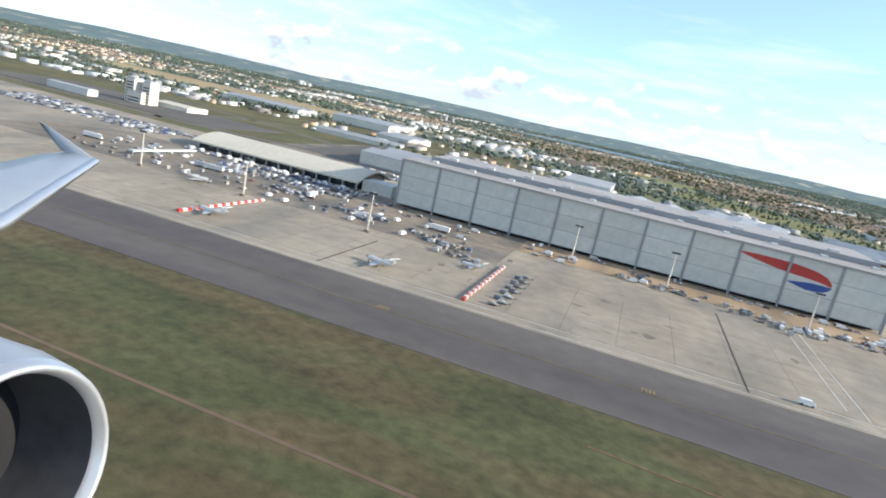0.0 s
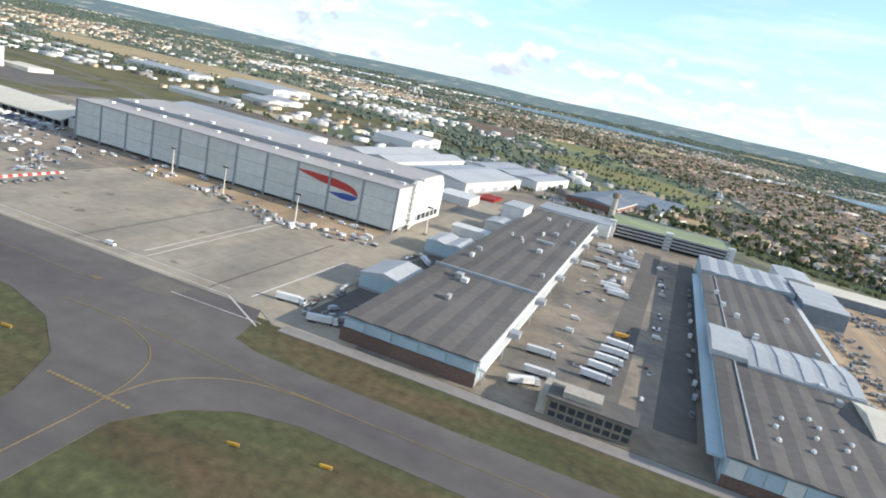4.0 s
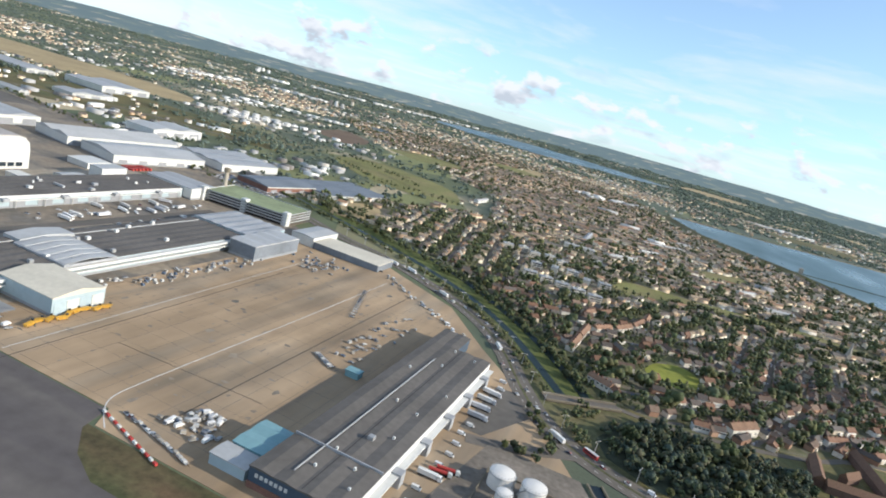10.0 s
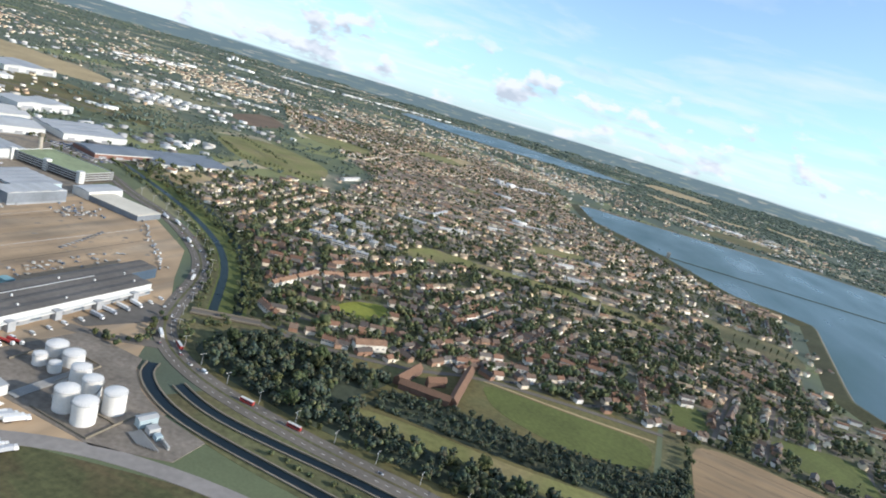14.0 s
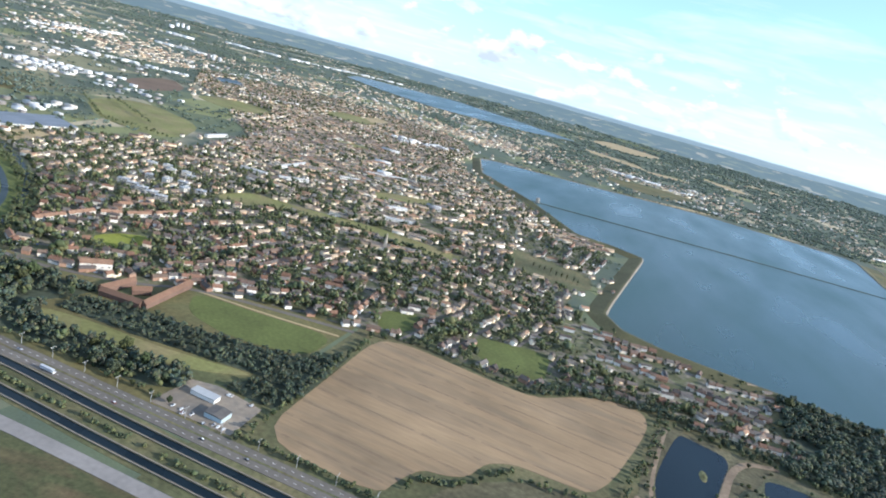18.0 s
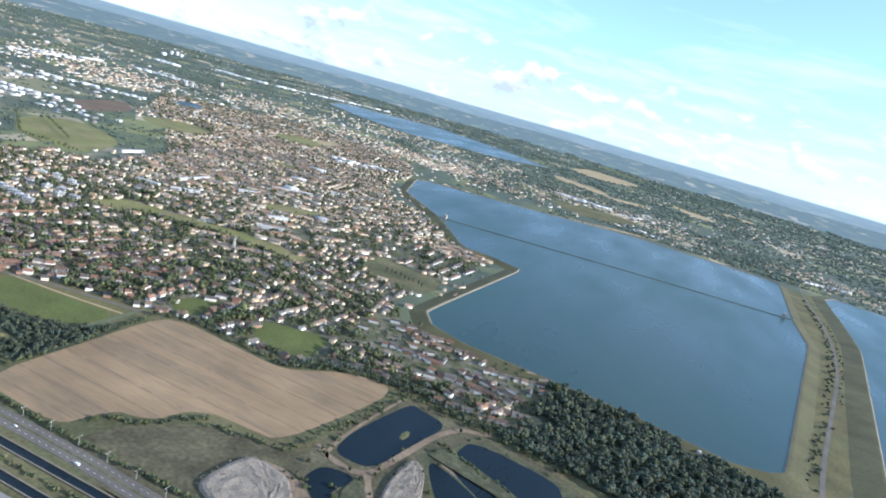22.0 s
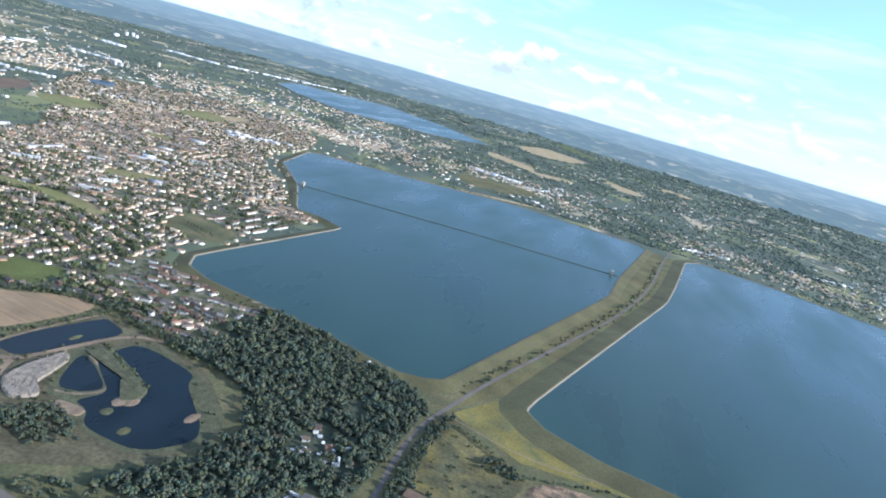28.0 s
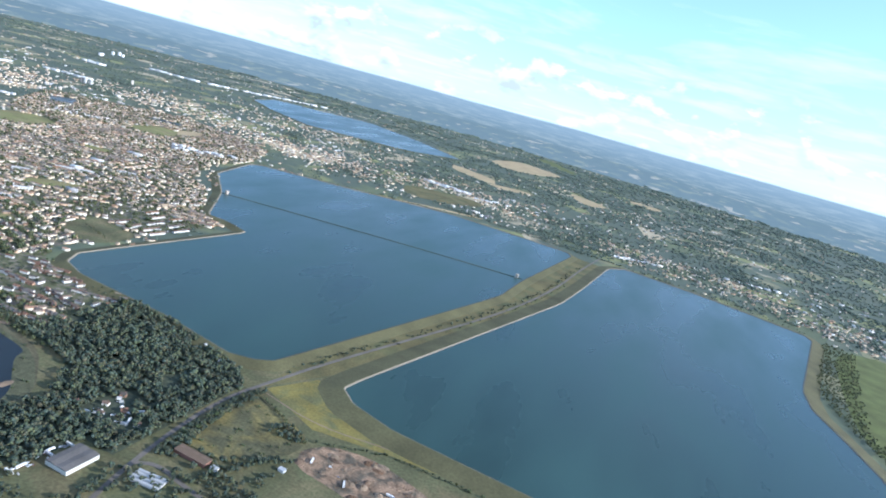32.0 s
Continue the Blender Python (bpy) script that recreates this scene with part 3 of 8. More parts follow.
class Build:
    """Collects faces, then links them as one mesh."""

    def __init__(self):
        self.v, self.f, self.k, self.slot = [], [], [], 0

    def face(self, *pts):
        n = len(self.v)
        self.v += [tuple(p) for p in pts]
        self.f.append(tuple(range(n, n + len(pts))))
        self.k.append(self.slot)
        return self

    def box(self, x0, x1, y0, y1, z0, z1, bevel=0.0):
        return self.prism([(x0, y0), (x1, y0), (x1, y1), (x0, y1)], z0, z1, bevel)

    def prism(self, poly, z0, z1, bevel=0.0):
        n, m = len(self.v), len(poly)
        if bevel:
            c = (sum(p[0] for p in poly) / m, sum(p[1] for p in poly) / m)
            top = []
            for x, y in poly:
                d = math.hypot(x - c[0], y - c[1])
                top.append((x + (c[0] - x) / d * bevel * 1.4, y + (c[1] - y) / d * bevel * 1.4))
            rings = [(poly, z0), (poly, z1 - bevel), (top, z1)]
        else:
            rings = [(poly, z0), (poly, z1)]
        for ring, z in rings:
            self.v += [(x, y, z) for x, y in ring]
        for r in range(len(rings) - 1):
            for i in range(m):
                j = (i + 1) % m
                self.f.append((n + r * m + i, n + r * m + j, n + r * m + m + j, n + r * m + m + i))
                self.k.append(self.slot)
        self.f += [tuple(n + m - 1 - i for i in range(m)), tuple(n + (len(rings) - 1) * m + i for i in range(m))]
        self.k += [self.slot] * 2
        return self

    def sweep(self, section, axis, a, b):
        """A closed section of (u, z) drawn along x ('x': u is y) or along y ('y': u is x) from a to b."""
        n, m = len(self.v), len(section)
        for s in (a, b):
            self.v += [((s, u, z) if axis == "x" else (u, s, z)) for u, z in section]
        for i in range(m):
            j = (i + 1) % m
            self.f.append((n + i, n + j, n + m + j, n + m + i))
        self.f += [tuple(n + m - 1 - i for i in range(m)), tuple(n + m + i for i in range(m))]
        self.k += [self.slot] * (m + 2)
        return self

    def tube(self, rings, sides=16, cap=True):
        """rings: (x, y, z, radius) one above another."""
        n = len(self.v)
        for x, y, z, r in rings:
            self.v += [(x + r * math.cos(2 * math.pi * i / sides), y + r * math.sin(2 * math.pi * i / sides), z) for i in range(sides)]
        for q in range(len(rings) - 1):
            for i in range(sides):
                j = (i + 1) % sides
                self.f.append((n + q * sides + i, n + q * sides + j, n + (q + 1) * sides + j, n + (q + 1) * sides + i))
                self.k.append(self.slot)
        if cap:
            self.f += [tuple(n + sides - 1 - i for i in range(sides)), tuple(n + (len(rings) - 1) * sides + i for i in range(sides))]
            self.k += [self.slot] * 2
        return self

    def wheel(self, x, y, z, r, w):
        n = len(self.v)
        for yy in (y - w / 2, y + w / 2):
            self.v += [(x + r * math.cos(math.pi * i / 5), yy, z + r * math.sin(math.pi * i / 5)) for i in range(10)]
        for i in range(10):
            self.f.append((n + i, n + (i + 1) % 10, n + 10 + (i + 1) % 10, n + 10 + i))
        self.f += [tuple(n + 9 - i for i in range(10)), tuple(n + 10 + i for i in range(10))]
        self.k += [self.slot] * 12
        return self

    def mesh(self, name, *mats):
        me = bpy.data.meshes.new(name)
        me.from_pydata(self.v, [], self.f)
        for m in mats:
            me.materials.append(m)
        if len(mats) > 1:
            me.polygons.foreach_set("material_index", self.k)
        bm = bmesh.new()
        bm.from_mesh(me)
        bmesh.ops.remove_doubles(bm, verts=bm.verts, dist=1e-5)
        bmesh.ops.recalc_face_normals(bm, faces=bm.faces)
        bm.to_mesh(me)
        bm.free()
        return me


def part(name, b, material, parent, label="", at=None):
    me = b if isinstance(b, bpy.types.Mesh) else b.mesh(name, *(material if isinstance(material, (list, tuple)) else (material,)))
    ob = new(name, me)
    ob.parent = parent
    if at is not None:
        ob.matrix_basis = at
    if label:
        tagged(ob, label)
    return ob


def thing(name, label, category, x=0.0, y=0.0, z=0.0, turn=0.0, group="", kind=""):
    ob = new(name)
    ob.empty_display_size = 0.5
    ob.matrix_basis = pose(x, y, z, 0, 0, turn)
    return tagged(ob, label, category, group, kind)


def big_mesh(name, verts, tris, material):
    """One mesh from arrays of places and triangles."""
    me = bpy.data.meshes.new(name)
    me.vertices.add(len(verts))
    me.vertices.foreach_set("co", np.asarray(verts, np.float32).ravel())
    me.loops.add(tris.size)
    me.loops.foreach_set("vertex_index", tris.astype(np.int32).ravel())
    me.polygons.add(len(tris))
    me.polygons.foreach_set("loop_start", np.arange(0, tris.size, 3, dtype=np.int32))
    me.polygons.foreach_set("loop_total", np.full(len(tris), 3, np.int32))
    me.update(calc_edges=True)
    me.materials.append(material)
    return new(name, me)


def sheet(name, poly, z, material, label="", category="", kind="structure"):
    b = Build()
    b.prism(poly, z - 0.35, z)
    return tagged(new(name, b.mesh(name, material)), label, category, "", kind)


def outline(pts, rounds=2, keep=0.8):
    """The polygon with its corners cut and rounded; keep: how near to the corner the cut begins."""
    cut = 1 - keep
    for _ in range(rounds):
        out = []
        for i in range(len(pts)):
            a, b = pts[i], pts[(i + 1) % len(pts)]
            out += [(a[0] * keep + b[0] * cut, a[1] * keep + b[1] * cut), (a[0] * cut + b[0] * keep, a[1] * cut + b[1] * keep)]
        pts = out
    return pts


def smooth_line(pts, rounds=2):
    for _ in range(rounds):
        out = [pts[0]]
        for a, b in zip(pts, pts[1:]):
            out += [(a[0] * 0.75 + b[0] * 0.25, a[1] * 0.75 + b[1] * 0.25), (a[0] * 0.25 + b[0] * 0.75, a[1] * 0.25 + b[1] * 0.75)]
        pts = out + [pts[-1]]
    return pts


def band_sides(pts, width, shift=0.0):
    left, right = [], []
    for i, p in enumerate(pts):
        a, b = pts[max(i - 1, 0)], pts[min(i + 1, len(pts) - 1)]
        d = math.hypot(b[0] - a[0], b[1] - a[1]) or 1
        nx, ny = -(b[1] - a[1]) / d, (b[0] - a[0]) / d
        left.append((p[0] + nx * (shift + width / 2), p[1] + ny * (shift + width / 2)))
        right.append((p[0] + nx * (shift - width / 2), p[1] + ny * (shift - width / 2)))
    return left, right


def band(name, pts, width, z, material, label="", category="", shift=0.0, kind="structure"):
    left, right = band_sides(pts, width, shift)
    b = Build()
    for i in range(len(pts) - 1):
        b.face((*right[i], z), (*right[i + 1], z), (*left[i + 1], z), (*left[i], z))
    for side in (left, right):
        for p, q in zip(side, side[1:]):
            b.face((*p, z - 0.3), (*q, z - 0.3), (*q, z), (*p, z))
    return tagged(new(name, b.mesh(name, material)), label, category, "", kind)


def inside(x, y, poly):
    hit = False
    for (ax, ay), (bx, by) in zip(poly, poly[1:] + poly[:1]):
        if (ay > y) != (by > y) and x < (bx - ax) * (y - ay) / (by - ay) + ax:
            hit = not hit
    return hit


def gap(x, y, line):
    """Distance to a line of points."""
    best = 1e9
    for (ax, ay), (bx, by) in zip(line, line[1:]):
        dx, dy = bx - ax, by - ay
        k = max(0, min(1, ((x - ax) * dx + (y - ay) * dy) / (dx * dx + dy * dy + 1e-9)))
        best = min(best, math.hypot(x - ax - k * dx, y - ay - k * dy))
    return best


def way_along(pts, s):
    """Place and heading at s units along a line."""
    for a, b in zip(pts, pts[1:]):
        d = math.hypot(b[0] - a[0], b[1] - a[1])
        if s <= d:
            return a[0] + (b[0] - a[0]) * s / d, a[1] + (b[1] - a[1]) * s / d, math.degrees(math.atan2(b[1] - a[1], b[0] - a[0]))
        s -= d
    return None


# ---- ground ----
g = Build()
for i in range(-10, 10):
    for j in range(-10, 10):
        g.face((i * 500, j * 500, 0), (i * 500 + 500, j * 500, 0), (i * 500 + 500, j * 500 + 500, 0), (i * 500, j * 500 + 500, 0))
tagged(new("ground", g.mesh("ground", M["country"])), "flat green and tan farmland with dark woods", "ground", "", "structure")

# hill ring glows by itself, its haze painted into the colour
b = Build()
HILL = 120
ridge = []
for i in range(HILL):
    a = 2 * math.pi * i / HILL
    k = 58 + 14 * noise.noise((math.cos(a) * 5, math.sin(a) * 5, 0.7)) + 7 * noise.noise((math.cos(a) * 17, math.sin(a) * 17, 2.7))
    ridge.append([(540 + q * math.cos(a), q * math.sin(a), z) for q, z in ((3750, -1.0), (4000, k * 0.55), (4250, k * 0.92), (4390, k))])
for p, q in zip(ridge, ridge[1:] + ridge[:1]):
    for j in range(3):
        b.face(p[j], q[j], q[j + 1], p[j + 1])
tagged(new("backdrop_hills", b.mesh("backdrop_hills", M["hills"])), "low wooded skyline hills with blue haze painted in", "backdrop", "", "structure")

sheet("airfield_grass", [(-3000, -3600), (4000, -3600), (4000, 123), (760, 127.5), (520, 126), (395, 119), (345, 100), (320, 89.5), (-3000, 89.5)], 0.04, M["airgrass"], "mown olive-green airfield grass beside the taxiway", "grass")
TAXI = [(-900, 70.5), (15, 70.5), (38, 69.5), (50, 66), (60, 59), (65, 50), (68, 30), (69, -10), (84, -10), (79, 30), (78, 52), (82, 59), (88, 63.5), (96, 65.5), (300, 66), (300, 78), (252, 78), (244, 82), (238, 88), (236, 95.5), (202, 95.5), (200, 90), (196, 84), (188, 78.5), (90, 78), (79, 78.5), (74, 80), (72, 88), (70, 92), (-900, 92)]
sheet("taxiway", TAXI, 0.09, M["taxiway"], "dark worn asphalt taxiway along the apron", "taxiway")
sheet("apron", [(-900, 92), (70, 92), (75, 88.5), (90, 91), (90, 262), (62, 262), (62, 215), (-900, 215)], 0.10, M["concrete"], "stained grey-brown concrete aircraft apron", "apron")
sheet("cargo_yard", [(90.01, 91), (182, 91), (182, 262), (118, 290), (90.01, 262)], 0.11, M["yard"], "grey-brown concrete lorry yard between cargo sheds", "yard")
sheet("cargo_apron", [(182.01, 91), (199, 91), (203, 96), (236, 96), (239, 90), (330, 90), (340, 102), (356, 112), (356, 136), (330, 145), (305, 185), (285, 208), (262, 238), (222, 260), (182.01, 262)], 0.10, M["concrete2"], "broad worn tan concrete apron", "apron")
sheet("service_area", [(-150, 215.01), (62, 215.01), (62, 262.01), (118, 290), (118, 335), (-150, 335)], 0.09, M["yard"], "grey service yards behind the hangars", "yard")
sheet("yard_road", [(128, 103), (133.5, 103), (137, 245), (131, 245)], 0.14, M["asphalt"], "dark asphalt lane down the lorry yard", "road")
sheet("yard_lane", [(139.5, 101), (146.5, 101), (148.5, 245), (143.5, 245)], 0.14, M["asphalt"], "dark asphalt lane beside the cargo shed", "road")
sheet("equipment_park", [(-175, 129), (-24, 129), (-24, 166), (-70, 173), (-175, 173)], 0.125, M["yard"], "worn grey-brown park for ground equipment", "apron")
sheet("hangar_strip", [(-24, 149), (60, 149), (60, 166), (-24, 166)], 0.125, M["concrete2"], "tan concrete strip along the hangar", "apron")
# dark sheet puts the cargo shed's shadow into the yard's colour
sheet("shaded_yard", [(76, 96), (87, 96), (87, 215), (78, 215)], 0.125, M["asphalt"], "yard beside the cargo shed, shade put in as dark colour", "yard")
band("grass_track", [(-160, 45), (-55, 43.9), (-11, 42.7), (40, 41.5), (64, 41)], 0.55, 0.07, M["earth"], "thin worn track across the airfield grass", "track")
sheet("terminal_land", [(-900, 215.01), (-150, 215.01), (-150, 345), (-60, 420), (20, 470), (-100, 520), (-900, 520)], 0.04, M["drygrass"], "dry grass, roads and yards beyond the terminal", "ground")
for k_, ln_ in enumerate(([(-900, 235), (-300, 228), (-150, 230), (-60, 300)], [(-700, 400), (-300, 330), (-150, 300), (-100, 230)], [(-500, 230), (-380, 330), (-330, 520)], [(-200, 215), (-230, 300), (-150, 420), (-20, 460)])):
    band("airport_road", smooth_line(ln_), 6 - k_ * 0.5, 0.10, M["road"], "grey airport access road", "road")
for poly_ in ([(-330, 235), (-180, 235), (-175, 285), (-320, 290)], [(-140, 240), (-100, 240), (-100, 330), (-150, 335)], [(-620, 240), (-420, 240), (-420, 320), (-600, 330)]):
    sheet("car_park_lot", poly_, 0.14, M["asphalt"], "wide dark asphalt car park", "car park")
band("perimeter_lane", smooth_line([(77, 88.6), (100, 89.3), (180, 88.9), (200, 89.6)]), 2.8, 0.15, M["lightroad"], "pale narrow lane outside the cargo sheds", "road")
PERIM = smooth_line([(-150, 345), (60, 318), (150, 296), (178, 282), (220, 271), (262, 247), (287, 223), (306, 185), (318, 168), (336, 157), (360, 151.5), (400, 150.5), (430, 152), (480, 153.5), (560, 157.5), (620, 156), (700, 155), (900, 152)])
band("perimeter_road", PERIM, 8.0, 0.16, M["road"], "grey dual carriageway curving round the airfield", "road")
band("central_reserve", PERIM, 0.9, 0.20, M["meadow"], "thin dry grass strip between the carriageways", "grass strip")
SOUTHLANE = smooth_line([(330, 92), (348, 105), (365, 112), (390, 118), (440, 123), (520, 126), (620, 130)])
band("south_lane", SOUTHLANE, 5.0, 0.17, M["lightroad"], "pale concrete airfield perimeter lane", "road")

b = Build()
for shift_ in (-2.2, 2.2):
    s = 4.0
    while True:
        p, q = way_along(PERIM, s), way_along(PERIM, s + 1.2)
        if p is None or q is None:
            break
        if 150 < p[0] < 660:
            nx, ny = -math.sin(radians(p[2])), math.cos(radians(p[2]))
            b.prism([(p[0] + nx * (shift_ - 0.08), p[1] + ny * (shift_ - 0.08)), (q[0] + nx * (shift_ - 0.08), q[1] + ny * (shift_ - 0.08)), (q[0] + nx * (shift_ + 0.08), q[1] + ny * (shift_ + 0.08)), (p[0] + nx * (shift_ + 0.08), p[1] + ny * (shift_ + 0.08))], 0.15, 0.175)
        s += 3.4
tagged(new("lane_dashes", b.mesh("lane_dashes", M["line"])), "white dashed lane marks on the dual carriageway", "marking", "", "structure")

RIVER = smooth_line([(120, 330), (204, 297), (255, 268), (285, 241), (308, 208), (316, 196)])
RIVER2 = smooth_line([(150, 335), (215, 308), (252, 284), (290, 249), (316, 214), (324, 200)])
band("verge_grass", [(a[0] + 4, a[1] + 3) for a in RIVER], 15, 0.06, M["grass"], "green river bank grass", "grass")
band("canal_verge", smooth_line([(352, 146), (362, 141), (375, 138.4), (395, 138), (430, 140), (490, 139), (640, 143)]), 19, 0.07, M["meadow"], "rough grass between two canals", "grass")
for nm, ln in (("river", RIVER), ("side_river", RIVER2)):
    band(nm, ln, 3.4, 0.13, M["river"], "narrow dark river between grass banks", "river")
CANAL_A = smooth_line([(333, 150), (336, 144), (344, 138.5), (356, 134), (372, 132.5), (400, 133), (440, 133.5), (480, 133.5), (640, 137)])
CANAL_B = smooth_line([(347, 146), (356, 143), (366, 141.5), (380, 141.8), (416, 145), (450, 144.5), (490, 145), (640, 149)])
for nm, ln in (("canal", CANAL_A), ("side_canal", CANAL_B)):
    band(nm, ln, 3.2, 0.15, M["pond"], "dark straight canal", "canal")
    for sgn in (-1, 1):
        band(nm + "_wall", ln, 0.5, 0.55, M["bankstone"], "pale concrete canal wall", "canal wall", shift=sgn * 1.9)
bridge = thing("road_bridge", "low concrete road bridge over the river", "bridge", 322, 195, 0.1, 32)
part("deck", Build().box(-12, 14, -2.2, 2.2, 0.1, 0.5), M["road"], bridge)
for s in (-2.2, 2.2):
    part("parapet", Build().box(-12, 14, s - 0.2, s + 0.2, 0.5, 1.0, 0.05), M["bankstone"], bridge)
band("village_road", smooth_line([(333, 203), (352, 203), (395, 222), (412, 240), (450, 252), (490, 262)]), 2.6, 0.15, M["road"], "grey village road", "road")

TOWN = [(120, 335), (215, 312), (262, 284), (300, 250), (333, 207), (352, 205), (395, 226), (412, 244), (450, 256), (490, 268), (500, 275), (580, 278), (600, 300), (640, 312), (690, 320), (702, 392), (640, 384), (590, 398), (572, 420), (585, 640), (540, 655), (455, 760), (400, 790), (330, 900), (318, 1040), (240, 1200), (-60, 1260), (-260, 1050), (-120, 860), (0, 780), (180, 600), (205, 470), (150, 420)]
sheet("town_ground", TOWN, 0.05, M["town"], "gardens and verges of a village", "ground")
FIELDS = []


def field(name, material, z, poly, label):
    FIELDS.append((name, material, z, poly, label))


field("stubble_field", "stubble", 0.10, [(503, 166), (502, 216), (501, 264), (516, 272), (552, 270), (580, 270), (597, 288), (612, 299), (629, 300), (632, 284), (616, 216), (598, 214), (583, 213), (574, 206), (571, 194), (564, 189), (556, 187), (552, 178), (549, 165)], "harvested tan stubble field with faint wheel lines")
field("green_field", "grass", 0.10, [(416, 238), (452, 243), (486, 250), (487, 224), (455, 214), (428, 219)], "bright green pasture behind the wood")
field("meadow_strip", "lawn", 0.10, [(388, 178), (409, 184), (445, 188), (484, 198), (461, 182), (428, 176), (400, 173)], "long olive meadow strip between tree belts")
field("playing_field", "vivid", 0.10, [(340, 250), (340, 256), (344, 267), (354, 274), (362, 266), (359, 246), (348, 244)], "small bright green playing field among houses")
field("long_green", "lawn", 0.10, [(312, 383), (320, 416), (359, 422), (426, 444), (499, 443), (480, 419), (416, 420), (358, 402), (327, 370)], "long narrow village green")
field("reservoir_pasture", "meadow", 0.10, [(511, 486), (514, 522), (548, 519), (578, 514), (585, 484), (575, 454), (531, 461)], "olive pasture beside the reservoir bank")
field("school_field", "lawn", 0.10, [(359, 553), (409, 599), (410, 564), (376, 528)], "dry yellowish school field")
field("tan_plot", "gold", 0.10, [(496, 662), (528, 655), (520, 642), (505, 645)], "small tan plot beside the bank")
field("allotment", "grass", 0.10, [(487, 298), (506, 313), (510, 283), (496, 276)], "small green paddock")
field("paddock", "grass", 0.10, [(535, 311), (578, 326), (581, 286), (546, 286)], "dull green paddock")
field("golf_ground", "lawn", 0.08, [(20, 530), (31, 605), (140, 575), (182, 480), (107, 468)], "olive golf ground with lines of poplars")
field("brown_field", "earth", 0.08, [(-104, 699), (-133, 828), (-47, 764), (-30, 660)], "ploughed brown field")
field("ripe_strip", "gold", 0.08, [(-620, 640), (-440, 660), (-250, 655), (-190, 575), (-300, 528), (-440, 508), (-620, 560)], "long golden strip of ripe corn")
field("far_green", "lawn", 0.08, [(-22, 747), (-23, 798), (8, 828), (72, 817), (79, 743), (40, 726)], "pale green field beside the town")
field("town_green", "lawn", 0.08, [(45, 982), (45, 1082), (121, 1072), (134, 993), (96, 966)], "green field beside the town")
field("dry_corner", "gold", 0.10, [(70, 1096), (95, 1156), (131, 1100), (123, 1040)], "dry corner of a field")
field("dry_verge", "gold", 0.10, [(-58, 876), (-14, 905), (29, 944), (27, 887)], "dry pale verge")
field("park_strip", "lawn", 0.10, [(189, 759), (244, 782), (257, 757), (219, 741)], "narrow green park between houses")
field("hill_field", "gold", 0.10, [(347, 2559), (395, 2928), (646, 2814), (581, 2525), (462, 2405)], "dry tan field on the far side of the lake")
field("north_field", "gold", 0.10, [(560, 1830), (680, 1910), (720, 1880), (640, 1790)], "dry tan field beyond the far shore")
field("north_strip", "gold", 0.10, [(748, 2278), (922, 2159), (860, 2040), (800, 2120)], "long dry tan strip of farmland")
field("ridge_field", "gold", 0.10, [(942, 2669), (1080, 2660), (1060, 2540), (960, 2560)], "dry tan field towards the hills")
field("ridge_green", "grass", 0.10, [(382, 3613), (652, 3181), (600, 3080), (360, 3400)], "green fields towards the hills")
field("pit_sand", "sand", 0.136, [(613, 200), (630, 203), (645, 195), (655, 187), (670, 180), (682, 181), (693, 186), (700, 176), (690, 160), (668, 158), (650, 168), (641, 186)], "bare tan sand round the crushed stone")
field("sand_yard", "gold", 0.08, [(148, 320), (140, 377), (162, 376), (172, 326)], "sandy clearing behind the car park")
field("pit_ground", "scrub", 0.07, [(556, 150), (566, 186), (592, 208), (632, 214), (640, 296), (690, 294), (732, 288), (778, 250), (776, 225), (760, 195), (700, 150)], "sandy workings round gravel pits")
field("scrub_ground", "scrub", 0.12, [(628, 196), (630, 250), (636, 294), (650, 296), (672, 288), (660, 240), (655, 222), (663, 205), (690, 188), (676, 178), (650, 186)], "rough green scrub round the pits")
field("pond_rim", "reed", 0.127, [(664, 252), (676, 266), (686, 290), (735, 282), (776, 252), (775, 225), (758, 204), (725, 204), (705, 214), (690, 214)], "reedy green rims of the ponds")
field("corner_field", "corner", 0.08, [(866, 352), (897, 340), (924, 331), (926, 312), (912, 284), (905, 258), (868, 256), (863, 300)], "rough yellow-green field")
field("dump_ground", "dump", 0.12, [(926, 317), (938, 334), (965, 341), (990, 337), (1014, 330), (1024, 308), (1005, 290), (960, 298), (934, 300)], "churned brown earth yard")
field("west_field", "grass", 0.08, [(1400, 1150), (1520, 1210), (1500, 760), (1372, 690), (1352, 780)], "green fields beyond the bank")
field("east_strip", "gold", 0.08, [(520, 1115), (700, 1240), (760, 1260), (700, 1215)], "dry strip by the far shore")
field("shore_field", "drygrass", 0.08, [(503, 1362), (654, 1452), (708, 1406), (660, 1293), (572, 1239)], "dry tan field beyond the water")
field("far_gold", "gold", 0.08, [(380, 2040), (560, 1960), (600, 1830), (430, 1900)], "dry tan field beyond the far lake")
field("car_terminal_field", "drygrass", 0.08, [(-420, 330), (-260, 360), (-160, 340), (-200, 290), (-400, 280)], "dry grass beyond the terminal roads")
KEEP_OUT = []
for nm, m_, z_, poly, lab in FIELDS:
    sheet(nm, outline(poly, 2 if len(poly) > 4 else 1), z_, M[m_], lab, "field")
    KEEP_OUT.append(poly)

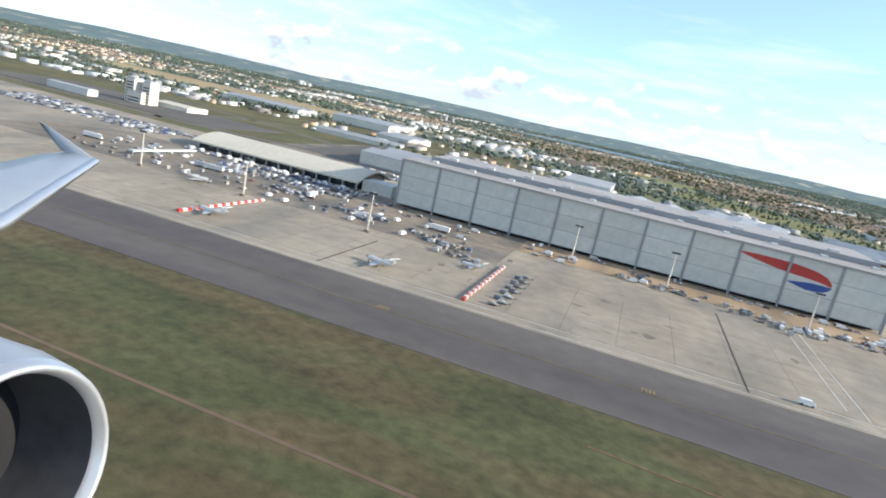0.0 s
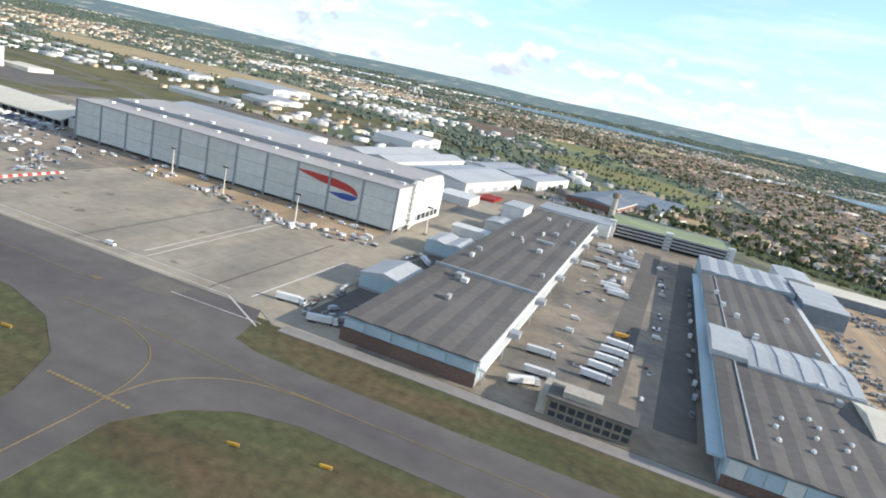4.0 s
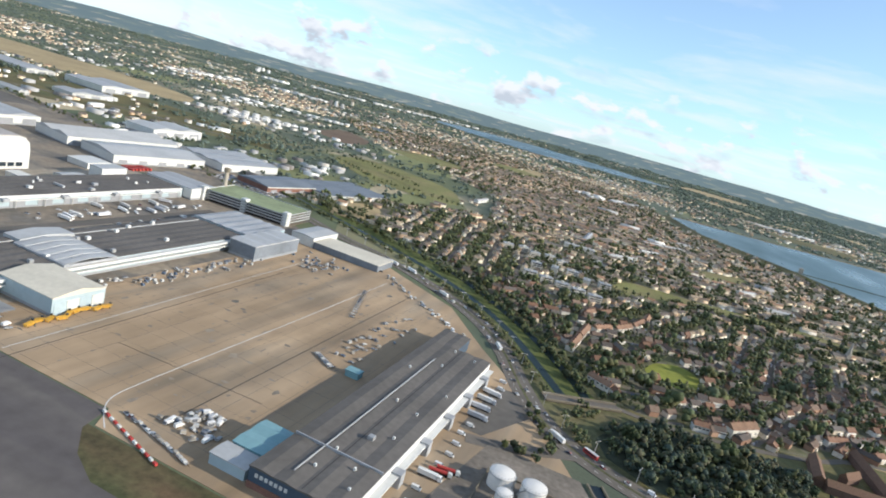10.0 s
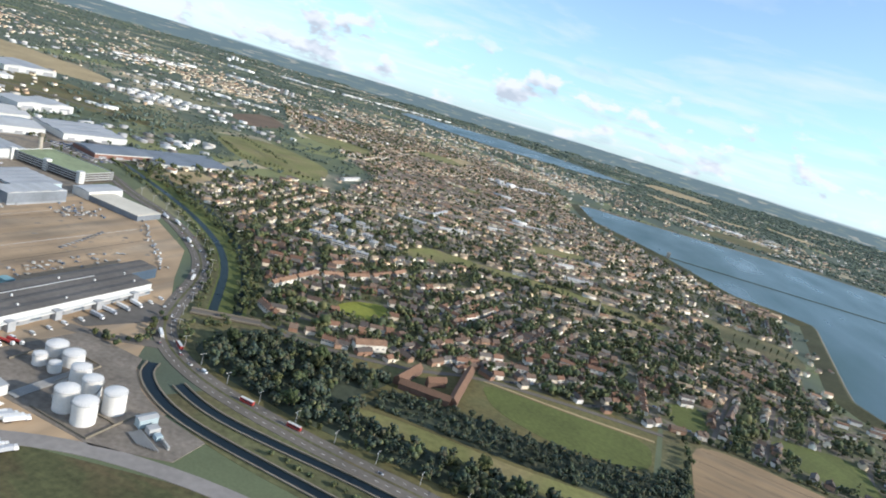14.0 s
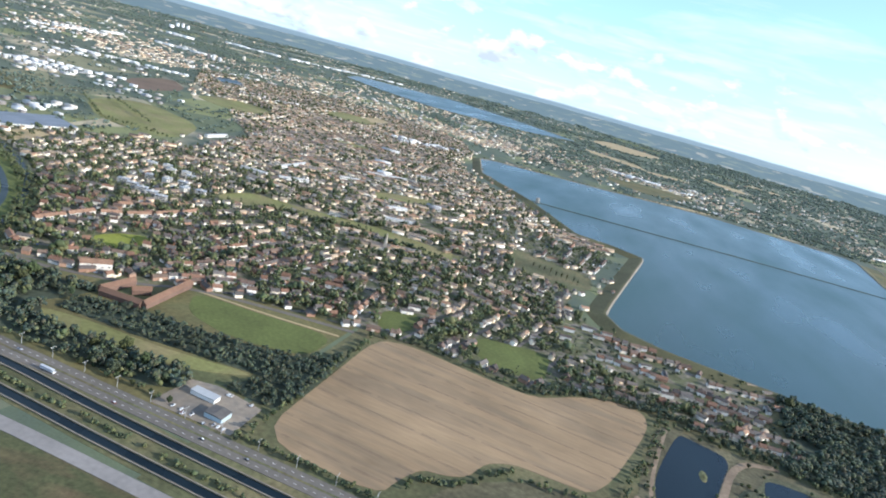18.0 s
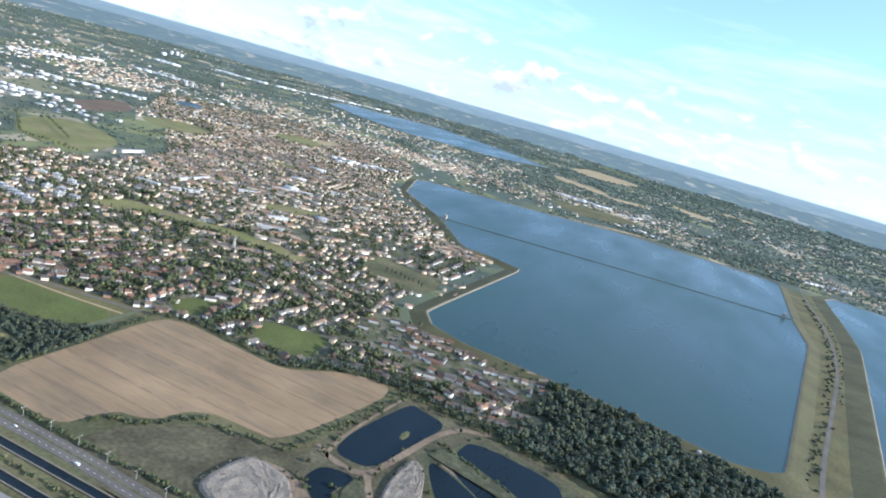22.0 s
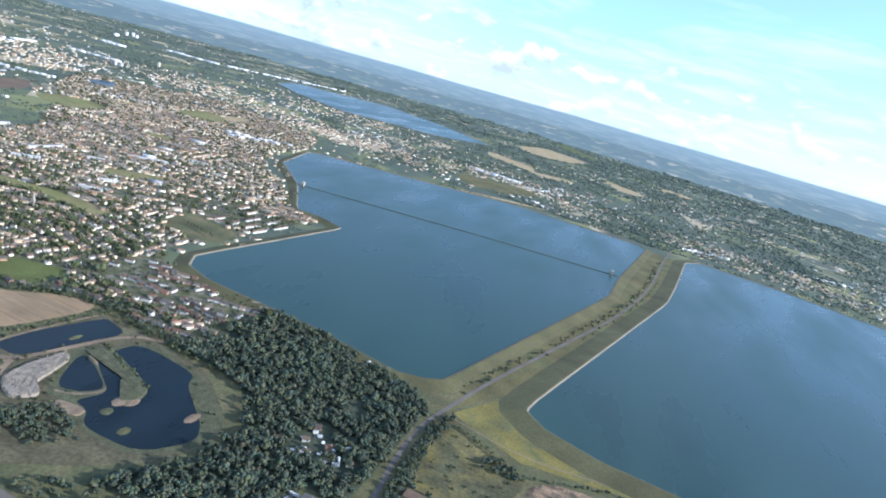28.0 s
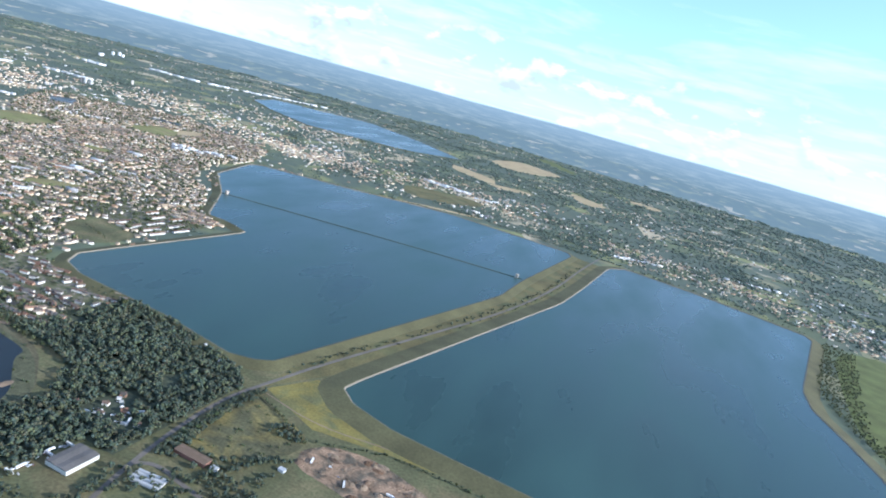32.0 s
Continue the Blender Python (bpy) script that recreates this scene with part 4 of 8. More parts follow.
# ---- reservoirs ----
RES1 = [(600, 424), (602, 454), (620, 646), (585, 658), (548, 658), (474, 770), (402, 846), (382, 866), (337, 1010), (350, 1033), (489, 1087), (701, 1182), (956, 1197), (929, 885), (926, 770), (849, 412), (845, 396), (835, 387), (815, 380), (745, 391), (640, 394), (612, 404)]
RES2 = [(908, 403), (911, 425), (999, 840), (1011, 968), (1026, 1175), (1054, 1222), (1202, 1213), (1376, 1174), (1308, 848), (1308, 786), (1330, 714), (1347, 650), (1352, 480), (1290, 390), (1069, 377), (962, 379), (924, 389)]
RES3 = [(-490, 2070), (-560, 2300), (-230, 2560), (80, 2420), (350, 2215), (231, 1990), (60, 1890), (-80, 1835), (-300, 1930)]


def ring_out(poly, d):
    n, out = len(poly), []
    area = sum(a[0] * b[1] - b[0] * a[1] for a, b in zip(poly, poly[1:] + poly[:1]))
    s = 1 if area > 0 else -1
    for i in range(n):
        a, b, c = poly[i - 1], poly[i], poly[(i + 1) % n]
        u = Vector((b[0] - a[0], b[1] - a[1])).normalized()
        v = Vector((c[0] - b[0], c[1] - b[1])).normalized()
        nu, nv = Vector((u.y, -u.x)) * s, Vector((v.y, -v.x)) * s
        m = nu + nv
        k = min(1.6, 2 / max(m.length_squared, 0.5))
        out.append((b[0] + m.x * k * d, b[1] + m.y * k * d))
    return out


def reservoir(name, poly, label, level=2.0, width=14.0, bank=True):
    poly = outline(poly, 2, 0.93)
    w = Build()
    w.prism(ring_out(poly, 0.6), level - 0.4, level)
    tagged(new(name, w.mesh(name, M["water"])), label, "reservoir", "", "structure")
    if not bank:
        return
    for nm, mt, steps in (("bank_paving", "bankstone", [(-0.4, level - 0.3), (1.1, level + 0.75), (1.4, level + 0.8)]), ("bank_slope", "bankgrass", [(1.4, level + 0.8), (3.0, level + 0.75), (width, 0.05), (width + 0.6, -0.3)])):
        b = Build()
        rings = [(ring_out(poly, d), z) for d, z in steps]
        for (p, zp), (q, zq) in zip(rings, rings[1:]):
            for i in range(len(p)):
                j = (i + 1) % len(p)
                b.face((*p[i], zp), (*p[j], zp), (*q[j], zq), (*q[i], zq))
        tagged(new(nm, b.mesh(nm, M[mt])), "pale paved inner edge of a reservoir" if mt == "bankstone" else "olive grass embankment of a reservoir", "embankment", "", "structure")


reservoir("reservoir", RES1, "wide blue reservoir with a straight causeway across it")
reservoir("west_reservoir", RES2, "wide blue-green reservoir beyond a grass embankment", width=21.0)
reservoir("far_reservoir", RES3, "long blue reservoir in the distance", level=1.6, width=9)
causeway = thing("causeway", "thin dark stone causeway crossing the reservoir", "causeway", 0, 0, 0)
cw = smooth_line([(473, 767), (600, 806), (760, 853), (928, 893)], 1)
b = Build()
for i in range(len(cw) - 1):
    (ax, ay), (bx, by) = cw[i], cw[i + 1]
    for s0, s1, z0, z1 in ((-1.6, -0.7, 1.95, 2.6), (-0.7, 0.7, 2.6, 2.6), (0.7, 1.6, 2.6, 1.95)):
        b.face((ax, ay + s0, z0), (bx, by + s0, z0), (bx, by + s1, z1), (ax, ay + s1, z1))
part("path", b, M["woodfloor"], causeway)
for s in (0.02, 0.98):
    px, py = cw[0][0] + (cw[-1][0] - cw[0][0]) * s, cw[0][1] + (cw[-1][1] - cw[0][1]) * s
    part("valve_house", Build().box(px - 2, px + 2, py - 2, py + 2, 1.9, 7.0).prism([(px - 2.3, py - 2.3), (px + 2.3, py - 2.3), (px + 2.3, py + 2.3), (px - 2.3, py + 2.3)], 7.0, 8.2, 0.8), M["stone"], causeway)
BANKROAD = smooth_line([(884, 176), (872, 212), (864, 246), (857, 290), (855, 334), (862, 368), (872, 420), (896, 515), (948, 717), (975, 900), (985, 1090), (1000, 1260)])
sheet("bank_grass_strip", [(862, 360), (880, 400), (900, 440), (990, 850), (1010, 980), (1020, 1180), (965, 1185), (940, 880), (936, 760), (860, 405)], 0.05, M["drygrass"], "rough dry grass between two reservoir banks", "grass")
band("bank_road", BANKROAD, 3.0, 0.16, M["road"], "grey lane between the two reservoirs", "road")
band("footpath", smooth_line([(870, 356), (919, 347), (973, 360), (1025, 367), (1120, 366)]), 1.0, 0.14, M["sand"], "pale footpath along the foot of the bank", "path")
sheet("bank_meadow", [(866, 362), (919, 341), (973, 353), (1030, 360), (1200, 365), (1200, 376), (1069, 372), (960, 373), (915, 383), (897, 400), (885, 402)], 0.07, M["yellowgrass"], "yellow dry grass at the foot of the bank", "grass")

for nm, poly in (("pond", [(636, 226), (635, 246), (645, 292), (652, 291), (669, 287), (661, 256), (655, 226)]), ("small_pond", [(636, 203), (638, 215), (650, 218), (653, 214), (649, 203), (655, 193), (668, 188), (679, 193), (682, 190), (678, 182), (670, 181), (655, 188), (645, 195)]), ("middle_pond", [(674, 246), (674, 252), (687, 248), (708, 236), (703, 226), (693, 221), (686, 226)]), ("large_pond", [(680, 267), (683, 284), (728, 281), (733, 269), (748, 257), (764, 245), (772, 232), (758, 208), (726, 206), (717, 217), (706, 218), (712, 234), (696, 244), (683, 252)])):
    pw = outline(poly, 2)
    b = Build()
    b.prism(pw, -0.2, 0.17)
    tagged(new(nm, b.mesh(nm, M["pond"])), "dark still gravel-pit pond", "pond", "", "structure")
    KEEP_OUT.append(poly)

PONDS = KEEP_OUT[-4:]
b = Build()
for k in range(11):
    y = 172 + k * 11.5
    x = 500.0
    while x < 632:
        if inside(x, y, FIELDS[0][3]) and inside(x + 3, y, FIELDS[0][3]) and noise.noise((x * 0.2, y, 2.2)) > -0.25:
            for d in (-0.35, 0.35):
                b.prism([(x, y + d - 0.1), (x + 3, y + d - 0.1), (x + 3, y + d + 0.1), (x, y + d + 0.1)], 0.09, 0.112)
        x += 3
tagged(new("wheel_lines", b.mesh("wheel_lines", M["earth"])), "faint broken wheel lines across the stubble", "marking", "", "structure")
sheet("village_edge", [(322, 162), (345, 153), (400, 152), (487, 156), (488, 268), (450, 258), (412, 246), (395, 228), (352, 207), (333, 209)], 0.036, M["drygrass"], "rough grass at the edge of the village", "grass")
sheet("rough_grass", [(490, 128), (2400, 150), (2400, 420), (1290, 396), (960, 396), (890, 420), (866, 420), (842, 392), (700, 395), (600, 330), (490, 290)], 0.03, M["meadow"], "rough olive grass round the pits and banks", "grass")
for nm, poly in (("far_lake", [(-200, 1000), (-187, 1062), (-110, 990), (-140, 960)]), ("far_lake", [(-60, 1120), (13, 1172), (36, 1150), (-20, 1106)])):
    b = Build()
    b.prism(outline(poly, 2), -0.2, 0.2)
    tagged(new(nm, b.mesh(nm, M["river"])), "small pale lake beyond the town", "lake", "", "structure")
    KEEP_OUT.append(poly)
for nm, ln, wd in (("pit_track", [(655, 222), (660, 212), (671, 200), (682, 195), (695, 184), (712, 168), (730, 160)], 5.0), ("pit_track", [(628, 226), (639, 221), (655, 220), (660, 241), (670, 287), (690, 296)], 3.2), ("pit_track", [(640, 294), (634, 247), (634, 225), (637, 220)], 1.6), ("pit_track", [(676, 254), (690, 249), (711, 237), (704, 223), (693, 218)], 1.6)):
    band(nm, smooth_line(ln), wd, 0.15, M["sand"], "bare tan haul track through the pits", "track")

# ---- great hangar ----
HX0, HX1, HY0, HY1 = -63.5, 61.0, 165.8, 207.0
hangar = thing("great_hangar", "very long pale grey cargo hangar with a red and blue emblem", "hangar", 0, 0, 0.1)
part("front_block", Build().box(HX0, HX1, HY0 + 0.5, 179, 0.9, 13.3), M["white"], hangar)
part("front_roof", Build().box(HX0 - 0.3, HX1 + 0.3, HY0 - 0.2, 179, 13.3, 13.7), M["hroof"], hangar)
part("rear_block", Build().sweep([(179, 0), (179, 14.6), (201, 14.8), (204, 14.0), (206, 12.0), (206.6, 8.4), (206.6, 0)], "x", HX0 + 4, HX1 - 0.6), M["white"], hangar)
part("rear_roof", Build().sweep([(178.8, 14.6), (178.8, 15.0), (201, 15.2), (204.3, 14.3), (204.1, 14.0), (201, 14.8)], "x", HX0 + 3.8, HX1 - 0.4), M["hroof"], hangar)
part("rear_parapet", Build().box(HX0 + 4, HX1 - 0.6, 178.3, 178.8, 13.7, 15.1), M["frame"], hangar)
# solid black box puts the shade into the open gap below the panels
part("undercroft", Build().box(HX0 + 1, HX1 - 1, HY0 + 3, 178, 0, 0.9), M["dark"], hangar)
bay = (HX1 - HX0) / 11
panel_me = Build().box(0.12, bay - 0.12, -0.25, 0, 0.06, 4.02).mesh("wall_panel", M["panel"])
post_me = Build().box(-0.28, 0.28, -0.45, 0.1, 0, 13.3).mesh("post", M["frame"])
rail_me = Build().box(0.3, bay - 0.3, -0.2, 0.05, 0, 0.16).mesh("rail", M["frame"])
for i in range(12):
    part("post", post_me, None, hangar, at=pose(HX0 + i * bay, HY0 + 0.4, 0))
    if i < 11:
        for j in range(3):
            part("wall_panel", panel_me, None, hangar, at=pose(HX0 + i * bay, HY0 + 0.5, 0.95 + j * 4.11))
            part("rail", rail_me, None, hangar, at=pose(HX0 + i * bay, HY0 + 0.5, 0.86 + j * 4.11))
# emblem: a tapering red ribbon with a blue tail
top = [(26.4, 11.3), (31, 11.5), (36, 11.5), (40.5, 11.3), (44.5, 10.7), (47, 9.8), (48.4, 8.4)]
low = [(26.4, 11.2), (30.5, 10.2), (35, 9.4), (39, 8.9), (43, 8.6), (46, 8.3), (48.2, 7.8)]
b = Build()
for i in range(len(top) - 1):
    b.face((low[i][0], HY0 + 0.22, low[i][1]), (low[i + 1][0], HY0 + 0.22, low[i + 1][1]), (top[i + 1][0], HY0 + 0.22, top[i + 1][1]), (top[i][0], HY0 + 0.22, top[i][1]))
part("emblem_ribbon", b, M["red"], hangar, "red tapering ribbon painted on the panels")
b = Build()
for q in ([(38.4, 7.0), (43.0, 5.9), (46.3, 5.9), (48, 6.8)], [(38.4, 7.0), (48, 6.8), (48.6, 7.7), (44, 7.8)]):
    b.face(*[(x, HY0 + 0.21, z) for x, z in q])
part("emblem_tail", b, M["blue"], hangar, "blue tail of the painted emblem")
for i in range(11):
    x = HX0 + 6 + i * 11.5
    part("roof_vent", Build().box(x, x + 1.6, 173.5, 175, 13.7, 14.3, 0.1), M["white"], hangar)
    part("roof_fan", Build().box(x + 3, x + 5.4, 180.0, 181.4, 14.95, 15.7, 0.1), M["white"], hangar)
for k in range(7):
    part("stair_landing", Build().box(60.3, 62.6, 175.6, 178.6, 1.2 + k * 1.75, 1.5 + k * 1.75), M["white"], hangar)
part("stair_core", Build().box(60.3, 61.8, 176.4, 178.2, 0, 14.2), M["panel"], hangar)
part("end_window_band", Build().box(60.2, 60.55, 185, 204, 1.2, 3.0), M["glass"], hangar)
for k in range(6):
    part("end_window_post", Build().box(60.5, 60.7, 185 + k * 3.7, 185.5 + k * 3.7, 1.2, 3.0), M["white"], hangar)
for k in range(7):
    part("end_joint", Build().box(60.95, 61.08, 167.6 + k * 1.55, 167.7 + k * 1.55, 0.9, 13.3), M["panel"], hangar)
for k in range(9):
    part("end_joint", Build().box(60.35, 60.5, 180.5 + k * 2.5, 180.6 + k * 2.5, 3.2, 14.4), M["panel"], hangar)
for z in (3.4, 6.2, 9.0, 11.8):
    part("end_rail", Build().box(60.35, 60.52, 179.2, 203, z, z + 0.12), M["panel"], hangar)
part("side_door", Build().box(60.9, 61.25, 170, 173, 0.2, 1.4), M["frame"], hangar)

# ---- terminal with a curved roof ----
term = thing("terminal", "low terminal with a cream arched roof and glass front", "terminal", 0, 0, 0.1)
arc = [(173 + 26 * k / 10, 0.6 + 4.9 * math.sin(math.pi * (0.14 + 0.74 * k / 10))) for k in range(11)]
part("roof", Build().sweep(arc + [(u, z - 0.5) for u, z in reversed(arc)], "x", -140, -79), M["creamroof"], term)
part("body", Build().sweep([(175.6, 0)] + [(u, z - 0.5) for u, z in arc[1:-1]] + [(196, 0)], "x", -139, -80.5), M["glass"], term)
for k in range(12):
    part("rib", Build().box(-131 + k * 4.6, -130.6 + k * 4.6, 174.2, 175.0, 0, 3.0), M["steel"], term)
part("link_block", Build().box(-79, -69, 176, 184, 0, 3.4), M["panel"], term)


def shed(name, label, x0, x1, y0, y1, h, axis="y", ridges=1, rise=0.8, wall="white", roof="greyroof", turn=None, doors=0, group=""):
    """An industrial shed; ridges run along axis."""
    cx, cy = (x0 + x1) / 2, (y0 + y1) / 2
    t = thing(name, label, "warehouse", cx, cy, 0.1, turn or 0, group)
    w, d = (x1 - x0) / 2, (y1 - y0) / 2
    part("wall", Build().box(-w, w, -d, d, 0, h), M[wall], t)
    if name.endswith(("hall", "shed", "hangar")) and h > 3.5:
        part("plinth", Build().box(-w - 0.06, w + 0.06, -d - 0.06, d + 0.06, 0, h * 0.16), M["frame"], t)
    across, along = (w, d) if axis == "y" else (d, w)
    step = 2 * across / ridges
    for k in range(ridges):
        u = -across + k * step
        part("roof_bay", Build().sweep([(u - 0.1 * (k == 0), h - 0.1), (u - 0.1 * (k == 0), h + 0.12), (u + step / 2, h + rise), (u + step + 0.1 * (k == ridges - 1), h + 0.12), (u + step + 0.1 * (k == ridges - 1), h - 0.1)], axis, -along - 0.2, along + 0.2), M[roof], t)
    for k in range(doors):
        u = -across + (k + 0.5) * 2 * across / doors
        if axis == "y":
            part("door", Build().box(u - across / doors * 0.6, u + across / doors * 0.6, -d - 0.12, -d, 0, h * 0.7), M["frame"], t)
        else:
            part("door", Build().box(w, w + 0.12, u - across / doors * 0.6, u + across / doors * 0.6, 0, h * 0.7), M["frame"], t)
    return t


# ---- first cargo shed ----
S1 = shed("cargo_shed", "long cargo shed with striped dark felt roof and brick base", 86.4, 111, 92.6, 248, 4.6, "y", 5, 0.3, "paleblue", "darkroof")
# darker brick here has the shade of the front face in its colour
part("brick_base", Build().box(-12.6, 12.4, -78, -77.75, 0, 2.4), M["brownbrick"], S1)
for k in range(5):
    part("high_window", Build().box(-12 + k * 5.0, -8.2 + k * 5.0, -78.05, -77.75, 2.7, 4.2), M["paleblue"], S1)
part("roof_gutter", Build().box(-12.5, 12.5, -34.6, -34.1, 4.6, 5.5), M["greyroof"], S1)
part("loading_canopy", Build().box(12.3, 13.5, -77, 76, 2.9, 3.2), M["white"], S1, "white loading canopy")
part("fascia", Build().box(12.32, 12.6, -77.5, 77, 3.6, 4.75), M["white"], S1)
for k in range(14):
    part("canopy_post", Build().box(13.2, 13.4, -76 + k * 11.6, -75.7 + k * 11.6, 0, 2.9), M["steel"], S1)
    part("roller_door", Build().box(12.3, 12.42, -74 + k * 11, -68 + k * 11, 0, 2.6), M["frame"], S1)
for k in range(6):
    part("canopy_box", Build().box(12.8, 14.8, -60 + k * 24, -57.5 + k * 24, 3.2, 4.3), M["greyroof"], S1)
random.seed(5)
for k in range(16):
    x, y = random.uniform(-10, 11), random.uniform(-70, 70)
    part("roof_vent", Build().box(x, x + random.uniform(0.5, 1.6), y, y + random.uniform(0.5, 2.2), 4.9, 5.9, 0.1), M[random.choice(["white", "steel", "greyroof"])], S1)
part("skylight", Build().box(0.5, 6.0, 18, 18.9, 5.0, 5.75), M["paleroof"], S1)
shed("plant_block", "tall white plant block at the end of the shed", 79, 87, 222, 236, 7.5, "y", 1, 0.2, "white", "paleroof")
shed("end_hall", "pale sheet-roofed hall behind the cargo shed", 87.3, 116, 248.5, 266, 5.6, "x", 2, 0.6, "white", "greyroof")
shed("small_shed", "small pale shed with a gable roof", 76, 86.6, 118, 131, 3.6, "y", 1, 1.2, "paleblue", "paleroof")
shed("store_shed", "pale blue store shed beside the cargo shed", 75, 86.6, 158, 170, 3.8, "y", 2, 0.7, "paleblue", "paleroof")
shed("canopy_shed", "long low white canopy shed", 72, 84, 188, 194, 2.6, "x", 1, 0.4, "white", "white")
shed("wall_shed", "small grey lean-to shed", 78, 86.5, 205, 216, 3.4, "y", 1, 0.8, "panel", "paleroof")

# ---- control pillar and car park ----
pil = thing("concrete_pillar", "tall tapering concrete tower", "tower", 113.5, 275, 0.1)
part("shaft", Build().tube([(0, 0, 0, 1.5), (0, 0, 9, 1.25), (0, 0, 13.2, 1.1)], 14), M["stone"], pil)
part("head", Build().tube([(0, 0, 13.2, 1.1), (0, 0, 13.6, 1.7), (0, 0, 15.3, 1.7), (0, 0, 15.5, 1.2)], 14), M["bankstone"], pil)
cp = thing("car_park", "four-storey car park with pale bands and green-tinged deck", "car park", 0, 0, 0.1)
for k in range(5):
    part("deck", Build().prism([(117, 257), (163, 262), (161, 286), (113, 284)], k * 1.35, k * 1.35 + 0.22), M["greendeck" if k == 4 else "yard"], cp)
    if k:
        b = Build()
        for (ax, ay), (bx, by) in zip([(117, 257), (163, 262), (161, 286), (113, 284)], [(163, 262), (161, 286), (113, 284), (117, 257)]):
            b.face((ax, ay, k * 1.35), (bx, by, k * 1.35), (bx, by, k * 1.35 + 0.75), (ax, ay, k * 1.35 + 0.75))
        part("parapet", b, M["paleroof"], cp)
# added near-black fill stands in for the shade between the decks
part("core_wall", Build().prism([(118.5, 258.6), (161, 263.4), (159, 284.5), (115, 282.5)], 0.1, 5.3), M["dark"], cp)
for x, y in ((116, 256.5), (161.5, 263), (138, 261)):
    part("stair_tower", Build().box(x - 1.4, x + 1.4, y - 1.2, y + 2.2, 0, 7.0), M["white"], cp)

# ---- gatehouse in the yard ----
gh = thing("gatehouse", "low flat-roofed office block with ribbon windows", "office", 0, 0, 0.1)
part("wing", Build().box(121.5, 127.5, 92.5, 100, 0, 3.0), M["stone"], gh)
part("front", Build().box(123, 136.5, 92, 97, 0, 3.4), M["bankstone"], gh)
part("roof", Build().box(122.7, 136.8, 91.7, 97.3, 3.4, 3.65), M["darkroof"], gh)
part("upper", Build().box(125, 131, 93, 96.5, 3.65, 4.6), M["stone"], gh)
for k in range(9):
    part("window", Build().box(123.6 + k * 1.42, 124.7 + k * 1.42, 91.93, 92.05, 1.8, 2.8), M["glass"], gh)
    part("lower_window", Build().box(123.6 + k * 1.42, 124.7 + k * 1.42, 91.93, 92.05, 0.5, 1.3), M["glass"], gh)

# ---- second cargo shed ----
S2 = shed("striped_cargo_shed", "long cargo shed with dark felt roof and rooflights", 149, 175, 91, 214, 4.6, "y", 6, 0.3, "paleblue", "darkroof")
# base brick darkened in colour for the shaded front face
part("brick_base", Build().box(-13, 13, -61.75, -61.5, 0, 1.8), M["brownbrick"], S2)
part("cross_roof", Build().sweep([(-18.5, 4.5), (-18.5, 5.9), (-9.5, 6.7), (0.0, 5.9), (0.0, 4.5)], "x", -13.6, -6.6), M["paleroof"], S2)
part("cross_roof", Build().sweep([(-20.5, 4.5), (-20.5, 5.4), (-11.0, 6.2), (-2.0, 5.4), (-2.0, 4.5)], "x", -6.6, 14.6), M["greyroof"], S2)
for k in range(5):
    part("cross_rooflight", Build().sweep([(-20.0, 5.4), (-20.0, 5.58), (-11.0, 6.38), (-2.5, 5.58), (-2.5, 5.4)], "x", -4.6 + k * 4.2, -2.2 + k * 4.2), M["paleroof"], S2)
part("long_gutter", Build().box(-9.1, -8.85, -60, 60, 4.6, 5.0), M["paleroof"], S2)
part("side_gallery", Build().box(13, 15.0, -44, 60, 3.4, 4.2), M["white"], S2, "white gallery along the wall")
part("gallery_front", Build().box(14.4, 15.2, -61, 60, 2.3, 2.7), M["white"], S2)
part("east_canopy", Build().box(-15.4, -13, -60, 61, 3.2, 3.6), M["paleblue"], S2)
for x, y in ((-4.9, -50.6), (-4.7, -45.7), (-3.3, -41.5), (0.0, -50.6), (1.4, -45.2), (1.5, -38.0), (2.6, -40.5), (5.6, -46.0), (6.9, -43.0), (6.3, -38.6), (5.2, -51.6)):
    part("rooflight", Build().tube([(x, y, 4.8, 0.4), (x, y, 5.2, 0.38), (x, y, 5.36, 0.15)], 8), M["white"], S2)
for k in range(10):
    x, y = random.uniform(-11, 11), random.uniform(-30, 58)
    part("roof_vent", Build().box(x, x + 1.1, y, y + 1.3, 4.9, 6.0, 0.1), M[random.choice(["steel", "white"])], S2)
for k in range(10):
    part("roller_door", Build().box(-13.15, -13.0, -58 + k * 11.8, -52 + k * 11.8, 0, 2.8), M["frame"], S2)
    part("end_panel", Build().box(-12.6 + k * 2.53, -10.2 + k * 2.53, -61.62, -61.45, 1.85, 4.3), M["paleblue" if k % 3 else "panel"], S2)
shed("north_hall", "pale sheet hall joined to the cargo shed", 149, 177, 214.3, 240, 5.4, "y", 5, 0.5, "paleblue", "greyroof")
shed("annex_hall", "tall pale annex with a shallow gable", 177.3, 189.5, 203, 233, 6.0, "x", 4, 0.5, "bluegrey", "paleroof")
shed("long_canopy", "long low shed with a cream roof on the apron edge", 189, 222.5, 246.5, 262, 3.0, "x", 1, 0.25, "bluegrey", "creamroof")
shed("canopy_end", "small white hall behind the apron", 177, 188.6, 246.5, 268, 4.4, "y", 1, 0.6, "white", "paleroof")
WH = shed("white_hangar", "pale hangar with white gabled roof and closed doors", 174, 194, 115, 131, 5.0, "x", 1, 1.4, "paleblue", "creamroof", doors=0)
for k in range(4):
    part("sliding_door", Build().box(10.0, 10.15, -7.4 + k * 3.75, -3.8 + k * 3.75, 0, 3.6), M["panel" if k % 2 else "paleblue"], WH)
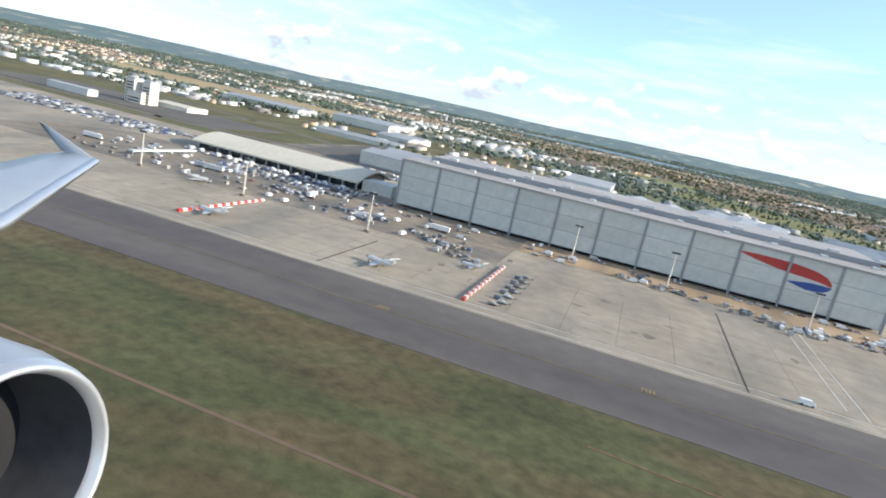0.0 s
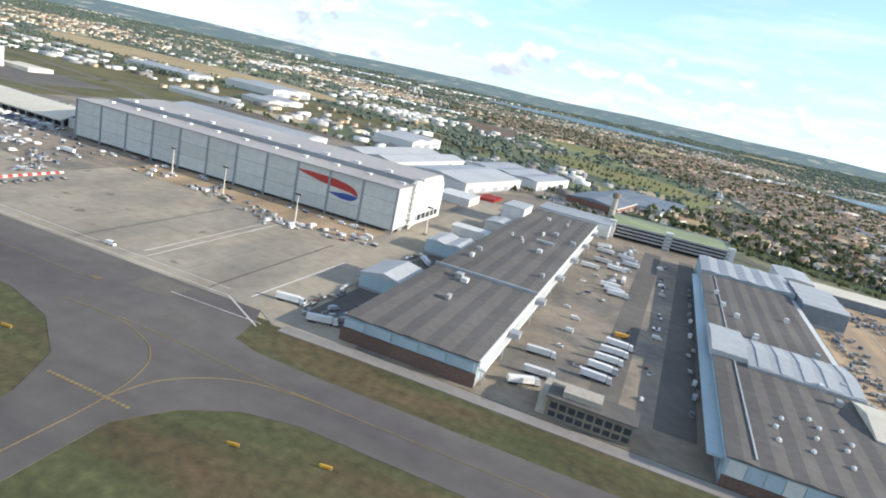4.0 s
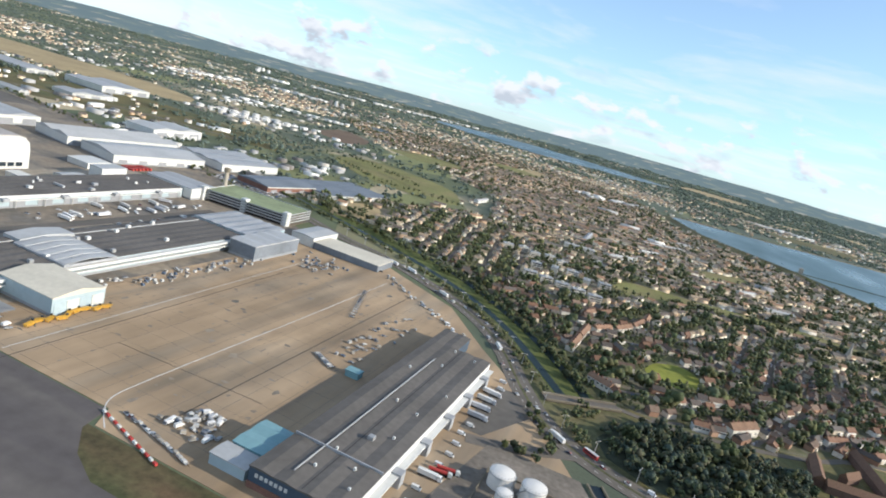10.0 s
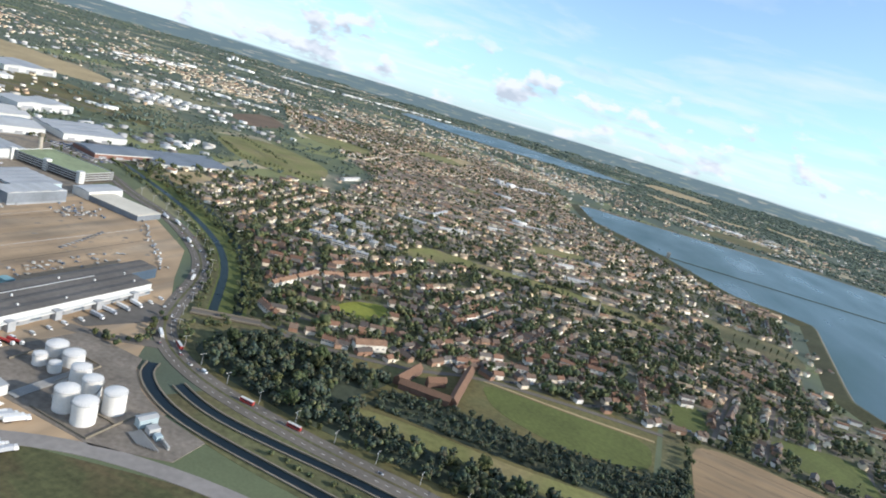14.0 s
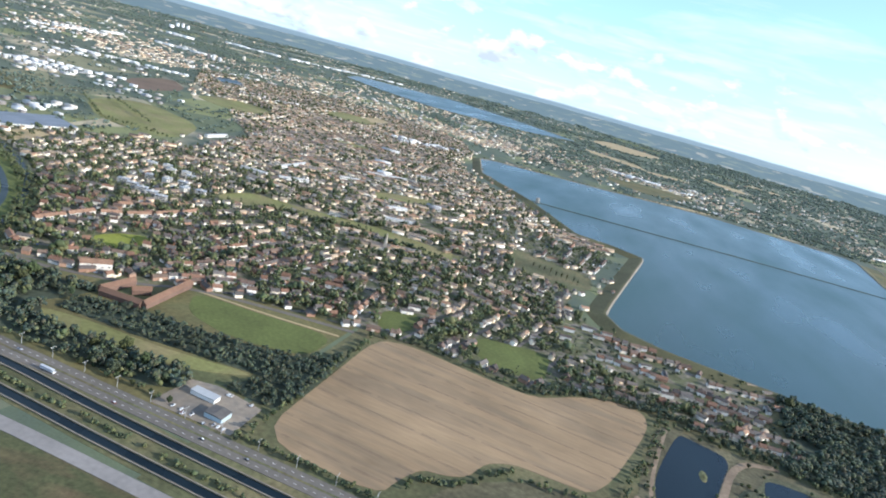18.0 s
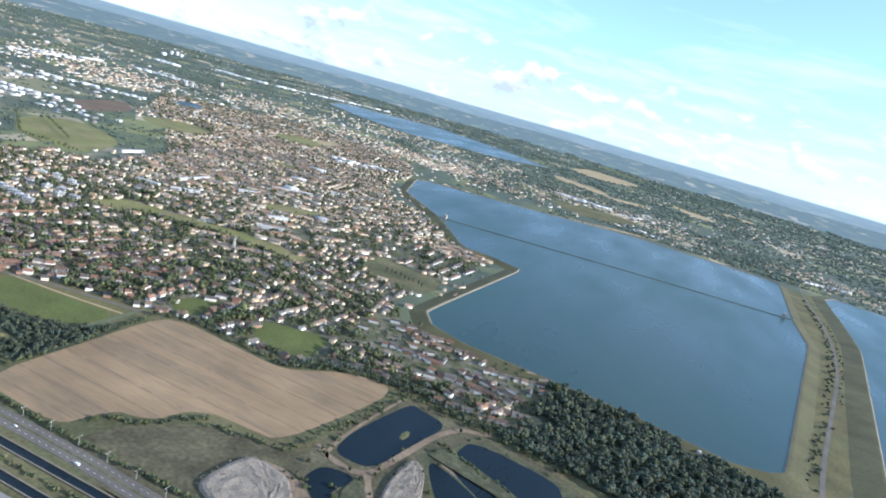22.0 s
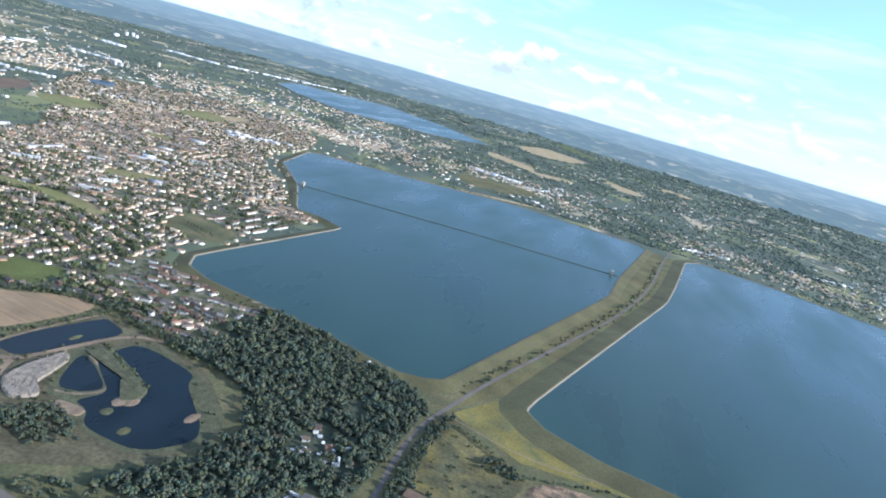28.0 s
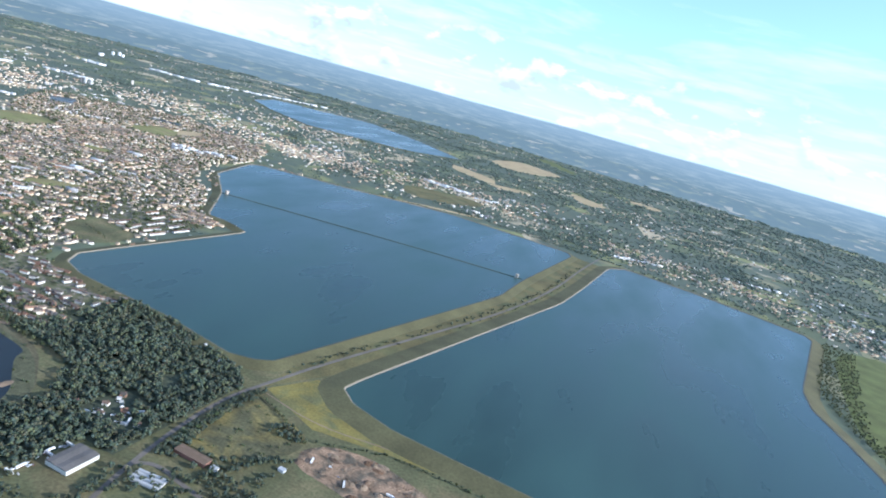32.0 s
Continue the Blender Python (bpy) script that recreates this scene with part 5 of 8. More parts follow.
TS = shed("teal_shed", "narrow teal shed beside the perimeter lane", 173.5, 189.5, 91.5, 98.5, 3.3, "x", 1, 0.8, "teal", "teal")
part("shutter", Build().box(8.0, 8.12, -2, 2, 0, 2.4), M["paleblue"], TS)
fence = thing("wire_compound", "stacked steel racks in a fenced compound", "racks", 181, 107, 0.1)
for k in range(14):
    b = Build()
    for j in range(9):
        b.box(-5 + k * 0.8, -4.92 + k * 0.8, -4.2 + j, -4.1 + j, 0, 0.7)
        b.box(-4.6 + k * 0.8, -4.52 + k * 0.8, -4.2 + j, -4.1 + j, 0, 0.7)
    b.box(-5 + k * 0.8, -4.52 + k * 0.8, -4.2, 3.9, 0.32, 0.4).box(-5 + k * 0.8, -4.52 + k * 0.8, -4.2, 3.9, 0.66, 0.72)
    part("rack", b, M["frame"], fence)

# ---- third cargo shed ----
S3 = shed("apron_cargo_shed", "long dark-roofed cargo shed with white canopy", 272, 293, 95, 187, 4.4, "y", 4, 0.4, "bluewall", "darkroof")
shed("shed_end", "dark-roofed far end of the cargo shed", 272, 281.5, 187.2, 201, 4.2, "y", 2, 0.4, "bluewall", "darkroof")
part("white_wall", Build().box(10.5, 10.7, -45.8, 45.8, 2.0, 4.4), M["white"], S3)
part("loading_canopy", Build().box(10.7, 12.5, -45, 45, 2.5, 2.8), M["white"], S3, "white loading canopy")
part("ridge_light", Build().box(-3.4, -3.15, -42, 32, 4.6, 4.95), M["paleroof"], S3)
part("valley_gutter", Build().box(0.7, 1.3, -45.5, 45.5, 4.4, 4.62), M["joint"], S3)
for k in range(6):
    part("canopy_bay", Build().box(10.7, 13.1, -42 + k * 15.5, -39.6 + k * 15.5, 0, 3.3), M["greyroof"], S3)
for k in range(12):
    part("roller_door", Build().box(10.7, 10.8, -44 + k * 7.6, -40.4 + k * 7.6, 0, 1.9), M["frame"], S3)
for k in range(12):
    x, y = random.uniform(-9, 9), random.uniform(-43, 43)
    part("roof_vent", Build().box(x, x + 0.5, y, y + 0.5, 4.5, 5.3, 0.08), M["white"], S3)
part("roof_plant", Build().box(2, 3.4, -22, -20.5, 4.6, 5.6, 0.1), M["steel"], S3)
part("cross_gutter", Build().box(-10.5, 10.5, -31, -30.7, 4.5, 5.1), M["greyroof"], S3)
part("red_base", Build().box(-10.5, 10.5, -46.2, -46.0, 0, 1.3), M["brick"], S3)
for k in range(7):
    part("sign_bar", Build().box(-9 + k * 1.1, -8.3 + k * 1.1, -46.1, -46.0, 2.6, 3.4), M["white"], S3)
shed("teal_store", "teal lean-to store on the apron", 263.5, 270.8, 101, 112, 2.8, "x", 2, 0.5, "teal", "teal")
shed("white_store", "small white store with teal roof edge", 262.5, 271, 95.5, 100.7, 2.4, "x", 1, 0.4, "paleblue", "paleroof")
shed("apron_hut", "small blue hut on the apron", 262, 266, 150, 153, 1.8, "x", 1, 0.3, "teal", "teal")
FO = shed("fuel_office", "small white two-storey fuel office with roof plant", 316.2, 324.2, 105.8, 110.4, 3.0, "x", 1, 0.1, "white", "paleroof", turn=-6)
for k in range(4):
    part("window", Build().box(-3.2 + k * 1.8, -2.3 + k * 1.8, -2.36, -2.3, 1.5, 2.1), M["glass"], FO)
for k in range(3):
    part("roof_plant", Build().box(-2.6 + k * 1.9, -1.4 + k * 1.9, -0.8, 0.9, 3.1, 3.7), M["greyroof"], FO)
part("stair_screen", Build().box(-4.0, -3.2, -2.2, 2.2, 3.1, 4.2), M["creamroof"], FO)
shed("fuel_store", "low brown-roofed fuel store", 303, 309, 112, 118, 2.0, "x", 1, 0.3, "stone", "darkroof")
PP = thing("pumping_plant", "silver-blue pumping plant with pipes by the canal", "plant", 358, 124, 0.15, -20)
part("hall", Build().box(-3.2, -0.6, -2.4, 2.6, 0, 2.6, 0.1), M["paleblue"], PP)
part("hall_roof", Build().sweep([(-3.4, 2.6), (-1.9, 3.0), (-0.4, 2.6)], "y", -2.6, 2.8), M["paleroof"], PP)
part("pump_room", Build().box(0.6, 3.2, -1.4, 1.6, 0, 1.8, 0.1), M["paleroof"], PP)
part("store", Build().box(4.0, 6.0, -0.8, 1.0, 0, 1.3, 0.1), M["paleblue"], PP)
for k in range(7):
    part("pipe", Build().box(0.2, 10.5 - k * 0.8, -2.4 - k * 0.5, -2.2 - k * 0.5, 0.3, 0.55), M["steel"], PP)
for k in range(4):
    part("vessel", Build().tube([(6.8 + k * 1.1, 0.4, 0, 0.4), (6.8 + k * 1.1, 0.4, 1.1, 0.4), (6.8 + k * 1.1, 0.4, 1.3, 0.1)], 10), M["steel"], PP)
shed("petrol_station", "white-roofed petrol station beside the road", 472, 482, 170.5, 174, 1.7, "x", 1, 0.15, "white", "paleroof")
shed("roadside_shop", "grey-roofed shop on a roadside lot", 484, 491, 163, 168.5, 1.9, "y", 1, 0.5, "paleblue", "darkroof")
sheet("station_lot", [(466, 158), (466, 178), (476, 181), (496, 179), (497, 160)], 0.19, M["yard"], "pale forecourt of a roadside station", "yard")

# sheds behind the hangar and farther industry
for x0, x1, y0, y1, h, wl_, rf in (
        (-110, -30, 238, 280, 5.5, "panel", "greyroof"), (-246, -196, 467, 525, 6.2, "panel", "greyroof"), (-176, -152, 400, 446, 3.2, "panel", "greyroof"),
        (-330, -262, 440, 470, 4, "panel", "greyroof"), (-190, -135, 342, 350, 2.4, "panel", "paleroof"), (-40, -14, 352, 400, 6.0, "white", "paleroof")):
    shed("industrial_shed", "large pale industrial shed beyond the hangars", x0, x1, y0, y1, h, "x", 2, 1.6, wl_, rf, doors=3, group="industrial sheds")


def corner_shed(label, corner, turn, w, length, h, wall, roof, rise, ridges=1):
    """A shed whose sunny long wall runs from the given near corner along the turned y axis."""
    a_ = radians(turn)
    cx_, cy_ = corner[0] - w / 2 * math.cos(a_) - length / 2 * math.sin(a_), corner[1] - w / 2 * math.sin(a_) + length / 2 * math.cos(a_)
    t_ = shed("maintenance_shed", label, cx_ - w / 2, cx_ + w / 2, cy_ - length / 2, cy_ + length / 2, h, "y", ridges, rise, wall, roof, turn=turn, group="maintenance sheds")
    part("eaves_band", Build().box(w / 2, w / 2 + 0.08, -length / 2, length / 2, h * 0.82, h), M["panel"], t_)
    for k_ in range(int(length / 12)):
        part("door", Build().box(w / 2, w / 2 + 0.1, -length / 2 + 3 + k_ * 12, -length / 2 + 8 + k_ * 12, 0, h * 0.5), M["frame"], t_)
    return t_


corner_shed("large white-walled maintenance shed with a pale grey roof", (15, 262), -9, 32, 72, 5.2, "white", "paleroof", 1.8, 2)
corner_shed("broad white-walled maintenance shed with a pale roof", (52, 260), -11, 32, 58, 5.0, "white", "paleroof", 2.0)
corner_shed("wide maintenance shed with three blue-grey roof bays", (70, 325), -12, 44, 46, 5.0, "white", "greyroof", 1.0, 3)
corner_shed("dark blue-roofed works hall with brick end wall", (113, 314), -10, 26, 42, 3.6, "brick", "bluegrey", 1.6)
corner_shed("low grey works shed beside the golf ground", (133, 350), -14, 40, 62, 2.6, "panel", "bluegrey", 0.5, 3)
shed("link_hall", "low white hall between the maintenance sheds", 48, 62, 236, 250, 3.0, "x", 1, 0.4, "white", "white")
rs = thing("red_rack", "red steel racks beside the service yard", "racks", 62, 268, 0.1)
for k in range(6):
    part("rack", Build().box(-4, 4, -8 + k * 2.4, -6.8 + k * 2.4, 0, 1.2), M["red"], rs)

# ---- fuel tanks ----


def fuel_tank(x, y, r, h):
    t = thing("fuel_tank", "white cylindrical fuel tank with a shallow domed roof", "tank", x, y, 0.15, random.uniform(0, 360), "fuel tanks")
    part("shell", Build().tube([(0, 0, 0, r), (0, 0, h * 0.5, r), (0, 0, h, r)], 40), M["tank"], t)
    part("roof", Build().tube([(0, 0, h, r * 1.01), (0, 0, h + r * 0.10, r * 0.7), (0, 0, h + r * 0.17, r * 0.3), (0, 0, h + r * 0.19, 0.05)], 40), M["tank"], t)
    b = Build()
    for i in range(24):
        a = 2 * math.pi * i / 24
        b.box(r * 0.97 * math.cos(a) - 0.04, r * 0.97 * math.cos(a) + 0.04, r * 0.97 * math.sin(a) - 0.04, r * 0.97 * math.sin(a) + 0.04, h, h + 0.5)
    part("roof_rail", b, M["steel"], t)
    b = Build()
    for i in range(int(h / 0.25)):
        a = i * 0.075
        b.box((r + 0.2) * math.cos(a) - 0.2, (r + 0.2) * math.cos(a) + 0.2, (r + 0.2) * math.sin(a) - 0.2, (r + 0.2) * math.sin(a) + 0.2, i * 0.25, i * 0.25 + 0.08)
    part("spiral_stair", b, M["steel"], t)
    part("wind_girder", Build().tube([(0, 0, h - 0.35, r + 0.12), (0, 0, h - 0.2, r + 0.12)], 40), M["steel"], t)


random.seed(9)
for x, y, r, h in ((337.8, 115.6, 2.95, 6.1), (345.2, 114.9, 3.0, 6.1), (346.2, 123.2, 2.9, 6.1), (336.6, 124.4, 2.6, 5.2), (329.4, 126.8, 2.65, 4.8), (320.7, 131.8, 2.9, 3.8), (313.1, 132.4, 3.0, 3.4), (315.5, 125.2, 1.85, 3.4), (321.1, 125.6, 1.75, 2.8)):
    fuel_tank(x, y, r, h)
bund = thing("tank_bund", "low concrete wall and pipes round the tanks", "bund wall", 0, 0, 0.1)
for x0, x1, y0, y1 in ((332, 351.5, 110.3, 110.6), (351.5, 351.8, 110.3, 127), (309, 309.3, 121, 136.5), (309, 326, 136.5, 136.8), (332, 351.5, 119.1, 119.4), (326.2, 326.5, 122, 136.5)):
    part("wall", Build().box(x0, x1, y0, y1, 0, 0.55), M["bankstone"], bund)
for k in range(7):
    part("pipe", Build().box(324 + k * 0.5, 324.2 + k * 0.5, 110, 131, 0.25, 0.5), M["steel"], bund)
sheet("roadside_verge", [(250, 254), (290, 222), (310, 185), (322, 166), (336, 158.5), (345, 156), (338, 180), (334, 207), (318, 226), (300, 250), (262, 284), (240, 290)], 0.045, M["meadow"], "rough dry grass between the road and the rivers", "grass")
band("yard_junction", smooth_line([(300, 146), (312, 150), (322, 158), (330, 162)]), 4.6, 0.155, M["road"], "asphalt side road into the fuel yard", "road")
# asphalt strip; its dark shape also stands in for tree shadows
sheet("shaded_lane", [(297, 150), (303, 150), (312, 172), (306, 184), (298, 182)], 0.14, M["asphalt"], "dark asphalt lane beside the cargo shed", "road")
band("pasture_track", smooth_line([(417, 240), (452, 245), (487, 252.5)]), 1.5, 0.14, M["gold"], "dry tan track along the pasture's edge", "track")
sheet("tank_yard", [(300, 108), (354, 109.5), (372, 118), (372, 129.6), (355, 131.2), (342.5, 136.0), (333.0, 143), (329.4, 149), (306, 148)], 0.17, M["tankyard"], "grey gravelled tank yard", "yard")

# ---- vehicles ----


def vehicle_kind(name, label, category, build):
    """One vehicle at the far ground, to be copied; heading along +x."""
    t = thing(name, label, category, 0, -400, 0.05)
    build(t)
    return t


def wheels(t, xs, half, r):
    b_ = Build()
    for x in xs:
        for s_ in (-half, half):
            b_.wheel(x, s_, r, r, r * 0.55)
    part("running_gear", b_, M["rubber"], t)


def build_car(t):
    part("body", Build().sweep([(-0.85, 0.12), (-0.87, 0.34), (-0.5, 0.38), (0.4, 0.37), (0.86, 0.3), (0.88, 0.12)], "y", -0.34, 0.34), M["car"], t)
    part("roof", Build().sweep([(-0.6, 0.37), (-0.42, 0.58), (0.12, 0.59), (0.42, 0.37)], "y", -0.30, 0.30), M["car"], t)
    part("windscreen", Build().sweep([(0.16, 0.575), (0.19, 0.56), (0.42, 0.39), (0.38, 0.39)], "y", -0.28, 0.28), M["glass"], t)
    for s in (-0.305, 0.305):
        part("side_glass", Build().sweep([(-0.5, 0.41), (-0.4, 0.55), (0.1, 0.56), (0.32, 0.41)], "y", s - 0.005, s + 0.005), M["glass"], t)
    wheels(t, (-0.52, 0.54), 0.3, 0.13)


def build_van(t):
    part("body", Build().sweep([(-1.1, 0.15), (-1.1, 0.85), (-1.04, 0.9), (0.55, 0.9), (0.85, 0.55), (1.1, 0.45), (1.12, 0.15)], "y", -0.4, 0.4), M["lorry"], t)
    part("windscreen", Build().sweep([(0.58, 0.87), (0.62, 0.87), (0.88, 0.56), (0.84, 0.56)], "y", -0.36, 0.36), M["glass"], t)
    wheels(t, (-0.7, 0.72), 0.36, 0.15)


def build_lorry(t):
    part("trailer", Build().box(-3.2, 1.5, -0.5, 0.5, 0.45, 1.55, 0.03), M["lorry"], t)
    part("chassis", Build().box(-3.1, 2.6, -0.35, 0.35, 0.25, 0.45), M["dark"], t)
    part("cab", Build().sweep([(1.65, 0.3), (1.65, 1.35), (1.75, 1.45), (2.4, 1.4), (2.62, 0.9), (2.65, 0.3)], "y", -0.48, 0.48), M["lorry"], t)
    part("windscreen", Build().sweep([(2.42, 1.34), (2.46, 1.34), (2.64, 0.92), (2.6, 0.92)], "y", -0.42, 0.42), M["glass"], t)
    wheels(t, (-2.6, -2.1, -1.6, 1.5, 2.2), 0.42, 0.2)


def build_bus(t):
    part("body", Build().box(-2.3, 2.3, -0.5, 0.5, 0.15, 1.3, 0.06), M["red"], t)
    part("roof", Build().box(-2.25, 2.25, -0.46, 0.46, 1.3, 1.38, 0.04), M["white"], t, "white bus roof")
    for s in (-0.505, 0.505):
        part("window_band", Build().box(-2.1, 2.1, s - 0.01, s + 0.01, 0.65, 1.08), M["glass"], t)
    wheels(t, (-1.5, 1.5), 0.45, 0.2)


def build_tanker(t):
    n = [(0.42 * math.cos(a * math.pi / 6), 0.95 + 0.42 * math.sin(a * math.pi / 6)) for a in range(12)]
    part("barrel", Build().sweep(n, "x", -3.0, 1.3), M["red"], t)
    part("chassis", Build().box(-3.0, 2.4, -0.35, 0.35, 0.3, 0.5), M["dark"], t)
    part("cab", Build().sweep([(1.5, 0.3), (1.5, 1.3), (2.2, 1.3), (2.45, 0.85), (2.45, 0.3)], "y", -0.46, 0.46), M["white"], t)
    wheels(t, (-2.5, -2.0, 1.2, 2.0), 0.42, 0.2)


def build_container(t):
    part("box", Build().prism([(-0.55, -0.4), (0.55, -0.4), (0.55, 0.4), (-0.55, 0.4)], 0.22, 0.85, 0.06), M["crate"], t)
    part("dolly", Build().box(-0.6, 0.6, -0.44, 0.44, 0.1, 0.22).box(-0.4, -0.2, -0.36, 0.36, 0, 0.1).box(0.2, 0.4, -0.36, 0.36, 0, 0.1), M["steel"], t)


def build_flat(t):
    part("bed", Build().box(-1.0, 0.9, -0.4, 0.4, 0.25, 0.36), M["steel"], t)
    part("load", Build().box(-0.8, 0.3, -0.35, 0.35, 0.36, 0.62, 0.03), M["crate"], t)
    part("running_gear", Build().box(0.9, 1.5, -0.04, 0.04, 0.2, 0.28).wheel(-0.6, 0.3, 0.12, 0.12, 0.08).wheel(-0.6, -0.3, 0.12, 0.12, 0.08).wheel(0.6, 0.3, 0.12, 0.12, 0.08).wheel(0.6, -0.3, 0.12, 0.12, 0.08).box(-0.65, 0.65, -0.2, 0.2, 0.1, 0.26), M["dark"], t)


def build_loader(t):
    part("bridge", Build().box(-1.6, 1.6, -0.55, 0.55, 0.8, 1.0), M["yellow"], t)
    part("chassis", Build().box(-1.4, 1.3, -0.45, 0.45, 0.25, 0.5), M["yellow"], t)
    for x in (-1.2, 1.1):
        part("lift_arm", Build().box(x, x + 0.15, -0.4, 0.4, 0.5, 0.8), M["steel"], t)
    part("cab", Build().box(1.1, 1.6, 0.1, 0.55, 1.0, 1.45, 0.05), M["glass"], t)
    wheels(t, (-1.0, 1.0), 0.42, 0.18)


KIND = {
    "car": vehicle_kind("car", "small saloon car on asphalt", "car", build_car),
    "van": vehicle_kind("van", "plain white or grey panel van", "van", build_van),
    "lorry": vehicle_kind("lorry", "articulated lorry with a box trailer", "lorry", build_lorry),
    "bus": vehicle_kind("bus", "red single-deck bus with white roof", "bus", build_bus),
    "tanker": vehicle_kind("fuel_tanker", "red fuel tanker lorry with white cab", "tanker", build_tanker),
    "container": vehicle_kind("cargo_dolly", "air-cargo container on a wheeled dolly", "container", build_container),
    "flat": vehicle_kind("flat_trailer", "low flat steel baggage trailer", "trailer", build_flat),
    "loader": vehicle_kind("cargo_loader", "yellow aircraft cargo loader with raised bridge", "loader", build_loader),
}


def put(kind, x, y, turn=0.0, z=0.12, group=""):
    ob = copy_thing(KIND[kind], pose(x, y, z, 0, 0, turn))
    if group:
        ob["group"] = group
    return ob


random.seed(22)
for row, kinds in ((133, ("flat", "container", "van")), (139, ("container", "flat")), (146, ("van", "car", "lorry")), (153, ("container", "van", "flat")), (158, ("car", "car", "van"))):
    for i in range(20):
        put(random.choice(kinds), -150 + i * 6 + random.uniform(-2, 2), row + random.uniform(-1.4, 1.4), random.choice((0, 90, 180)) + random.uniform(-12, 12), 0.13, "apron ground equipment")
random.seed(21)
# traffic on the perimeter road
total = sum(math.hypot(q[0] - p[0], q[1] - p[1]) for p, q in zip(PERIM, PERIM[1:]))
s = 330.0
while s < total - 5:
    p = way_along(PERIM, s)
    if p and 210 < p[0] < 640:
        near_bend = p[0] < 345
        side = random.choice((-1, 1)) * random.choice((1.4, 2.9))
        a = radians(p[2])
        put(random.choice(("car", "car", "car", "car", "van", "lorry" if near_bend else "car")), p[0] - side * math.sin(a), p[1] + side * math.cos(a), p[2] + (180 if side < 0 else 0), 0.16, "traffic on the perimeter road")
    s += random.uniform(3, 8) if p and p[0] < 345 else random.uniform(14, 42)
for x, y, a in ((366.5, 153.5, 182), (384, 153, 182), (330, 164, 150)):
    put("bus", x, y, a, 0.16)
put("lorry", 431, 149.3, 2, 0.16)
# lorry yard
for i in range(16):
    put(random.choice(("lorry", "lorry", "van", "car")), 118 + random.uniform(-1.4, 2.2), 98 + i * 9.0 + random.uniform(-3, 3), random.choice((0, 180, 0, 25)) + random.uniform(-10, 10), 0.15, "lorries at the loading bays")
for i in range(16):
    put(random.choice(("lorry", "lorry", "van")), 126 + random.uniform(-2.5, 1.5), 170 + i * 4.9 + random.uniform(-2, 2), random.choice((0, 0, 180, 90)) + random.uniform(-12, 12), 0.15, "parked lorries")
for i in range(26):
    put(random.choice(("car", "van", "car")), random.choice((124.5, 137.5, 138.6)) + random.uniform(-0.4, 0.4), random.uniform(106, 240), random.choice((0, 90)) + random.uniform(-4, 4), 0.15, "parked vans and cars")
for i in range(5):
    put("lorry", 129 + i * 0.6, 112 + i * 5.2, random.uniform(-4, 4), 0.15, "parked lorries")
for i in range(14):
    put(random.choice(("flat", "van", "container")), 146 + random.uniform(-0.6, 0.6), 112 + i * 7 + random.uniform(-2, 2), 90 + random.uniform(-8, 8), 0.15)
put("loader", 131, 140, 20, 0.15)
# apron equipment along the great hangar
for cx, cy, n, kinds in ((-14, 152, 9, ("flat", "van")), (4, 152, 16, ("flat", "container", "van")), (14, 150, 14, ("flat", "container")), (28, 147, 12, ("flat", "container")), (40, 145, 18, ("flat", "container", "van")), (52, 147, 14, ("van", "flat", "car")), (58, 152, 10, ("van", "car")), (-40, 134, 22, ("flat", "container", "car")), (-60, 140, 26, ("container", "flat", "van")), (-85, 145, 26, ("container", "car", "flat")), (-110, 150, 24, ("car", "van", "flat")), (-34, 126, 12, ("flat", "container"))):
    for i in range(n):
        put(random.choice(kinds), cx + random.gauss(0, 3.6), cy + random.gauss(0, 2.0), random.choice((0, 90, 180)) + random.uniform(-15, 15), 0.13, "apron ground equipment")
for i in range(40):
    put(random.choice(("car", "van", "car")), random.uniform(-110, 58), random.choice((160.5, 162.5, 164.0)), random.choice((0, 90)), 0.13, "vehicles along the hangar")
for i in range(30):
    put(random.choice(("flat", "container", "car")), 75 + random.uniform(-1.2, 1.2), 98 + i * 1.9, 90 + random.uniform(-8, 8), 0.13, "ground equipment row")
for i in range(12):
    put("flat", -17.5 + (i % 2) * 1.2, 99 + i * 2.2, random.uniform(-5, 5), 0.13, "trailers beside the barrier")
put("van", 30, 96, 0, 0.13)
for i in range(10):
    put(random.choice(("van", "lorry", "car")), random.uniform(78, 86), random.choice((104, 110, 137, 150, 178, 198)) + random.uniform(-3, 3), random.uniform(0, 180), 0.13)
# broad apron: rows of containers and trailers
for i in range(26):
    put("container", 184 + random.uniform(0, 6), 150 + i * 2.6 + random.uniform(-1, 1), random.uniform(-10, 10), 0.13, "cargo containers on the apron")
for i in range(46):
    put(random.choice(("container", "container", "flat")), 190 + random.uniform(0, 12) + i * 0.35, 214 + random.uniform(0, 14) + (i % 8) * 1.9, random.choice((0, 90)) + random.uniform(-8, 8), 0.13, "cargo containers on the apron")
for i in range(30):
    a = i / 30
    put(random.choice(("container", "car", "van", "flat")), 222 + 58 * a + random.uniform(-3, 1), 252 - 42 * a + random.uniform(-3, 1), -40 + random.uniform(-15, 15), 0.13, "vehicles along the apron edge")
for i in range(46):
    put(random.choice(("container", "container", "flat", "van")), 250 + random.uniform(-5, 5) + 0.1 * i, 104 + random.uniform(-5, 5), random.choice((0, 90, 45)) + random.uniform(-15, 15), 0.13, "stacked cargo gear")
for i in range(36):
    put(random.choice(("flat", "container", "flat")), 257 + random.uniform(-5, 5), 150 + random.uniform(0, 58), random.uniform(0, 180), 0.13, "apron ground equipment")
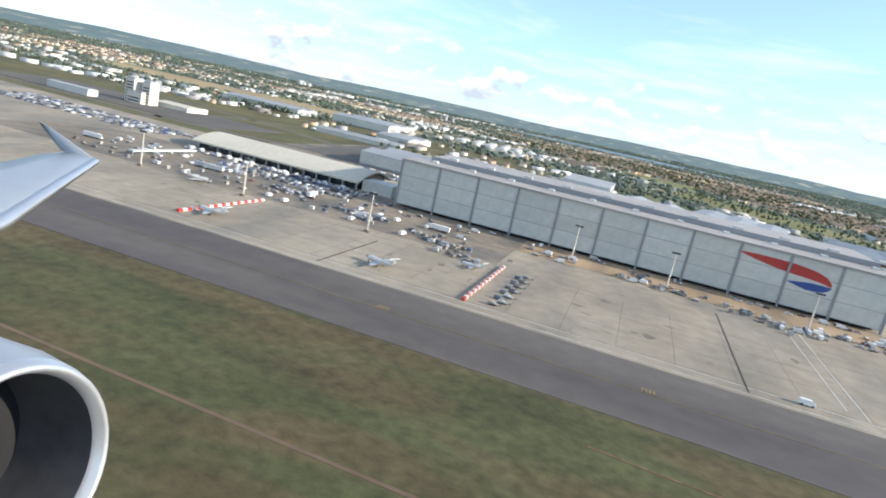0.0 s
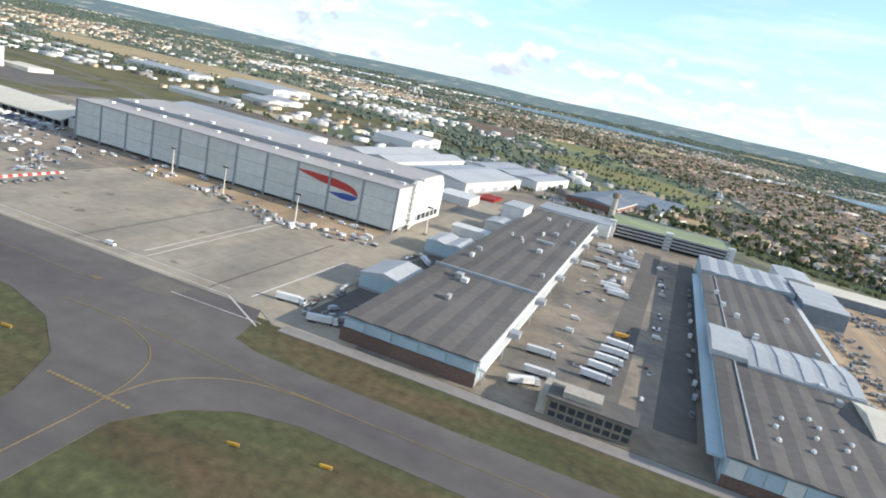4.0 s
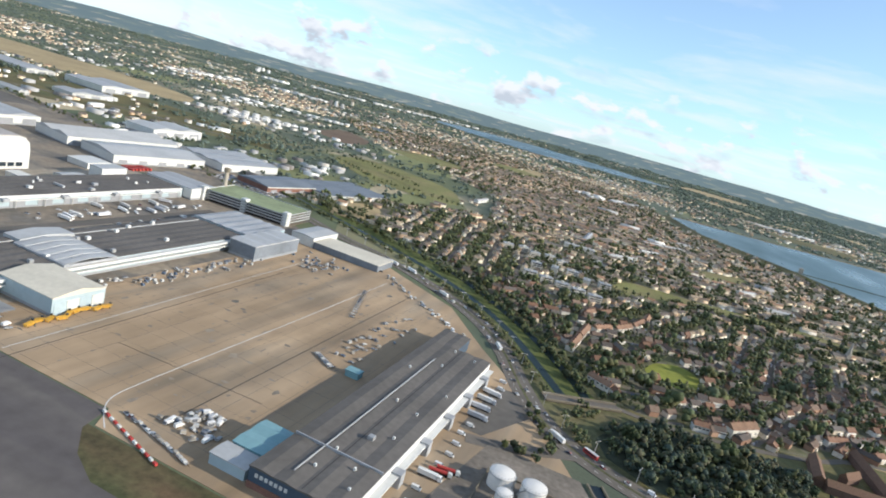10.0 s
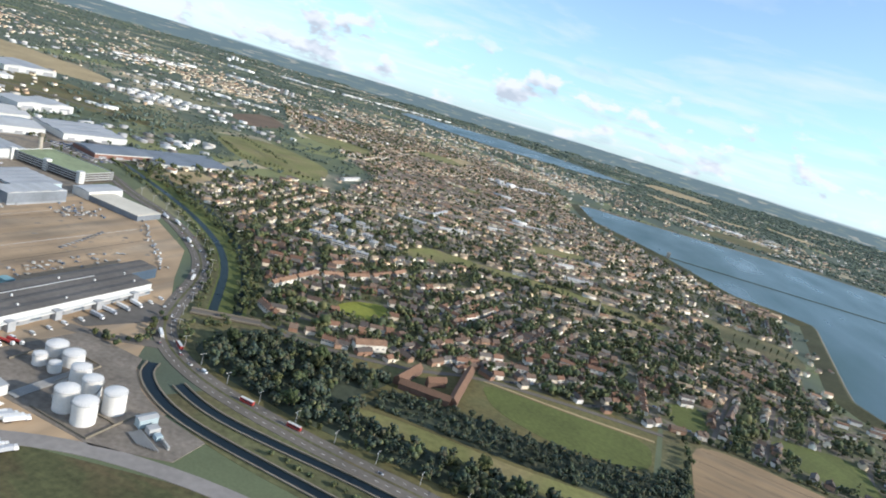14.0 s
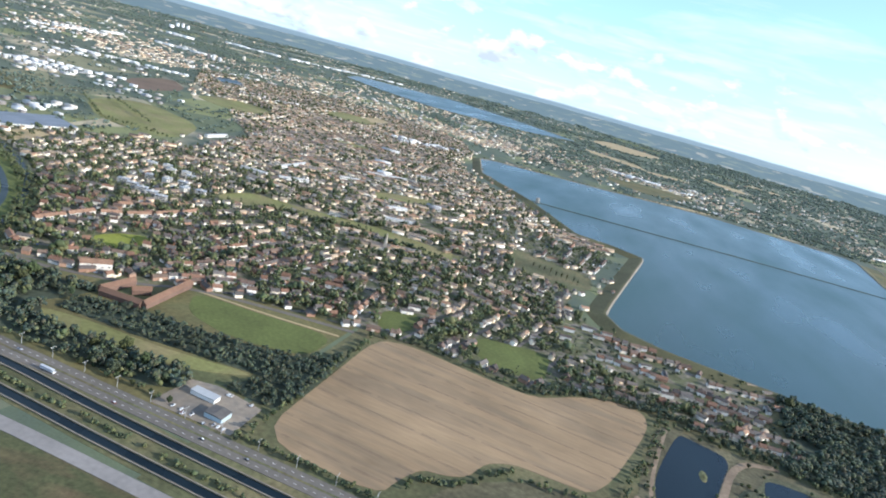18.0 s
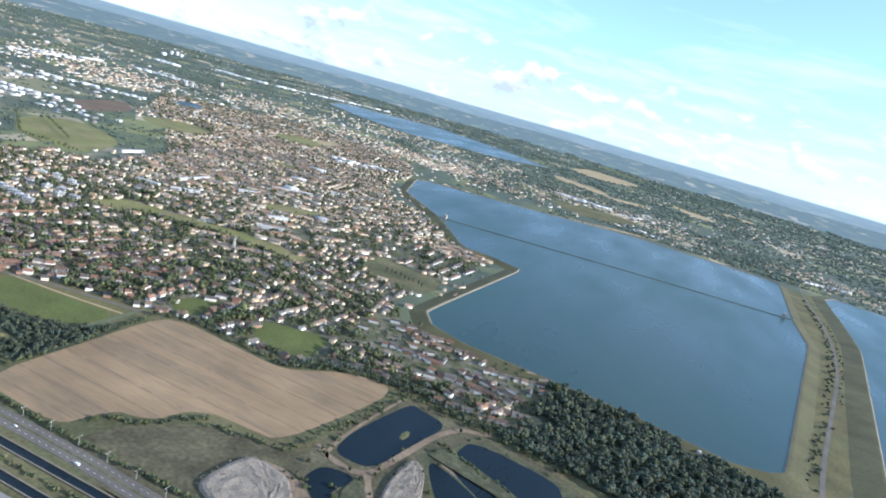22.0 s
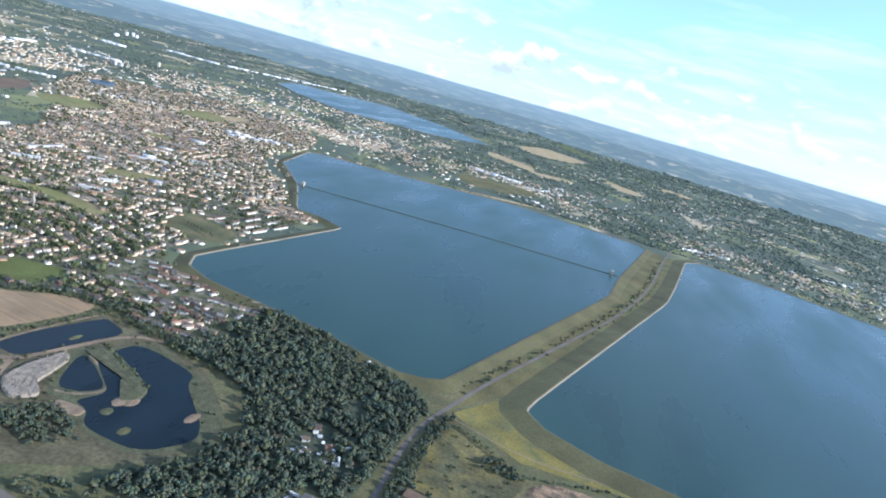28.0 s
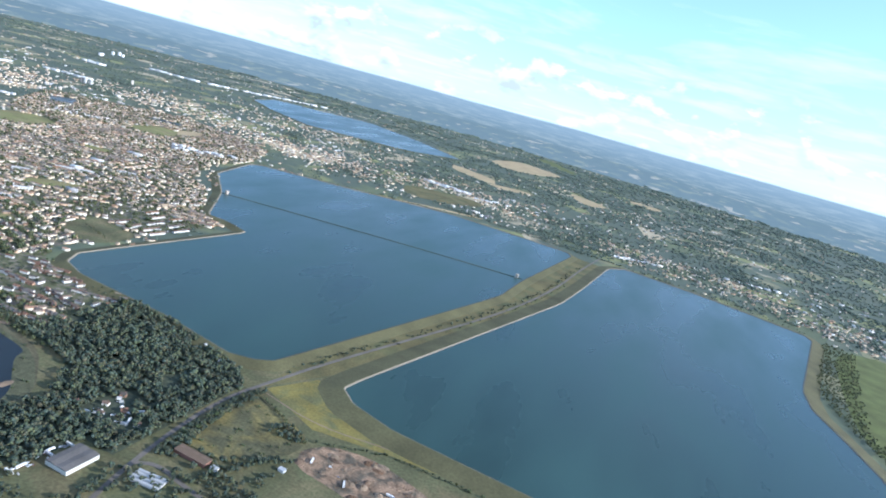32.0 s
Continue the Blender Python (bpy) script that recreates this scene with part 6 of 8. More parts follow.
for i in range(14):
    put(random.choice(("car", "flat")), 240 + i * 1.5, 97 - 0.35 * i + random.uniform(-0.3, 0.3), -15, 0.13, "equipment along the barrier")
for i in range(12):
    put("flat", 232 + i * 0.9, 218 - i * 2.6, 25, 0.13, "line of trailers")
for i in range(8):
    put("flat", 250 + i * 1.0, 155 - i * 0.6, 60, 0.13, "line of trailers")
for i in range(9):
    put("loader", 195.5 + random.uniform(-0.5, 1.5), 108 + i * 2.7, random.uniform(60, 120), 0.13, "yellow loaders by the hangar")
for i in range(16):
    put(random.choice(("van", "car", "flat")), 191 + random.uniform(-3, 4), 92.5 + i * 0.85, random.uniform(60, 120), 0.13, "vehicles by the teal shed")
for i in range(2):
    put("van", 205 + i * 1.5, 90.5 + i, 20, 0.13)
for i in range(44):
    put(random.choice(("container", "container", "flat")), 180 + random.uniform(0, 8) + i * 0.12, 140 + i * 1.45 + random.uniform(-1.5, 1.5), random.choice((0, 90)) + random.uniform(-8, 8), 0.13, "cargo containers beside the shed")
# third shed yard and fuel farm
for i in range(16):
    put(random.choice(("lorry", "van", "van")), 299 + random.uniform(-0.5, 0.8), 100 + i * 5.8, random.uniform(-5, 5), 0.11, "lorries at the white canopy")
for i in range(2):
    put("tanker", 301 + i * 1.2, 126 + i * 2.0, 12, 0.12, "fuel tankers")
for i in range(4):
    put("lorry", 331.5 + i * 1.5, 103.2 + i * 0.5, 62, 0.18, "parked lorries by the fuel yard")
for i in range(5):
    put("lorry", 336 + i * 2.1, 93.2 + i * 0.6, 66, 0.11, "parked lorries by the lane")
for i in range(16):
    put(random.choice(("car", "van")), 310 + random.uniform(0, 24), 103 + random.uniform(-3, 3), random.choice((0, 90)), 0.11)
for i in range(14):
    put("car", 470 + random.uniform(0, 24), 159.5 + random.choice((0, 1.6, 19)), 90 + random.uniform(-5, 5), 0.2, "cars on the forecourt")

# ---- aprons: barriers, masts, small jets, markings ----


def barrier(x, y0, y1):
    t = thing("apron_barrier", "row of red and white plastic barrier blocks", "barrier", x, y0, 0.1, 0, "apron barriers")
    red = Build().prism([(-0.3, -0.6), (0.3, -0.6), (0.3, 0.6), (-0.3, 0.6)], 0, 0.55, 0.08).mesh("red_block", M["red"])
    wh = Build().prism([(-0.3, -0.6), (0.3, -0.6), (0.3, 0.6), (-0.3, 0.6)], 0, 0.55, 0.08).mesh("white_block", M["white"])
    n = int((y1 - y0) / 1.3)
    for i in range(n):
        part("white_block" if i % 2 else "red_block", wh if i % 2 else red, None, t, at=pose(0, i * 1.3, 0))


barrier(-22, 97, 129)
barrier(-81, 99, 128)
for i in range(14):
    bl = thing("red_barrier_block", "low red and white barrier block", "barrier", 236.5 + i * 1.5, 94.4 - i * 0.45, 0.1, -17, "curved barrier line")
    part("block", Build().prism([(-0.55, -0.25), (0.55, -0.25), (0.55, 0.25), (-0.55, 0.25)], 0, 0.5, 0.06), M["red" if i % 2 else "white"], bl)


def mast(x, y, h):
    t = thing("floodlight_mast", "slender pale floodlight mast", "light mast", x, y, 0.1, 0, "apron floodlight masts")
    part("base", Build().box(-0.6, 0.6, -0.6, 0.6, 0, 0.5), M["bankstone"], t)
    part("pole", Build().tube([(0, 0, 0.5, 0.22), (0, 0, h, 0.11)], 8), M["pole"], t)
    part("lamp_frame", Build().box(-1.0, 1.0, -0.12, 0.12, h - 0.5, h - 0.1), M["steel"], t)
    for k in range(4):
        part("floodlight", Build().box(-0.95 + k * 0.5, -0.6 + k * 0.5, -0.3, -0.12, h - 0.55, h - 0.1), M["glass"], t)


for x, y in ((-11, 156), (12, 152), (41, 146), (-53, 125), (-86, 126), (-117, 127), (68, 176)):
    mast(x, y, 9.0)


def street_lamp(x, y, turn):
    t = thing("street_lamp", "grey double-armed street lamp", "street lamp", x, y, 0.15, turn, "street lamps")
    part("pole", Build().tube([(0, 0, 0, 0.12), (0, 0, 4.0, 0.07)], 6), M["steel"], t)
    part("arm", Build().box(-0.9, 0.9, -0.05, 0.05, 3.95, 4.05), M["steel"], t)
    for s in (-0.9, 0.9):
        part("lantern", Build().box(s - 0.2, s + 0.2, -0.1, 0.1, 3.88, 4.02, 0.02), M["pole"], t)


s = 340.0
while True:
    p = way_along(PERIM, s)
    if p is None or p[0] > 640:
        break
    if p[0] > 150:
        street_lamp(p[0] - 4.6 * math.sin(radians(p[2])), p[1] + 4.6 * math.cos(radians(p[2])), p[2] + 90)
    s += 14


def jet(x, y, turn, k):
    t = thing("business_jet", "small white twin-engined business jet", "aeroplane", x, y, 0.1, turn, "parked business jets")
    t.scale = (k, k, k)
    n = 12

    def ringed(sec):
        b = Build()
        rows = [[(u, r * math.cos(2 * math.pi * i / n), zc + r * math.sin(2 * math.pi * i / n)) for i in range(n)] for u, r, zc in sec]
        for a, c in zip(rows, rows[1:]):
            for i in range(n):
                b.face(a[i], a[(i + 1) % n], c[(i + 1) % n], c[i])
        return b
    part("fuselage", ringed([(-3.6, 0.06, 1.2), (-2.6, 0.3, 1.1), (-1.2, 0.48, 1.0), (1.8, 0.5, 1.0), (2.8, 0.38, 0.95), (3.5, 0.05, 0.85)]), M["tank"], t)
    for s in (-1, 1):
        b = Build()
        for z0, z1 in ((0.72, 0.95),):
            b.prism([(0.9, s * 0.4), (-0.9, s * 0.4), (-1.5, s * 3.6), (-1.0, s * 3.6)], z0, z0 + 0.12)
        part("wing", b, M["alu"], t)
        part("engine", ringed([(-2.4, 0.16, 1.35), (-2.2, 0.27, 1.35), (-1.0, 0.28, 1.35), (-0.8, 0.2, 1.35)]), M["tank"], t).location = (0, s * 0.72, 0)
        part("tailplane", Build().prism([(-3.2, 0), (-3.9, 0), (-4.1, s * 1.5), (-3.7, s * 1.5)], 2.45, 2.53), M["tank"], t)
    b = Build()
    b.sweep([(-2.4, 1.3), (-3.6, 1.3), (-4.1, 2.6), (-3.4, 2.6)], "y", -0.07, 0.07)
    part("fin", b, M["tank"], t)
    part("cockpit_glass", ringed([(2.7, 0.41, 0.98), (3.05, 0.3, 0.98)]), M["glass"], t)
    for xx, yy in ((2.5, 0), (-0.6, 0.8), (-0.6, -0.8)):
        part("landing_gear", Build().tube([(xx, yy, 0, 0.1), (xx, yy, 0.8, 0.07)], 6), M["rubber"], t)


jet(-40, 102, 160, 0.95)
jet(-27, 119, 170, 0.75)
jet(-77, 103, 175, 0.95)
jet(-100, 128, 10, 0.9)


def stripe(name, x0, y0, x1, y1, w, material, z=0.135):
    d = math.hypot(x1 - x0, y1 - y0)
    nx, ny = -(y1 - y0) / d * w / 2, (x1 - x0) / d * w / 2
    b = Build()
    b.prism([(x0 - nx, y0 - ny), (x1 - nx, y1 - ny), (x1 + nx, y1 + ny), (x0 + nx, y0 + ny)], z - 0.03, z)
    tagged(new(name, b.mesh(name, M[material])), "painted line on the apron" if material != "joint" else "dark sealed joint across the concrete", "marking", "", "structure")


stripe("edge_line", -400, 93.2, 62, 93.2, 0.16, "line")
stripe("edge_line", -400, 96.5, 60, 96.0, 0.14, "line")
stripe("edge_line", 62, 93.2, 73.5, 86, 0.3, "line")
stripe("apron_joint", 22, 94, 22, 140, 0.24, "joint")
stripe("apron_joint", 57, 93.5, 57, 140, 0.24, "joint")
stripe("stand_line", 36, 99, 36, 142, 0.2, "line")
stripe("stand_line", 38.5, 97, 38.5, 142, 0.2, "line")
stripe("stand_line", 65, 96, 66, 130, 0.3, "line")
stripe("apron_joint", -48, 94, -48, 120, 0.26, "joint")
stripe("apron_line", 202.3, 97, 198.8, 230, 0.2, "line")
stripe("apron_joint", 206, 92, 202.5, 205, 0.2, "joint")
band("apron_line", smooth_line([(241, 90.5), (236, 94.5), (233, 98.5), (232.2, 104), (232.2, 130)]) + [(232.4, 170), (232, 238)], 0.24, 0.136, M["line"], "white painted lead-in line on the apron", "marking")
stripe("apron_joint", 247.3, 104, 245.7, 234, 0.26, "joint")
stripe("apron_joint", 214, 118, 256, 121, 0.16, "joint")
stripe("centre_line", -400, 81, 40, 81, 0.13, "yline")
stripe("centre_line", 90, 72, 230, 72, 0.13, "yline")
for x, y in ((-30, 82), (8, 82), (42, 82), (28, 66)):
    b = Build()
    for k in range(4):
        b.prism([(x - 0.9 + k * 0.5, y - 0.6), (x - 0.65 + k * 0.5, y - 0.6), (x - 0.65 + k * 0.5, y + 0.6), (x - 0.9 + k * 0.5, y + 0.6)], 0.1, 0.13)
    tagged(new("taxiway_marking", b.mesh("taxiway_marking", M["yline"])), "worn yellow painted mark on the taxiway", "marking", "", "structure")
random.seed(3)
for x, y in ((50, 60), (92, 57), (103, 60)):
    sg = thing("taxiway_sign", "small yellow airfield sign on short posts", "sign", x, y, 0.05, 10, "airfield signs")
    part("board", Build().box(-0.8, 0.8, -0.1, 0.1, 0.2, 0.55, 0.03), M["yellow"], sg)
    for s in (-0.6, 0.6):
        part("post", Build().box(s - 0.05, s + 0.05, -0.05, 0.05, 0, 0.2), M["steel"], sg)

b = Build()
for x0, x1, y0, y1, step in ((184, 270, 98, 226, 7.5), (-150, 60, 97, 128, 9.0)):
    for k in range(int((x1 - x0) / step) + 1):
        b.prism([(x0 + k * step - 0.035, y0), (x0 + k * step + 0.035, y0), (x0 + k * step + 0.035, y1), (x0 + k * step - 0.035, y1)], 0.06, 0.108)
    for k in range(int((y1 - y0) / step) + 1):
        b.prism([(x0, y0 + k * step - 0.035), (x1, y0 + k * step - 0.035), (x1, y0 + k * step + 0.035), (x0, y0 + k * step + 0.035)], 0.06, 0.107)
tagged(new("slab_joint", b.mesh("slab_joint", M["asphalt"])), "thin dark joints between the apron slabs", "marking", "", "stuff")
rs_ = np.random.RandomState(41)
b = Build()
for k in range(210):
    x, y = (rs_.uniform(186, 262), rs_.uniform(100, 224)) if k < 140 else (rs_.uniform(-140, 58), rs_.uniform(98, 146))
    w_, d_, ph = rs_.choice([0.25, 0.4, 0.7, 1.1]), rs_.choice([0.3, 0.6, 1.4]), rs_.uniform(0, 6)
    b.face(*[(x + w_ * math.cos(i * 0.7) * (1 + 0.3 * math.sin(3 * i + ph)), y + d_ * math.sin(i * 0.7) * (1 + 0.3 * math.sin(2 * i + ph)), 0.112) for i in range(9)])
tagged(new("oil_stain", b.mesh("oil_stain", M["yard"])), "small dark oil and rubber stains on the concrete", "marking", "", "stuff")

# taxiway lines, bare soil, tower blocks beyond the apron
for nm, ln, wd in (("taxi_curve", [(45.7, 72.4), (56.6, 73), (64.7, 70.6), (69, 67.8), (71.8, 63.5), (73.9, 56.3), (74.4, 40)], 0.15), ("taxi_curve", [(73.8, 56.3), (74.8, 62.5), (79.1, 67.5), (84.5, 70.7), (92.9, 71.7)], 0.15), ("taxi_line", [(56.6, 73.2), (69.6, 72.9), (84.8, 71.6), (100, 72)], 0.16)):
    band(nm, smooth_line(ln), wd, 0.13, M["yline"], "thin worn yellow taxiway line", "marking")
for k in range(18):
    stripe("holding_mark", 63.8 + k * 0.78, 55.5, 64.3 + k * 0.78, 55.5, 0.5, "yline", 0.14)
stripe("edge_line", 54.5, 86.8, 73.6, 87.4, 0.16, "line")
band("bare_soil", smooth_line([(2, 61.2), (9.4, 60.4), (16.8, 60.1), (23.6, 60.2), (32.5, 59.9), (38.2, 60.1), (46, 60.6)]), 0.34, 0.075, M["soil"], "thin trail of bare orange soil in the grass", "soil")
sheet("pavement_patch", [(47, 84), (56, 84), (56, 90.5), (47, 90.5)], 0.1, M["road"], "pale patch of newer pavement", "pavement")
sheet("pavement_patch", [(61, 78), (66, 78), (66, 80.5), (61, 80.5)], 0.1, M["asphalt"], "dark patch of newer asphalt", "pavement")
wk = thing("covered_walkway", "long white covered walkway on the apron", "walkway", -128.5, 148, 0.13, 0)
part("canopy", Build().box(-0.8, 0.8, -12.5, 12.5, 1.2, 1.6), M["white"], wk)
for k in range(7):
    part("post", Build().box(-0.1, 0.1, -12 + k * 4, -11.8 + k * 4, 0, 1.2), M["steel"], wk)
for k, (x, y, w, d, h) in enumerate(((-248, 260, 2.6, 3.4, 11.5), (-240, 262, 2.4, 3.2, 11.0), (-244, 258, 4.5, 2.4, 5.5))):
    tw = thing("concrete_tower_block", "pale concrete tower block beyond the terminal", "tower block", x, y, 0.1, 0, "tower blocks")
    part("wall", Build().box(-w, w, -d, d, 0, h), M["flatwall"], tw)
    part("roof", Build().box(-w + 0.3, w - 0.3, -d + 0.3, d - 0.3, h, h + 0.6), M["greyroof"], tw)
    for j in range(int(h / 1.4) - 1):
        part("window_band", Build().box(-w * 0.8, w * 0.8, -d - 0.04, -d, 0.9 + j * 1.4, 1.5 + j * 1.4), M["glass"], tw)
shed("white_shed", "long white shed beyond the terminal", -277, -252, 236, 242, 3.0, "x", 1, 0.6, "white", "paleroof")
shed("works_shed", "low pale works shed beyond the terminal", -246, -222, 268, 284, 2.2, "x", 2, 0.6, "flatwall", "creamroof")
for i in range(64):
    put(random.choice(("car", "car", "van")), -138 + (i % 32) * 2.05 + random.uniform(-0.3, 0.3), 168.4 + (i // 32) * 2.4 + random.uniform(-0.3, 0.3), 90 + random.uniform(-6, 6), 0.13, "vehicles in front of the terminal")
put("lorry", 81, 95.6, 20, 0.13)
put("lorry", 71.6, 99.4, 10, 0.13)
for i in range(14):
    put(random.choice(("container", "flat")), 81.3 + random.uniform(-2.4, 2.4), 100.4 + random.uniform(-1.6, 1.6), random.uniform(0, 180), 0.13, "gear by the small shed")

# ---- village: landmarks ----
church = thing("church", "stone village church with a tall slender spire", "church", 440, 394, 0.1, 20)
part("nave", Build().box(-5, 3, -1.8, 1.8, 0, 2.6), M["stone"], church)
part("roof", Build().sweep([(-2.0, 2.5), (0, 4.2), (2.0, 2.5)], "x", -5.1, 3.1), M["hroofs"], church)
part("tower", Build().box(3, 5.4, -1.2, 1.2, 0, 5.0), M["stone"], church)
part("spire", Build().tube([(4.2, 0, 5.0, 1.35), (4.2, 0, 12.5, 0.05)], 8), M["stone"], church)
court = thing("courtyard_building", "red-brick school with tiled roofs round a courtyard", "school", 0, 0, 0.1)
for a, c, wdt in (((393.5, 205), (395, 222), 3.4), ((395, 204), (414, 207), 3.0), ((415, 207), (411, 240), 3.4), ((402, 214), (407, 220), 2.6)):
    L_ = math.hypot(c[0] - a[0], c[1] - a[1])
    m_ = pose(a[0], a[1], 0, 0, 0, math.degrees(math.atan2(c[1] - a[1], c[0] - a[0])))
    part("wing", Build().box(0, L_, -wdt / 2, wdt / 2, 0, 2.4), M["brownbrick"], court, at=m_)
    part("roof", Build().sweep([(-wdt / 2 - 0.2, 2.3), (0, 4.0), (wdt / 2 + 0.2, 2.3)], "x", -0.3, L_ + 0.3), M["redroof"], court, at=m_)
KEEP_OUT.append([(388, 200), (420, 202), (416, 246), (388, 228)])
KEEP_OUT.append([(575, 345), (640, 326), (700, 330), (705, 386), (600, 392), (575, 392)])



def terrace_row(name, label, a, c, depth, h, rise, wall, roof, units):
    """A row of joined houses between two points."""
    d = math.hypot(c[0] - a[0], c[1] - a[1])
    t = thing(name, label, "terrace", (a[0] + c[0]) / 2, (a[1] + c[1]) / 2, 0.08, math.degrees(math.atan2(c[1] - a[1], c[0] - a[0])))
    part("wall", Build().box(-d / 2, d / 2, -depth / 2, depth / 2, 0, h), M[wall], t)
    r_ = part("roof", Build().sweep([(-depth / 2 - 0.2, h - 0.15), (0, h + rise), (depth / 2 + 0.2, h - 0.15)], "x", -d / 2 - 0.15, d / 2 + 0.15), M[roof], t)
    for k in range(units):
        u = -d / 2 + (k + 0.5) * d / units
        part("chimney", Build().box(u - 0.2, u + 0.2, -0.25, 0.25, h + rise * 0.5, h + rise + 0.5), M["brick"], r_)
        for z in (1.25,):
            if z + 0.5 < h:
                part("window", Build().box(u - 0.45, u + 0.45, -depth / 2 - 0.03, -depth / 2, z, z + 0.5), M["glass"], t)
    nx, ny = -(c[1] - a[1]) / d * (depth / 2 + 1.6), (c[0] - a[0]) / d * (depth / 2 + 1.6)
    KEEP_OUT.append([(a[0] + nx, a[1] + ny), (c[0] + nx, c[1] + ny), (c[0] - nx, c[1] - ny), (a[0] - nx, a[1] - ny)])


for a, c in (((311, 240), (312, 257)), ((312, 259), (313, 275)), ((316, 277), (322, 286)), ((324, 288), (330, 300)), ((331, 303), (335, 318)), ((336, 320), (337, 332)), ((309, 296), (312, 304)), ((315, 306), (319, 313)), ((322, 218), (330, 214))):
    terrace_row("terrace", "cream-walled terrace with an orange tiled roof", a, c, 3.2, 2.3, 1.3, "flatwall", "orangeroof", 5)
for a, c in (((403, 244), (411, 250.5)), ((412, 251.5), (420, 258.5)), ((357, 211), (362, 212.6)), ((363, 213), (367, 214.6)), ((424, 262), (430, 265)), ((494, 345), (503, 348)), ((507, 423), (515, 421)), ((506, 417), (514, 415)), ((382, 262), (389, 268)), ((430, 312), (440, 318)), ((452, 300), (461, 303)), ((400, 330), (410, 335))):
    terrace_row("terrace", "white-fronted terrace with a dark tiled roof", a, c, 2.8, 2.3, 1.2, "white", "hroofs", 4)
for a, c in (((535, 523), (535, 544)), ((553, 525), (552, 542)), ((566, 531), (568, 556)), ((536, 569), (536, 594)), ((580, 528), (582, 548)), ((552, 552), (553, 576)), ((568, 566), (570, 590)), ((520, 580), (520, 600)), ((551, 586), (552, 606)), ((583, 560), (585, 584))):
    terrace_row("terrace", "long white-fronted terrace among trees by the bank", a, c, 2.6, 2.1, 1.1, "white", "hroofs", 5)
terrace_row("school_hall", "long cream school hall with an orange roof", (368, 217), (377, 227), 4.4, 3.2, 1.6, "flatwall", "orangeroof", 5)
for i in range(6):
    terrace_row("semi_detached_house", "orange-roofed pair of houses in a close row", (476.6 + 0.8 * i, 322 - i * 8.4), (477.3 + 0.8 * i, 317 - i * 8.4), 3.2, 2.0, 1.4, "hwall", "orangeroof", 2)
for a, c in (((320, 556), (327, 563)), ((328, 563), (334, 570)), ((319, 616), (336, 631)), ((338, 633), (355, 648)), ((277, 516), (276, 562)), ((174, 537), (175, 568)), ((268, 470), (290, 476)), ((350, 690), (372, 704)), ((410, 470), (430, 480)), ((300, 480), (318, 500)), ((395, 505), (408, 520))):
    terrace_row("long_block", "long low pale block among the houses", a, c, 4.0, 2.6, 0.7, "white", "paleroof", 6)


def flats(x, y, turn, w, d, h):
    t = thing("block_of_flats", "pale rendered block of flats with a flat roof", "flats", x, y, 0.08, turn, "blocks of flats")
    part("wall", Build().box(-w, w, -d, d, 0, h), M["flatwall"], t)
    part("roof", Build().box(-w - 0.15, w + 0.15, -d - 0.15, d + 0.15, h, h + 0.25), M["greyroof"], t)
    part("stair_head", Build().box(-0.8, 0.8, -0.7, 0.7, h + 0.25, h + 1.0), M["flatwall"], t)
    for z in (0.5, 1.6, 2.7):
        if z + 0.6 < h:
            part("window_band", Build().box(-w * 0.85, w * 0.85, -d - 0.04, -d, z, z + 0.5), M["glass"], t)
            part("window_band", Build().box(w, w + 0.04, -d * 0.8, d * 0.8, z, z + 0.5), M["glass"], t)
    KEEP_OUT.append([(x - 5, y - 5), (x + 5, y - 5), (x + 5, y + 5), (x - 5, y + 5)])


for k in range(5):
    flats(272 + k * 9.2, 336.5 - k * 1.3, 24 + (k % 2) * 8, 3.6, 2.0, 3.4)
    flats(270 + k * 10.0, 363 + (k % 3) * 5, 20 + (k % 2) * 75, 3.4, 2.0, 3.4)
    flats(244 + k * 9.0, 392 + (k % 2) * 6, 28, 3.2, 1.9, 3.2)

# ---- houses ----
WOODS = {
    "roadside_wood": [(330, 176), (338, 198), (362, 199), (392, 206), (389, 190), (386, 183), (399, 173), (428, 175), (462, 181), (470, 172), (455, 163), (415, 160), (380, 158), (346, 161), (334, 167)],
    "meadow_wood": [(396, 200), (418, 206), (455, 212), (487, 222), (500, 240), (502, 200), (498, 182), (476, 182), (484, 198), (430, 188), (392, 184)],
    "pit_wood": [(700, 318), (703, 392), (761, 387), (838, 367), (852, 350), (853, 300), (853, 240), (832, 240), (828, 205), (760, 180), (780, 225), (782, 255), (757, 288), (731, 295), (690, 298)],
}


def spread_points(poly, step, jitter, rnd):
    xs, ys = [p[0] for p in poly], [p[1] for p in poly]
    y = min(ys)
    while y < max(ys):
        x = min(xs)
        while x < max(xs):
            q = (x + rnd.uniform(-jitter, jitter), y + rnd.uniform(-jitter, jitter))
            if inside(*q, poly):
                yield q
            x += step
        y += step


rnd = random.Random(4)
BLOCKS = [(rnd.uniform(-280, 720), rnd.uniform(220, 1280), rnd.choice((8, 20, -12, 30, 65, 100, 45, 0, 80)), rnd.choice((3.9, 5.4, 5.8, 6.4, 7.0)), rnd.choice((14.0, 16.0, 18.0, 21.0))) for _ in range(170)]
avoid = KEEP_OUT + list(WOODS.values()) + [RES1]


def town_site(x, y):
    return inside(x, y, TOWN) and not any(inside(x, y, k) for k in avoid) and gap(x, y, PERIM) > 8 and gap(x, y, RIVER2) > 6


